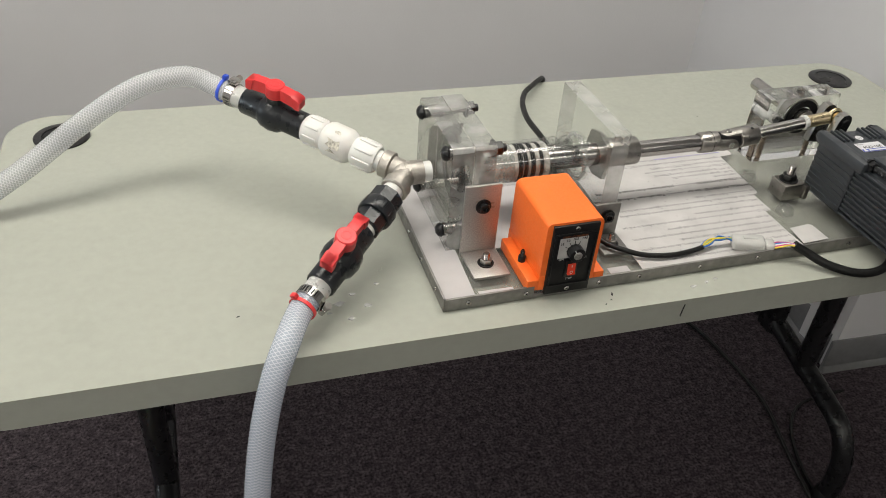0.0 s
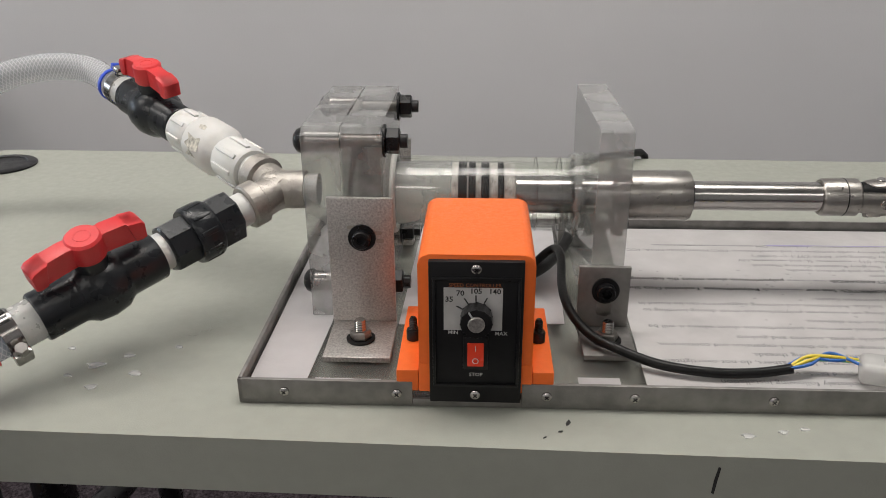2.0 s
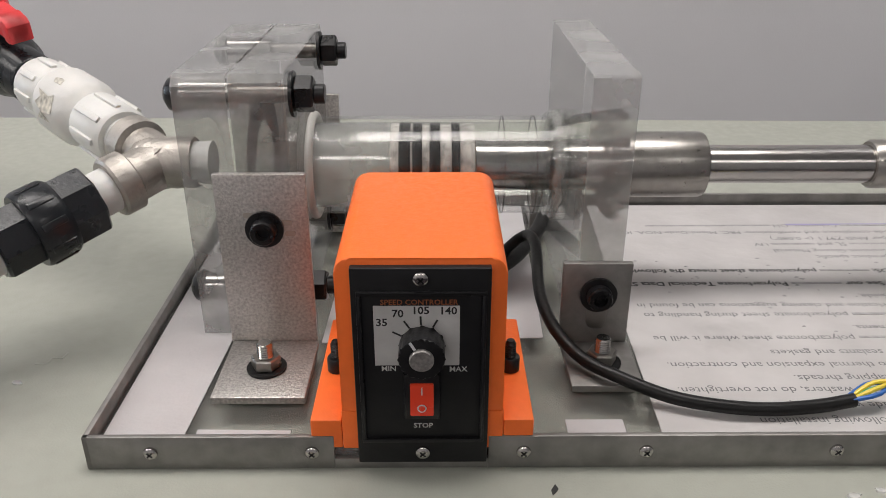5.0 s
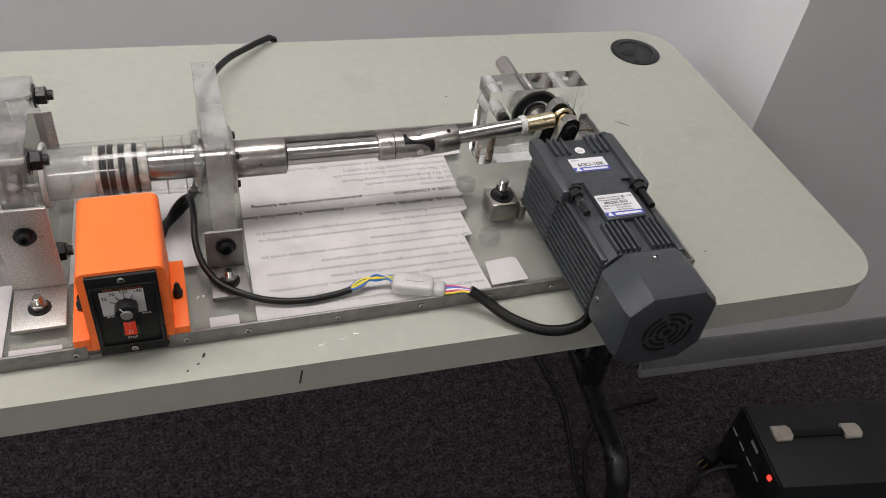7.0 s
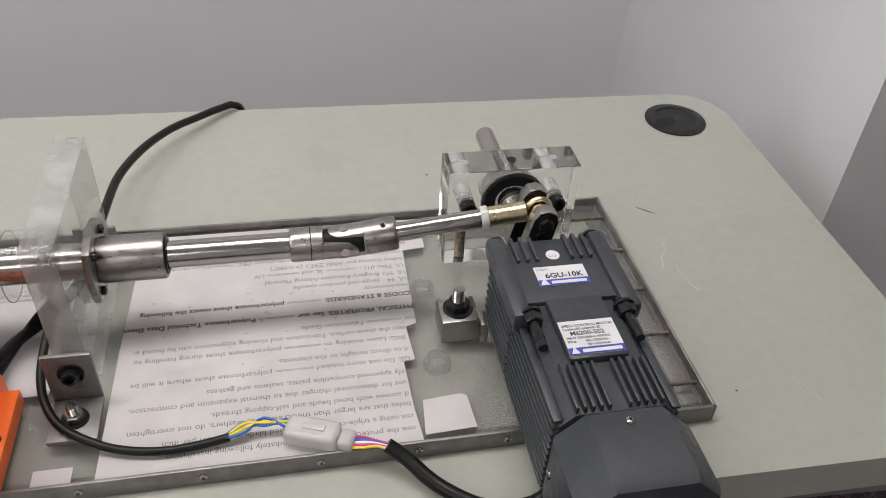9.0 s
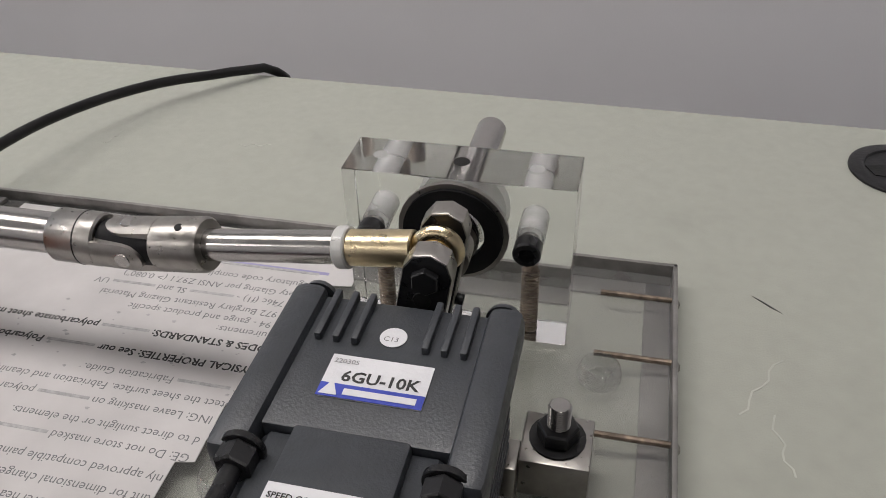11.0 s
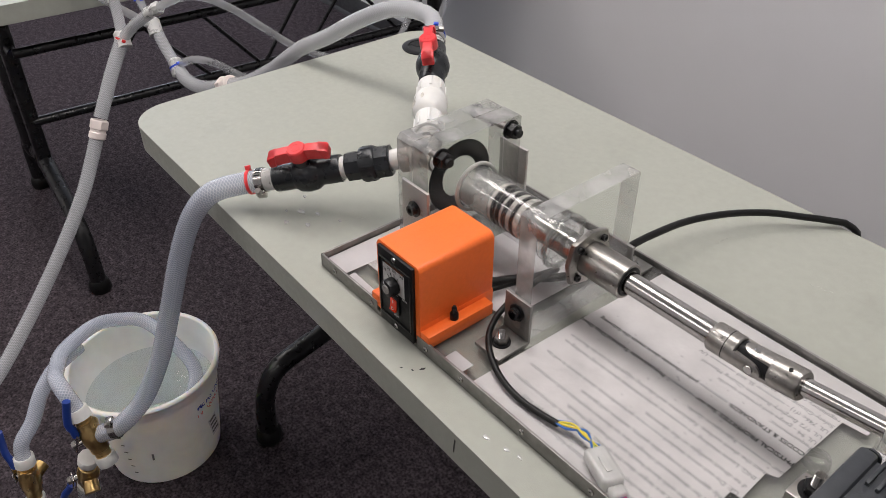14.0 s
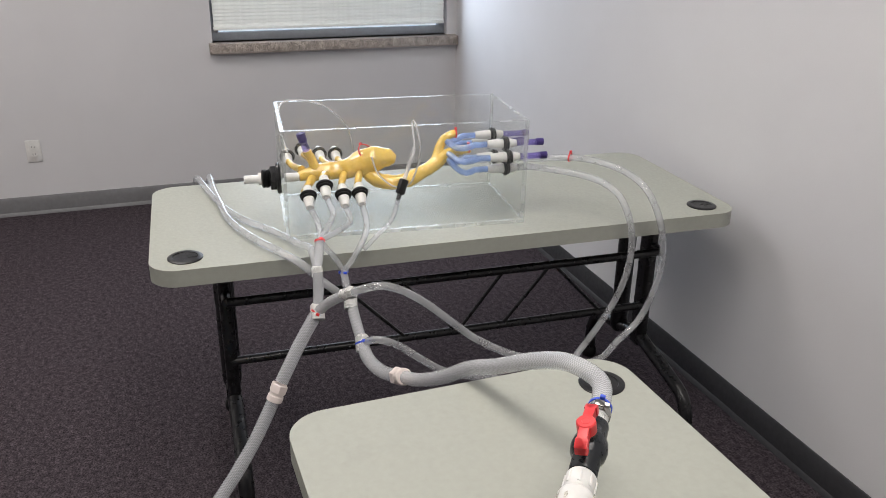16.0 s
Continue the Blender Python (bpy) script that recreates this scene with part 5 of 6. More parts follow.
def union_white(d):
    """The scuffed white check-valve union on the back branch."""
    u = thing("check_valve", YC + d * 0.1, "scuffed white plastic check valve with hexagon nuts", "check valve")
    m = axis_frame(YC, YC + d) @ Matrix.Diagonal((1, 1, 0.94, 1))
    part("nipple", lathe(B(), [(0.038, 0), (0.038, 0.0145), (0.05, 0.0145), (0.05, 0)], m, 24), WHITEP, u)
    part("body", lathe(B(), [(0.086, 0), (0.086, 0.0175), (0.092, 0.022), (0.098, 0.0248), (0.128, 0.0248), (0.134, 0.022), (0.139, 0.0175), (0.139, 0)], m, 30), WHITED, u)
    for s0, s1 in ((0.048, 0.087), (0.138, 0.170)):
        n = part("nut", lathe(B(), [(s0, 0), (s0, 0.0185), (s0 + 0.003, 0.0205), (s1 - 0.003, 0.0205), (s1, 0.0185), (s1, 0)], m, 28), WHITEP, u)
        for i in range(8):
            part("lug", box(B(), 0.0195, 0.0222, -0.0022, 0.0022, s0 + 0.004, s1 - 0.006, 0.0008, m=m @ pose(0, 0, 0, 0, 0, 45 * i)), WHITEP, n)
    for a, o in ((-66, [(0.100, -0.006), (0.112, -0.008), (0.124, -0.004), (0.119, 0.001), (0.123, 0.006), (0.109, 0.004), (0.103, 0.007)]),
                 (-24, [(0.106, -0.003), (0.115, -0.0035), (0.118, 0.0), (0.112, 0.002), (0.108, 0.0015)]), (-92, [(0.104, -0.002), (0.121, -0.003), (0.116, 0.003)])):
        part("label_residue", prism(B(), o, 0, 0.0003, m @ pose(0, 0, 0, 0, 0, a) @ Matrix(((0, 0, 1, 0.02475), (0, 1, 0, 0), (1, 0, 0, 0), (0, 0, 0, 1)))), RESIDUE, u, "torn grey label residue", smooth=0)


def union_black(d):
    u = thing("pipe_union", YC + d * 0.08, "black plastic pipe union with hexagon ends", "pipe union")
    m = axis_frame(YC, YC + d)
    part("nipple", lathe(B(), [(0.037, 0), (0.037, 0.0145), (0.052, 0.0145), (0.052, 0)], m, 24), WHITEP, u, "white taped nipple")
    part("hex_end", lathe(B(), [(0.050, 0), (0.050, 0.021), (0.0515, 0.0225), (0.071, 0.0225), (0.071, 0)], m, 8), PVC, u)
    part("collar", lathe(B(), [(0.0705, 0), (0.0705, 0.0225), (0.073, 0.0242), (0.090, 0.0242), (0.092, 0.023), (0.092, 0)], m, 30), PVC, u)
    for i in range(10):
        part("rib", box(B(), 0.0235, 0.0247, -0.0022, 0.0022, 0.074, 0.089, 0.0006, m=m @ pose(0, 0, 0, 0, 0, 36 * i)), PVC, u)
    part("hex_end", lathe(B(), [(0.0915, 0), (0.0915, 0.0205), (0.112, 0.0205), (0.1135, 0.019), (0.1135, 0)], m, 8), PVC, u)


def ball_valve(d, s, turn, twist, label):
    """A grey PVC ball valve centred s along the branch; its red lever turned about its stem."""
    m = axis_frame(YC + d * s, YC + d * (s + 1)) @ pose(0, 0, 0, 0, 0, twist)
    v = thing("ball_valve", YC + d * s, label, "ball valve", "ball valves")
    part("body", lathe(B(), [(-0.049, 0.0), (-0.049, 0.0185), (-0.0475, 0.0195), (-0.020, 0.0195), (-0.018, 0.0205), (-0.012, 0.0245), (0, 0.0262), (0.012, 0.0245), (0.018, 0.0205), (0.020, 0.0195), (0.0475, 0.0195), (0.049, 0.0185), (0.049, 0)], m, 32), PVC, v)
    part("bonnet", rod(B(), m @ Vector((0.02, 0, 0)), m @ Vector((0.034, 0, 0)), 0.0125, 22), PVC, v)
    h = part("handle", lathe(B(), [(0.032, 0), (0.032, 0.0125), (0.034, 0.0138), (0.0495, 0.0135), (0.0515, 0.0118), (0.0515, 0)], m @ Matrix(((0, 0, 1, 0), (0, 1, 0, 0), (-1, 0, 0, 0), (0, 0, 0, 1))), 26), RED, v, "red lever handle")
    hm = m @ Matrix(((0, 0, 1, 0), (0, 1, 0, 0), (-1, 0, 0, 0), (0, 0, 0, 1))) @ pose(0, 0, 0, 0, 0, turn)
    for q in (-1, 1):
        side = [(0.007, 0.0320), (0.007, 0.0500), (0.016, 0.0500), (0.030, 0.0485), (0.041, 0.0455), (0.0435, 0.0425), (0.043, 0.0300), (0.039, 0.0290), (0.034, 0.0300), (0.022, 0.0315)]
        wb_ = B()
        for w0, w1, k in ((-0.0068, 0.0068, 1.0), (-0.0088, 0.0088, 0.0)):
            o = [(q * x, z) for x, z in (side if k else [p for p in side if p[0] > 0.025])]
            prism(wb_, o if q > 0 else o[::-1], w0, w1, hm @ Matrix(((1, 0, 0, 0), (0, 0, -1, 0), (0, 1, 0, 0), (0, 0, 0, 1))), 0.0012)
        part("wing", wb_, RED, h)
    part("stem_mark", ring(B(), hm @ pose(0, 0, 0.0513), 0.006, 0.0006, 20, 6), RED, h)
    part("nipple", lathe(B(), [(0.0485, 0), (0.0485, 0.0162), (0.064, 0.0162), (0.064, 0)], m, 22), NYLON, v, "white hose barb")
    part("nipple", lathe(B(), [(-0.060, 0), (-0.060, 0.0155), (-0.0485, 0.0155), (-0.0485, 0)], m, 22), WHITEP, v, "white taped nipple")


def hose_clamp(p, d, r, screw_dir):
    c = thing("hose_clamp", p, "stainless worm-drive hose clamp with perforated band", "hose clamp", "hose clamps")
    p, d = Vector(p), Vector(d).normalized()
    m = axis_frame(p, p + d, screw_dir)
    part("band", lathe(B(), [(-0.006, r), (-0.006, r + 0.0012), (0.006, r + 0.0012), (0.006, r), (-0.006, r)], m, 32), STEEL, c)
    s = B()
    for i in range(14):
        box(s, r + 0.0012, r + 0.0016, -0.0009, 0.0009, -0.0042, 0.0042, m=m @ pose(0, 0, 0, 0, 0, 90 + i * 14))
    part("band_slots", s, BLACKM, c, smooth=0)
    part("screw_housing", box(B(), r + 0.0012, r + 0.0085, -0.007, 0.007, -0.0065, 0.0065, 0.002, m=m), STEEL, c)
    part("screw_head", hexa(B(), m @ Vector((r + 0.005, 0.007, 0)), m @ Vector((r + 0.005, 0.0145, 0)), 0.0048), STEELM, c)


def zip_tie(p, d, r, mat, colour, lock=(0, 0, 1)):
    t = thing("zip_tie", p, f"{colour} nylon zip tie cinched round a hose", "zip tie", "zip ties")
    p, d = Vector(p), Vector(d).normalized()
    m = axis_frame(p, p + d, lock)
    part("band", lathe(B(), [(-0.0022, r), (-0.0022, r + 0.0014), (0.0022, r + 0.0014), (0.0022, r), (-0.0022, r)], m, 26), mat, t)
    part("lock", box(B(), r + 0.0008, r + 0.007, -0.004, 0.004, -0.0032, 0.0032, 0.0008, m=m), mat, t)


union_white(DB)
ball_valve(DB, 0.211, 0, -8, "dark grey pvc ball valve with red lever above the table")
union_black(DF)
ball_valve(DF, 0.170, 0, -17, "dark grey pvc ball valve with red lever beside the base")
HB, HF = YC + DB * 0.272, YC + DF * 0.232
hose_clamp(YC + DB * 0.281, DB, 0.0165, (0.3, -0.2, 1))
hose_clamp(YC + DF * 0.240, DF, 0.0165, (0.7, -0.5, -0.6))
zip_tie(YC + DB * 0.297, DB, 0.0165, BLUET, "blue", (0.2, 0, 1))
zip_tie(YC + DF * 0.2565, DF, 0.0165, RED, "red", (-0.3, 0.3, 1))


def hose(pts, r, mat, label, step=0.012, n=16):
    h = solid("hose", sweep(B(), pts, r, n, step), mat, label, "hose", "hoses")
    return h


def coupler(p, d, r, label="white plastic hose coupling", mat=None):
    c = thing("hose_coupling", p, label, "hose coupling", "hose couplings")
    p, d = Vector(p), Vector(d).normalized()
    m = axis_frame(p, p + d)
    k = mat or material("blush white plastic", (0.74, 0.66, 0.62), 0.45, var=0.05)
    part("hex_nut", lathe(B(), [(-0.002, 0), (-0.002, r * 1.2), (0.0, r * 1.32), (0.018, r * 1.32), (0.02, r * 1.2), (0.02, 0)], m, 6), k, c)
    part("collar", lathe(B(), [(-0.024, 0), (-0.024, r * 1.1), (-0.022, r * 1.2), (-0.010, r * 1.2), (-0.008, r * 1.1), (-0.0015, r * 1.1), (-0.0015, 0)], m, 24), k, c)


R1 = 0.0158
# back branch: up from the valve, over the table's end, down to the coupling
hose([HB, YC + DB * 0.302, (-0.262, 0.397, 0.900), (-0.302, 0.391, 0.904), (-0.352, 0.378, 0.894), (-0.422, 0.359, 0.858), (-0.50, 0.341, 0.808), (-0.58, 0.324, 0.762), (-0.67, 0.305, 0.694), (-0.758, 0.287, 0.640), (-0.812, 0.272, 0.619)], 0.0148, BRAID, "clear braided hose arching from a valve over the table end")
coupler((-0.823, 0.269, 0.615), (-0.06, -0.006, -0.03), R1)
WB = Vector((-1.026, 0.243, 0.595))
hose([(-0.838, 0.266, 0.608), (-0.892, 0.256, 0.587), (-0.951, 0.249, 0.574), (-0.995, 0.244, 0.578), WB], R1, BRAID, "short clear braided hose between coupling and wye")
zip_tie(WB, (-0.7, 0, 0.7), R1, BLUET, "blue", (0.5, 0, 0.8))
WS = Vector((-1.114, 0.241, 0.666))
hose([WB, (-1.070, 0.242, 0.627), WS], 0.0135, BRAID, "short clear braided hose between two wyes")
hose([WS, (-1.163, 0.244, 0.693), (-1.188, 0.246, 0.710)], 0.0105, SOFT, "short clear hose riding up to the blue tie")
TB2 = Vector((-1.191, 0.246, 0.710))
zip_tie(TB2, (-0.2, 0, 1), 0.0112, BLUET, "blue", (1, 0, 0.1))
# front branch: down to the brass valves by the bucket
BV = Vector((-0.350, -0.285, 0.300))
hose([HF, YC + DF * 0.262, (-0.204, -0.046, 0.772), (-0.226, -0.073, 0.735), (-0.246, -0.098, 0.665), (-0.263, -0.127, 0.565), (-0.281, -0.158, 0.462), (-0.300, -0.198, 0.375), BV + Vector((0.030, 0.040, 0.022)), BV + Vector((0.008, 0.012, 0.004))], R1, BRAIDW, "water-filled clear braided hose running down to a brass valve")
# red wye and its hoses
WR = Vector((-1.079, 0.151, 0.670))
hose([WR, (-1.065, 0.104, 0.604), (-1.045, 0.049, 0.518)], R1, BRAID, "clear braided hose from the red-tied wye down to a coupling")
coupler((-1.040, 0.037, 0.497), (-0.02, 0.05, 0.1), R1)
hose([(-1.038, 0.032, 0.488), (-1.025, -0.003, 0.429), (-1.008, -0.047, 0.364), (-0.984, -0.125, 0.270), (-0.952, -0.248, 0.140), (-0.905, -0.37, 0.045), (-0.87, -0.46, 0.018), (-0.83, -0.56, 0.0165)], R1, BRAID, "clear braided hose hanging down to the carpet")
zip_tie(WR, (0.03, 0.6, 1), R1, RED, "red", (1, -0.3, 0))
hose([WR, (-1.099, 0.160, 0.715), (-1.114, 0.163, 0.755)], 0.0125, BRAID, "short clear braided hose above the red-tied wye")
WA = Vector((-1.117, 0.163, 0.758))
wyes = thing("hose_wye", WA, "translucent nylon wye joining three hoses", "hose fitting", "hose wyes")
part("body", lathe(B(), [(-0.014, 0), (-0.014, 0.0135), (0.006, 0.0135), (0.012, 0.010), (0.012, 0)], axis_frame(WA, WA + Vector((-0.05, 0.01, 0.2))), 18), NYLON, wyes)
for p, nm in ((WS, "blue"), (WR, "red"), (WB, "blue")):
    w = thing("hose_wye", p, "translucent nylon wye joining three hoses", "hose fitting", "hose wyes")
    part("body", lathe(B(), [(-0.022, 0), (-0.020, 0.0168), (0.014, 0.0168), (0.02, 0.012), (0.02, 0)], axis_frame(p, p + Vector((-0.1, 0.02, 0.12))), 18), NYLON, w)
# small hoses from the tank's front ports to the wyes
T2D = Vector((0.143, 0.990, 0)).normalized()


def tank(u, w, z):
    """A place in the tank: u along its front from its near end, w in from its front, z up."""
    o = Vector((-1.368, 0.142, 0.751))
    return o + T2D * u + Vector((-T2D.y, T2D.x, 0)) * w + Vector((0, 0, z))


PORTS = [(0.062, 0.115), (0.105, 0.140), (0.152, 0.113), (0.196, 0.115)]
PT = [tank(u, -0.036, z - 0.022) for u, z in PORTS]
hose([PT[1], PT[1] + Vector((0.05, 0.004, -0.03)), (-1.210, 0.217, 0.831), (-1.163, 0.181, 0.815)], 0.0076, SOFT, "clear hose from a tank port to the red tie")
hose([PT[2], PT[2] + Vector((0.05, 0.0, -0.02)), (-1.200, 0.256, 0.827), (-1.163, 0.185, 0.815)], 0.0076, SOFT, "clear hose from a tank port to the red tie")
zip_tie((-1.162, 0.183, 0.814), (0.6, -0.1, -0.7), 0.0115, RED, "red", (1, 0, 0.6))
hose([(-1.162, 0.183, 0.814), (-1.139, 0.173, 0.784), WA], 0.0115, BRAID, "short clear braided hose below the red tie")
hose([PT[0], PT[0] + Vector((0.05, 0.008, -0.03)), (-1.213, 0.200, 0.787), (-1.200, 0.230, 0.745), TB2], 0.0076, SOFT, "clear hose from a tank port to the blue tie")
hose([PT[3], PT[3] + Vector((0.05, -0.004, -0.03)), (-1.214, 0.312, 0.794), (-1.200, 0.279, 0.745), TB2], 0.0076, SOFT, "clear hose from a tank port to the blue tie")
# two hoses lying over the table from its near end
hose([WA, (-1.150, 0.163, 0.784), (-1.205, 0.166, 0.783), (-1.290, 0.155, 0.762), (-1.405, 0.124, 0.752), (-1.537, 0.056, 0.751), (-1.662, 0.019, 0.751), (-1.773, 0.001, 0.752), (-1.874, -0.012, 0.754), (-1.940, -0.020, 0.754), (-1.972, -0.024, 0.735), (-1.985, -0.025, 0.66)], 0.0095, SOFT, "clear hose lying across the table from the wye")
hose([WS, (-1.140, 0.185, 0.712), (-1.185, 0.143, 0.748), (-1.260, 0.104, 0.757), (-1.410, 0.050, 0.753), (-1.550, 0.019, 0.752), (-1.690, 0.014, 0.752), (-1.826, 0.012, 0.753), (-1.936, 0.016, 0.755), (-1.972, 0.018, 0.738), (-1.985, 0.02, 0.66)], 0.0105, SOFT, "clear hose lying across the table from the lower wye")
# two hoses sweeping round to the tank's far ports
hose([WR, (-1.040, 0.173, 0.710), (-0.995, 0.198, 0.745)], 0.0125, BRAID, "short clear braided hose from the red-tied wye")
coupler((-0.986, 0.204, 0.752), (0.1, 0.06, 0.06), 0.011, "translucent nylon hose coupling", NYLON)
hose([(-0.995, 0.198, 0.745), (-0.946, 0.228, 0.777), (-0.935, 0.271, 0.782), (-0.926, 0.321, 0.761), (-0.918, 0.374, 0.722), (-0.909, 0.426, 0.675), (-0.898, 0.495, 0.617), (-0.882, 0.594, 0.565), (-0.902, 0.748, 0.503), (-0.981, 0.887, 0.444), (-1.050, 0.985, 0.439), (-1.065, 1.069, 0.498), (-1.056, 1.105, 0.619), (-1.056, 1.106, 0.722), (-1.065, 1.076, 0.821), (-1.119, 1.059, 0.876), (-1.228, 1.040, 0.894), (-1.336, 0.985, 0.894), (-1.405, 0.872, 0.884), tank(0.657, 0.185, 0.132)], 0.0095, SOFT, "clear hose looping from the red-tied wye up to the tank")
hose([WB, (-0.990, 0.269, 0.618), (-0.980, 0.315, 0.600), (-0.971, 0.368, 0.558), (-0.961, 0.422, 0.520), (-0.952, 0.491, 0.493), (-0.961, 0.649, 0.444), (-1.030, 0.808, 0.389), (-1.099, 0.896, 0.399), (-1.107, 0.985, 0.504), (-1.104, 1.029, 0.608), (-1.104, 1.039, 0.711), (-1.114, 1.021, 0.799), (-1.163, 1.005, 0.849), (-1.257, 0.971, 0.864), (-1.352, 0.862, 0.874), tank(0.657, 0.075, 0.130)], 0.0095, SOFT, "clear hose looping from the blue-tied wye up to the tank")
zip_tie((-1.351, 0.971, 0.894), (0.6, 0.5, -0.05), 0.0125, RED, "red")

# ---- power and control cables ----
solid("power_cable", sweep(B(), [(0.262, 0.262, 0.782), (0.265, 0.300, 0.786), (0.267, 0.340, 0.785), (0.272, 0.400, 0.780), (0.290, 0.465, 0.773), (0.318, 0.522, 0.765), (0.350, 0.563, 0.757), (0.378, 0.594, 0.7515), (0.398, 0.616, 0.741), (0.404, 0.645, 0.68), (0.42, 0.665, 0.40), (0.50, 0.70, 0.10), (0.60, 0.72, 0.014), (0.80, 0.72, 0.008), (0.912, 0.60, 0.008), (0.945, 0.46, 0.008), (0.950, 0.30, 0.008), (0.915, 0.165, 0.008), (0.890, 0.06, 0.008), (0.86, -0.12, 0.008), (0.93, -0.5, 0.008)], 0.0049, 12, 0.015), RUBBER, "black power cable arching off the table's rear edge to the carpet", "cable", "cables")
solid("control_cable", sweep(B(), [(0.196, 0.1125, 0.764), (0.204, 0.150, 0.762), (0.220, 0.188, 0.768), (0.236, 0.190, 0.782), (0.240, 0.162, 0.787), (0.238, 0.123, 0.778), (0.240, 0.098, 0.773), (0.246, 0.078, 0.769), (0.257, 0.060, 0.765), (0.275, 0.045, 0.763), (0.298, 0.034, 0.759), (0.322, 0.027, 0.758), (0.348, 0.025, 0.757), (0.375, 0.0275, 0.757), (0.395, 0.030, 0.759)], 0.0037, 14, 0.006), RUBBER, "thin black control cable curling from the orange housing", "cable", "cables")
solid("supply_cable", sweep(B(), [(0.190, 0.112, 0.772), (0.205, 0.16, 0.764), (0.232, 0.20, 0.762), (0.253, 0.240, 0.768), (0.262, 0.262, 0.782)], 0.0055, 12, 0.01), RUBBER, "black supply cable behind the orange housing", "cable", "cables")
solid("motor_cable", sweep(B(), [(0.522, -0.004, 0.768), (0.537, -0.014, 0.760), (0.558, -0.036, 0.7515), (0.588, -0.057, 0.7475), (0.615, -0.064, 0.7475), (0.640, -0.062, 0.752), (0.660, -0.050, 0.766)], 0.0062, 14, 0.008), RUBBER, "black sleeved motor cable lying over the base edge", "cable", "cables")
con = thing("wire_connector", (0.455, 0.016, 0.768), "translucent white plug connector joining thin coloured wires", "connector")
ca = math.degrees(math.atan2(-0.012, 0.05))
cm = pose(0.463, 0.021, 0.7605, 0, -4, ca - 10)
part("housing", box(B(), -0.023, 0.023, -0.0118, 0.0118, -0.006, 0.0105, 0.0048, m=cm, seg=4), CONN, con)
part("plug", box(B(), 0.0232, 0.037, -0.0088, 0.0088, -0.005, 0.0065, 0.0040, m=cm, seg=4), CONN, con)
part("latch", box(B(), -0.008, 0.012, -0.003, 0.003, 0.0100, 0.0120, 0.0009, m=cm), CONN, con)
wires = list(WIRE.values())
for i, (k, q) in enumerate(((1, 0), (0, 4), (2, 3), (0, 1), (1, 4))):
    o = (i - 2) * 0.0025
    part("wire", sweep(B(), [(0.393, 0.030 + o * 0.4, 0.759 + abs(o) * 0.3), (0.408, 0.035 + o, 0.763 + 0.002 * (i % 2)), (0.424, 0.036 - o * 0.7, 0.767 - 0.002 * (i % 3)), (0.443, 0.033 + o, 0.764)], 0.00125, 8, 0.004), wires[k], con)
    part("wire", sweep(B(), [(0.494, 0.007 + o, 0.762), (0.503, 0.003 + o * 1.1, 0.766), (0.513, -0.001 + o * 0.6, 0.768), (0.525, -0.0065 + o * 0.5, 0.768)], 0.00125, 8, 0.004), wires[q], con)

# ---- the acrylic tank on the second table ----
TL, TW, TH, TT = 0.657, 0.345, 0.292, 0.010
tk_ = thing("acrylic_tank", tank(TL / 2, TW / 2, 0), "open clear acrylic tank holding a yellow vessel model", "tank")


def tank_wall(u0, u1, w0, w1, z0, z1, axis):
    q = Matrix(((T2D.x, -T2D.y, 0, tank(0, 0, 0).x), (T2D.y, T2D.x, 0, tank(0, 0, 0).y), (0, 0, 1, 0.7415), (0, 0, 0, 1)))
    bm = box(B(), u0, u1, w0, w1, z0, z1, 0)
    bm.normal_update()
    for f in bm.faces:
        f.material_index = 0 if abs(f.normal[axis]) > 0.9 else 1
    for v in bm.verts:
        v.co = q @ v.co
    o = part("side" if axis < 2 else "bottom", bm, [BOXA if axis < 2 else BOXB, BOXE], tk_, smooth=0)
    o.visible_shadow = False
    return o


tank_wall(0, TL, 0, TW, 0.0005, TT, 2)
tank_wall(0, TL, 0, TT, TT + 0.0005, TH, 1)
tank_wall(0, TL, TW - TT, TW, TT + 0.0005, TH, 1)
tank_wall(0, TT, TT + 0.0005, TW - TT - 0.0005, TT + 0.0005, TH, 0)
tank_wall(TL - TT, TL, TT + 0.0005, TW - TT - 0.0005, TT + 0.0005, TH, 0)


def port(u, w, z, d, label="white bulkhead fitting with black o-rings", inner=0.05, outer=0.046, r=0.0142):
    """A white fitting through a tank wall, pointing out along d."""
    p = tank(u, w, z)
    f = thing("bulkhead_fitting", p, label, "fitting", "tank fittings")
    m = axis_frame(p, p + d)
    part("body", lathe(B(), [(-inner, 0), (-inner, r * 0.8), (-inner * 0.5, r * 0.95), (-0.008, r), (outer * 0.55, r), (outer * 0.8, r * 0.85), (outer, r * 0.72), (outer, 0)], m, 22), WHITEP, f)
    part("o_ring", ring(B(), m @ pose(0, 0, 0.006), r * 1.18, 0.0058, 24), RUBBER, f, "black o-ring")
    part("o_ring", ring(B(), m @ pose(0, 0, 0.0135), r * 1.10, 0.0040, 24), RUBBER, f, "black o-ring")
    return f


OUT = Vector((T2D.y, -T2D.x, 0))
for u, z in PORTS:
    port(u, 0.0, z, (OUT * 1 + Vector((0, 0, -0.6))).normalized(), inner=0.022)
for u, z in ((0.03, 0.115), (0.075, 0.135), (0.125, 0.118), (0.172, 0.115)):
    port(u, TW, z, (-OUT + Vector((0, 0, 0.12))).normalized())
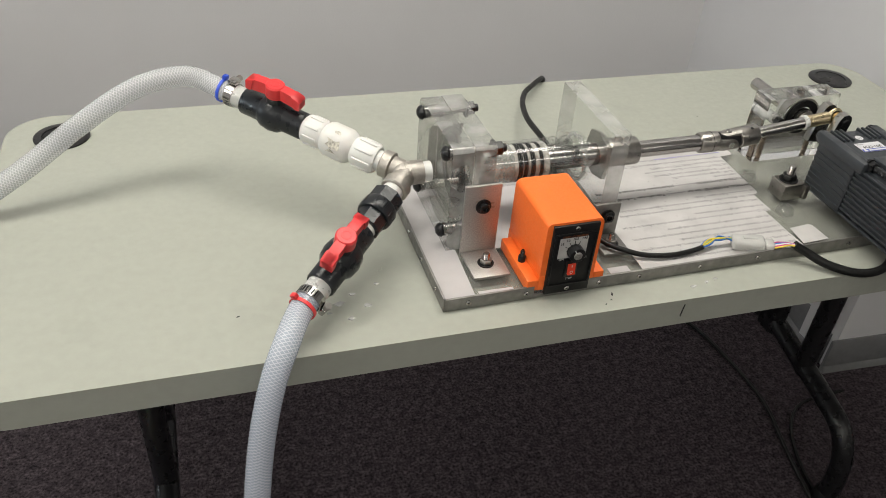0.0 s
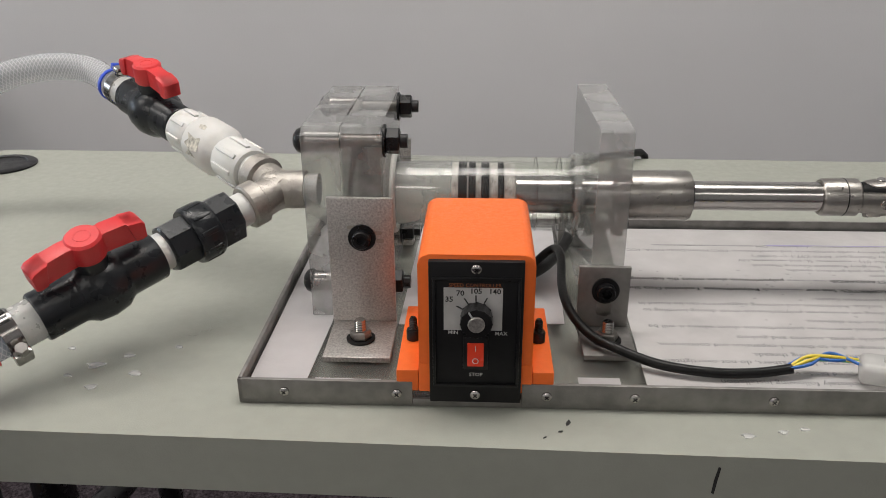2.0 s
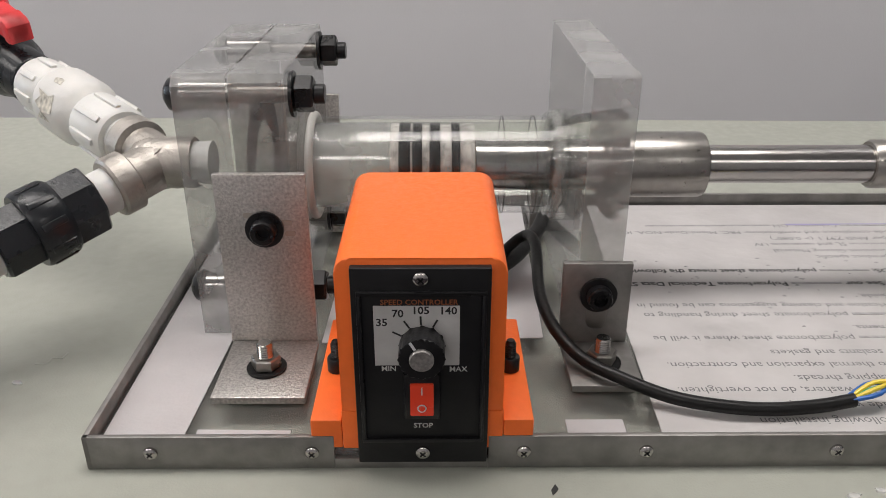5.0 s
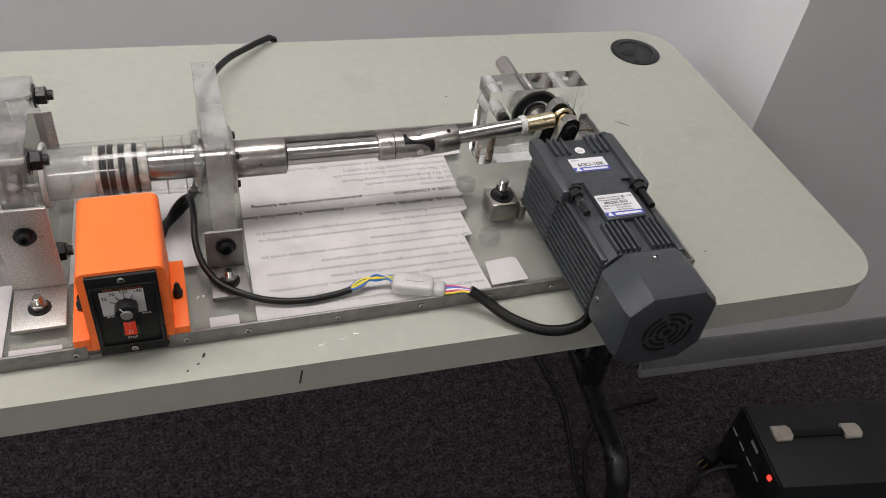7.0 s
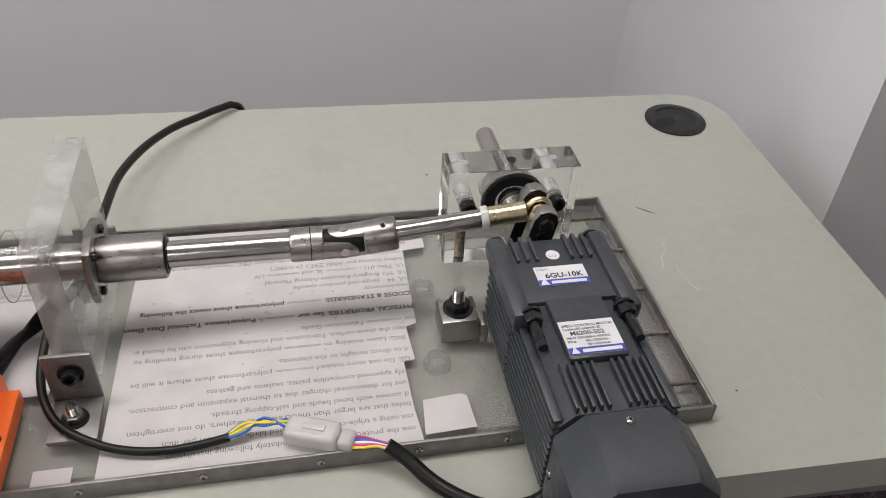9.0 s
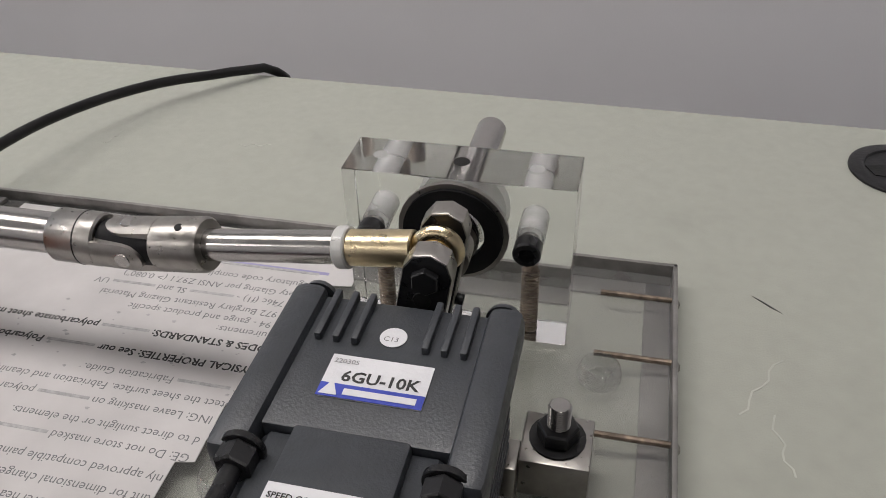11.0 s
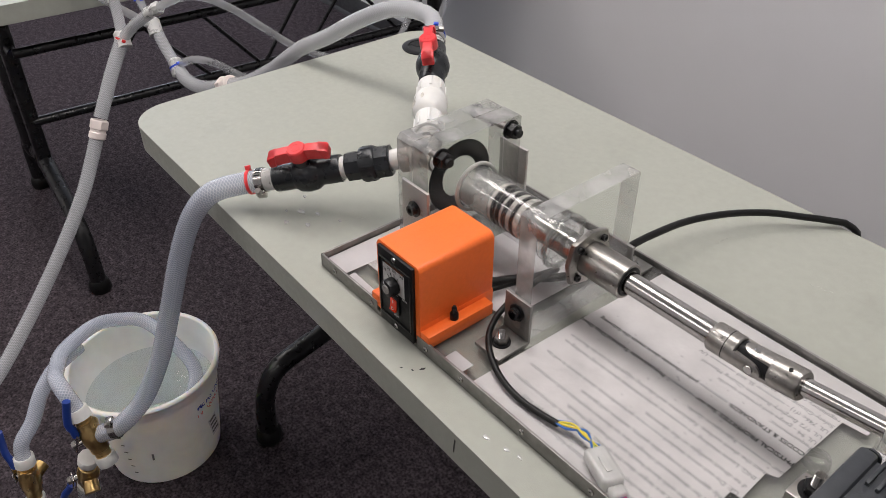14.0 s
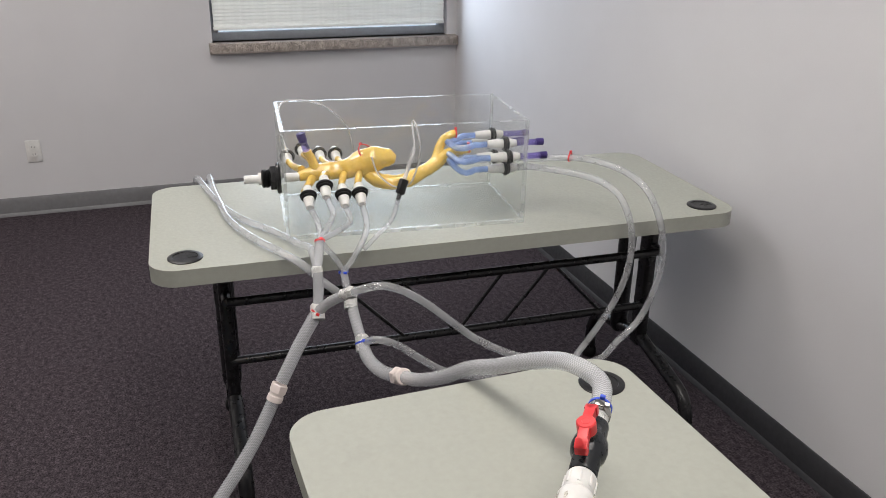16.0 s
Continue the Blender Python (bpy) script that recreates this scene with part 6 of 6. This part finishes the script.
# large black bulkhead at the near end
nb_ = thing("bulkhead_fitting", tank(0, 0.15, 0.115), "large black threaded bulkhead fitting with white pipe", "fitting", "tank fittings")
m_ = axis_frame(tank(0, 0.15, 0.115), tank(-1, 0.15, 0.115))
part("flange", lathe(B(), [(0.0005, 0), (0.0005, 0.041), (0.006, 0.043), (0.011, 0.041), (0.011, 0)], m_, 30), BLACKP, nb_)
part("nut", lathe(B(), [(0.012, 0), (0.012, 0.034), (0.026, 0.034), (0.028, 0.031), (0.028, 0)], m_, 8), BLACKP, nb_)
tp = [(0.028, 0), (0.028, 0.020)]
for i in range(6):
    tp += [(0.030 + i * 0.0036, 0.0262), (0.0318 + i * 0.0036, 0.0235)]
part("thread", lathe(B(), tp + [(0.052, 0.018), (0.052, 0)], m_, 26), BLACKP, nb_)
part("pipe", lathe(B(), [(0.052, 0), (0.052, 0.017), (0.060, 0.017), (0.060, 0.0115), (0.098, 0.0115), (0.098, 0.0085), (0.07, 0.0085), (0.07, 0)], m_, 22), WHITEP, nb_, "white pipe stub")
part("inner_pipe", lathe(B(), [(-0.05, 0), (-0.05, 0.012), (-0.0105, 0.012), (-0.0105, 0)], m_, 20), WHITEP, nb_)
# far end ports with blue tubes and violet caps
FAR = [(0.09, 0.197), (0.055, 0.168), (0.215, 0.190), (0.245, 0.160), (0.075, 0.130), (0.185, 0.132)]
for k, (w, z) in enumerate(FAR):
    p = tank(TL, w, z)
    f = port(TL - 0.045, w, z, T2D, "white tank end fitting with black o-rings and blue tube", 0.045, 0.04, 0.0135)
    part("blue_tube", rod(B(), tank(TL - 0.13, w, z), tank(TL - 0.0905, w, z), 0.0085, 16), BLUETU, f, "pale blue tube")
    if k < 4:
        part("violet_tube", rod(B(), tank(TL - 0.004, w, z), tank(TL + 0.055, w, z), 0.0085, 16), PURPT, f, "violet luer tube")
        part("violet_cap", rod(B(), tank(TL + 0.055, w, z), tank(TL + 0.075, w, z), 0.0105, 10), PURPLE, f, "dark violet cap")
for a, b in (((0.09, 0.197), (0.15, 0.195)), ((0.055, 0.168), (0.13, 0.165)), ((0.075, 0.130), (0.13, 0.150)), ((0.185, 0.132), (0.17, 0.150)), ((0.245, 0.160), (0.17, 0.160)), ((0.215, 0.190), (0.17, 0.190))):
    solid("blue_tube", sweep(B(), [tank(TL - 0.125, a[0], a[1]), tank(TL - 0.150, a[0] * 0.9 + b[0] * 0.1, a[1] - 0.01), tank(TL - 0.172, a[0] * 0.5 + b[0] * 0.5, (a[1] + b[1]) / 2 - 0.012), tank(TL - 0.19, b[0], b[1])], 0.0085, 12, 0.01), BLUETU, "pale blue silicone tube joining the vessel model to a fitting", "tube", "blue tubes")

# ---- yellow vessel model ----
ym = B()
VW = 0.165


def vessel(bm, rows):
    """A lumpy tapering vessel: rows of u, w, z and radius in the tank's directions."""
    pts = smooth_path([tank(r[0], r[1], r[2]) for r in rows], 0.008)
    rad = [r[3] for r in rows]
    n = 18
    rings = []
    x = (pts[1] - pts[0]).orthogonal().normalized()
    for i, p in enumerate(pts):
        t = (pts[min(i + 1, len(pts) - 1)] - pts[max(i - 1, 0)]).normalized()
        x = (x - t * x.dot(t)).normalized()
        y = t.cross(x)
        s = i / (len(pts) - 1) * (len(rad) - 1)
        k = min(int(s), len(rad) - 2)
        f = s - k
        f = f * f * (3 - 2 * f)
        r = rad[k] * (1 - f) + rad[k + 1] * f
        rings.append([bm.verts.new(p + (x * math.cos(2 * math.pi * j / n) + y * math.sin(2 * math.pi * j / n)) * r * (1 + 0.17 * noise.noise(p * 46 + x * math.cos(2 * math.pi * j / n) + y * math.sin(2 * math.pi * j / n)))) for j in range(n)])
    for a, b in zip(rings, rings[1:]):
        for j in range(n):
            bm.faces.new((a[j], a[(j + 1) % n], b[(j + 1) % n], b[j]))
    bm.faces.new(rings[0][::-1])
    bm.faces.new(rings[-1])


vessel(ym, [(0.05, 0.15, 0.115, 0.014), (0.08, 0.155, 0.120, 0.021), (0.13, 0.16, 0.124, 0.023), (0.18, 0.165, 0.126, 0.025), (0.218, 0.17, 0.134, 0.030), (0.252, 0.17, 0.146, 0.038), (0.288, 0.168, 0.150, 0.036), (0.312, 0.165, 0.147, 0.026), (0.320, 0.164, 0.145, 0.012)])
vessel(ym, [(0.235, 0.168, 0.118, 0.018), (0.262, 0.155, 0.096, 0.022), (0.30, 0.145, 0.085, 0.022), (0.345, 0.14, 0.091, 0.021), (0.39, 0.14, 0.110, 0.0195), (0.43, 0.145, 0.130, 0.018), (0.455, 0.15, 0.152, 0.020)])
vessel(ym, [(0.438, 0.15, 0.140, 0.016), (0.448, 0.158, 0.175, 0.014), (0.462, 0.16, 0.200, 0.0125), (0.482, 0.16, 0.212, 0.0115), (0.497, 0.16, 0.213, 0.0105)])
vessel(ym, [(0.446, 0.15, 0.145, 0.017), (0.475, 0.14, 0.165, 0.0155), (0.505, 0.135, 0.172, 0.014), (0.53, 0.135, 0.174, 0.012)])
vessel(ym, [(0.446, 0.15, 0.142, 0.016), (0.475, 0.165, 0.150, 0.0145), (0.505, 0.172, 0.150, 0.012)])
vessel(ym, [(0.095, 0.155, 0.130, 0.015), (0.086, 0.155, 0.165, 0.013), (0.078, 0.155, 0.176, 0.012), (0.074, 0.155, 0.186, 0.0135)])
vessel(ym, [(0.085, 0.14, 0.112, 0.012), (0.070, 0.10, 0.105, 0.010), (0.055, 0.05, 0.105, 0.0085)])
for u, z in PORTS[1:]:
    vessel(ym, [(u + 0.02, 0.145, 0.118, 0.011), (u + 0.008, 0.09, z - 0.002, 0.0095), (u, 0.046, z, 0.0088)])
for u, z in ((0.03, 0.115), (0.075, 0.135), (0.125, 0.118), (0.172, 0.115)):
    vessel(ym, [(u + 0.03, 0.185, 0.125, 0.011), (u + 0.012, 0.25, z, 0.0095), (u, TW - 0.046, z, 0.0088)])
solid("vessel_model", ym, YELLOW, "glossy yellow resin model of a branching vessel with a bulge", "anatomical model", smooth=60)
vc = thing("luer_cap", tank(0.074, 0.155, 0.186), "dark violet cap on a clear stub of the vessel model", "cap")
part("clear_stub", rod(B(), tank(0.074, 0.155, 0.185), tank(0.066, 0.155, 0.213), 0.0095, 16), PURPT, vc, "violet-tinted stub")
part("violet_cap", rod(B(), tank(0.066, 0.155, 0.212), tank(0.060, 0.155, 0.236), 0.0125, 10), PURPLE, vc)
for u, w, z in ((0.494, 0.16, 0.213), (0.526, 0.135, 0.174)):
    zip_tie(tank(u, w, z), T2D, 0.0115, RED, "red")
zip_tie(tank(0.243, 0.17, 0.165), Vector((0.6, 0.5, 0.7)), 0.030, RED, "red")
# fine lines with their clamp
solid("sensor_line", sweep(B(), [tank(0.25, 0.135, 0.165), tank(0.262, 0.10, 0.125), tank(0.30, 0.06, 0.10), tank(0.335, 0.03, 0.115), tank(0.345, -0.02, 0.175), tank(0.352, -0.03, 0.235), tank(0.345, 0.0, 0.288), tank(0.338, 0.01, 0.290), tank(0.335, -0.03, 0.25), tank(0.328, -0.055, 0.22)], 0.0028, 8, 0.01), FINE, "thin clear sensor line looping over the tank edge", "tube")
solid("sensor_line", sweep(B(), [tank(0.22, 0.27, 0.13), tank(0.20, 0.25, 0.22), tank(0.14, 0.24, 0.285), tank(0.07, 0.25, 0.305), tank(0.02, 0.25, 0.298), tank(0.004, 0.20, 0.26), tank(0.02, 0.1, 0.20)], 0.0028, 8, 0.012), FINE, "thin clear line arching over the tank rim", "tube")
sn = thing("line_clamp", tank(0.29, -0.075, 0.13), "small black clamp on a clear line with ribbed ends", "clamp")
pa, pb = tank(0.318, -0.06, 0.203), tank(0.262, -0.10, 0.066)
part("clamp_body", box(B(), -0.0125, 0.0125, -0.006, 0.006, -0.020, 0.020, 0.002, m=axis_frame(pa.lerp(pb, 0.42), pb)), BLACKP, sn)
part("upper_tube", rod(B(), pa.lerp(pb, -0.25), pa.lerp(pb, 0.32), 0.0055, 12), FINE, sn)
part("ribbed_end", lathe(B(), [(0.0, 0)] + [(0.002 * i + 0.001, 0.0065 if i % 2 else 0.0055) for i in range(9)] + [(0.02, 0)], axis_frame(pa.lerp(pb, 0.53), pb), 14), BLACKP, sn)
solid("drain_line", sweep(B(), [pa.lerp(pb, 0.55), pb, (-1.216, 0.345, 0.788), (-1.206, 0.305, 0.757)], 0.006, 12, 0.008), SOFT, "clear line running down from the black clamp", "tube")

# ---- bucket and brass valves ----
BK = Vector((-0.533, -0.130, 0.0))
bk = thing("bucket", BK, "milky white measuring bucket with printed scale, half full of water", "bucket")
part("shell", lathe(B(), [(0.001, 0), (0.001, 0.108), (0.006, 0.113), (0.216, 0.1385), (0.218, 0.143), (0.238, 0.1465), (0.246, 0.1465), (0.249, 0.143), (0.246, 0.139), (0.22, 0.1355), (0.012, 0.110), (0.012, 0)], Matrix.Translation(BK), 56), BUCKET, bk)
part("rim_band", ring(B(), pose(BK.x, BK.y, 0.2435), 0.1435, 0.0055, 56, 10), BUCKET, bk)
part("water", lathe(B(), [(0.0125, 0), (0.0125, 0.1095), (0.165, 0.1285), (0.165, 0)], Matrix.Translation(BK), 48), WATER, bk, "still water").visible_shadow = False
for a in (-62, 118):
    part("handle_ear", box(B(), 0.142, 0.152, -0.014, 0.014, 0.214, 0.232, 0.003, m=Matrix.Translation(BK) @ pose(0, 0, 0, 0, 0, a)), BUCKET, bk)


def bucket_face(a, z):
    r = 0.113 + (z - 0.006) * 0.0255 / 0.21 + 0.0014
    return Matrix.Translation(BK) @ pose(0, 0, 0, 0, 0, a) @ pose(r, 0, z, 90 - 6.9, 0, 90)


for i in range(6):
    part("scale_mark", box(B(), -0.004, 0.004, -0.0008, 0.0008, 0, 0.0004, m=bucket_face(-50, 0.045 + i * 0.024)), INKB, bk, smooth=0)
part("scale_mark", box(B(), -0.002, 0.002, -0.008, 0.008, 0, 0.0004, m=bucket_face(-28, 0.10)), INK, bk, smooth=0)
for i, ch in enumerate("MEASURE"):
    printed("bucket_text", ch, 0.018, bucket_face(18 + i * 5.6, 0.176), LABELB, bk)
for i, ch in enumerate("10 QUART"):
    if ch != " ":
        printed("bucket_text", ch, 0.013, bucket_face(17 + i * 4.5, 0.156), RED, bk)
part("barcode_patch", box(B(), -0.014, 0.014, -0.03, 0.03, 0, 0.0005, m=bucket_face(36, 0.105)), LABELW, bk, smooth=0)
for i in range(5):
    part("barcode_bar", box(B(), -0.011, 0.011, -0.024 + i * 0.009, -0.020 + i * 0.009, 0.0006, 0.0009, m=bucket_face(36, 0.105)), INK, bk, smooth=0)


def brass_valve(p, d, side, label, lever=None):
    """A brass tee valve at p with its run along d and a blue lever on the side."""
    p, d, side = Vector(p), Vector(d).normalized(), Vector(side).normalized()
    v = thing("brass_valve", p, label, "valve", "brass valves")
    m = axis_frame(p, p + d, side)
    part("body", lathe(B(), [(-0.042, 0), (-0.042, 0.0135), (-0.030, 0.0135), (-0.028, 0.016), (-0.018, 0.016), (-0.012, 0.0185), (0.0, 0.0195), (0.012, 0.0185), (0.018, 0.016), (0.028, 0.016), (0.030, 0.0135), (0.042, 0.0135), (0.042, 0)], m, 24), BRASS, v)
    part("hex_end", lathe(B(), [(0.020, 0), (0.020, 0.0175), (0.031, 0.0175), (0.031, 0)], m, 6), BRASS, v)
    part("branch", lathe(B(), [(0.0, 0), (0.0, 0.0135), (0.036, 0.0135), (0.036, 0)], axis_frame(p, p + side.cross(d) + d * 0.3), 20), BRASS, v)
    part("stem", rod(B(), p + side * 0.016, p + side * 0.032, 0.006, 14), STEEL, v)
    part("stem_nut", hexa(B(), p + side * 0.029, p + side * 0.036, 0.0075), STEELM, v)
    e = Vector(lever).normalized() if lever else d
    lm = axis_frame(p + side * 0.028, p + side * 0.028 + e, side)
    part("lever", box(B(), -0.001, 0.0015, -0.009, 0.009, -0.012, 0.022, 0.0006, m=lm), STEEL, v, "zinc lever plate")
    part("grip", sweep(B(), [p + side * 0.029 + e * 0.018, p + side * 0.034 + e * 0.034, p + side * 0.042 + e * 0.05, p + side * 0.043 + e * 0.098], 0.0068, 14, 0.006), BLUE, v, "blue vinyl lever grip")
    part("white_nut", lathe(B(), [(0.040, 0), (0.040, 0.019), (0.043, 0.0185), (0.058, 0.0185), (0.060, 0.017), (0.060, 0)], m, 10), WHITEP, v, "white compression nut")
    part("white_nut", lathe(B(), [(-0.060, 0), (-0.060, 0.017), (-0.058, 0.0185), (-0.043, 0.0185), (-0.040, 0.0175), (-0.040, 0)], m, 10), WHITEP, v, "white compression nut")


brass_valve(BV, (-0.35, -0.10, 0.85), (-0.2, -0.9, -0.2), "brass ball valve with blue lever beside the bucket", (-0.05, 0.25, 1.0))
brass_valve(BV + Vector((-0.030, -0.025, -0.108)), (-0.30, -0.12, -0.86), (-0.2, -0.9, -0.1), "lower brass ball valve with blue lever beside the bucket")
hose_clamp(BV + Vector((0.026, 0.034, 0.018)), (0.6, 0.8, 0.3), R1 + 0.0005, (0, 0, 1))
hose([BV + Vector((-0.020, -0.006, 0.050)), (-0.388, -0.297, 0.384), (-0.425, -0.298, 0.386), (-0.468, -0.288, 0.368), (-0.533, -0.259, 0.348), (-0.605, -0.183, 0.318), (-0.616, -0.130, 0.297), (-0.594, -0.089, 0.282), (-0.521, -0.062, 0.252), (-0.461, -0.056, 0.225), (-0.425, -0.090, 0.195), (-0.42, -0.14, 0.15)], 0.0138, BRAIDW, "water-filled clear braided hose looping over the rim into the bucket")
V3 = Vector((-0.485, -0.395, 0.135))
brass_valve(V3, (-0.1, 0.1, 0.95), (-0.8, -0.5, 0.1), "brass ball valve standing beside the bucket")
hose([V3 + Vector((-0.004, 0.004, 0.045)), V3 + Vector((-0.010, 0.012, 0.085)), (-0.508, -0.352, 0.245), (-0.528, -0.318, 0.285), (-0.550, -0.278, 0.307), (-0.580, -0.225, 0.305)], 0.0138, BRAIDW, "clear braided hose rising from a brass valve to the bucket rim")
hose([V3 + Vector((0.004, -0.004, -0.050)), (-0.47, -0.41, 0.045), (-0.44, -0.47, 0.018), (-0.40, -0.60, 0.017), (-0.42, -0.75, 0.017)], R1, BRAID, "clear braided hose from the brass valve along the carpet")
hose([BV + Vector((-0.045, -0.033, -0.155)), (-0.415, -0.335, 0.07), (-0.43, -0.38, 0.022), (-0.48, -0.50, 0.017), (-0.55, -0.64, 0.017)], R1, BRAID, "clear braided hose from the lower brass valve to the carpet")

def drop(x, y, r, k):
    n = 14
    o = [(r * (1 + 0.35 * math.sin(3 * a + k) + 0.2 * math.sin(5 * a + 2 * k)) * math.cos(a), r * 0.7 * (1 + 0.3 * math.sin(2 * a + k)) * math.sin(a)) for a in (2 * math.pi * i / n for i in range(n))]
    d = solid("water_drop", prism(B(), o, 0.0, 0.0012, pose(x, y, 0.7402), 0.0005), FINE, "small clear water drop on the tabletop", "water drop", "water drops")
    d.visible_shadow = False


for k, (x, y, r) in enumerate(((-0.125, 0.045, 0.006), (-0.105, 0.06, 0.004), (-0.14, 0.03, 0.003), (-0.09, 0.035, 0.005), (-0.155, 0.07, 0.003), (-0.115, 0.015, 0.004), (0.375, -0.022, 0.003), (0.35, -0.027, 0.004), (0.39, -0.018, 0.003), (-0.07, 0.075, 0.003))):
    drop(x, y, r, k)

# ---- step-down transformer and cords under the table's end ----
tr = thing("transformer", (1.36, 0.06, 0.0), "black steel step-down transformer with strap handle and red power light", "transformer")
trm = pose(1.236, 0.132, 0.0, 0, 0, -10)
part("case", box(B(), 0.0, 0.40, -0.185, 0.0, 0.012, 0.165, 0.004, m=trm), CARTON, tr, "black steel case")
for x, y in ((0.03, -0.03), (0.37, -0.03), (0.03, -0.155), (0.37, -0.155)):
    part("foot", rod(B(), trm @ Vector((x, y, 0.0)), trm @ Vector((x, y, 0.012)), 0.012), RUBBER, tr)
pf = part("front_panel", box(B(), -0.004, 0.0, -0.181, -0.004, 0.016, 0.161, 0.001, m=trm), BLACKP, tr)
part("power_light", box(B(), -0.009, -0.004, -0.158, -0.149, 0.142, 0.151, 0.001, m=trm), LED, pf, "glowing red rocker")
for k in range(4):
    part("print_bar", box(B(), -0.0048, -0.0042, -0.135 + k * 0.034, -0.115 + k * 0.034, 0.102, 0.106, 0, m=trm), INKS, pf, smooth=0)
part("print_bar", box(B(), -0.0048, -0.0042, -0.098, -0.07, 0.140, 0.147, 0, m=trm), INKS, pf, smooth=0)
hd = part("handle_strap", box(B(), 0.050, 0.190, -0.082, -0.066, 0.168, 0.172, 0.001, m=trm), RUBBER, tr, "black strap handle")
for x in (0.046, 0.194):
    part("handle_end", prism(B(), [(-0.018, -0.016), (0.014, -0.016), (0.020, -0.008), (0.020, 0.008), (0.014, 0.016), (-0.018, 0.016)], 0.166, 0.174, trm @ pose(x, -0.074, 0), 0.0015), PAD, hd, "pale grey handle end")
for k, (pth, nm) in enumerate((([(1.213, 0.055, 0.07), (1.175, 0.075, 0.035), (1.12, 0.05, 0.009), (1.08, -0.08, 0.006), (1.13, -0.22, 0.006), (1.30, -0.34, 0.006)], "thin black cord curling on the carpet by the transformer"),
                           ([(1.17, 0.28, 0.006), (1.02, 0.26, 0.006), (0.93, 0.14, 0.006), (0.90, -0.05, 0.006), (0.95, -0.35, 0.006)], "thin black cord lying on the dark carpet"))):
    solid("floor_cord", sweep(B(), pth, 0.0042, 8, 0.02), RUBBER, nm, "cord", "floor cords")
pl = thing("power_plug", (1.20, 0.12, 0.03), "black power plug with brass blades lying by the transformer", "plug")
pm_ = pose(1.195, 0.105, 0.03, 0, 0, 20)
part("plug_body", box(B(), -0.014, 0.03, -0.014, 0.014, -0.028, 0.010, 0.005, m=pm_), RUBBER, pl)
for y in (-0.006, 0.006):
    part("blade", box(B(), -0.032, -0.014, y - 0.001, y + 0.001, -0.008, -0.001, 0.0003, m=pm_), BRASS, pl)

set_prints()
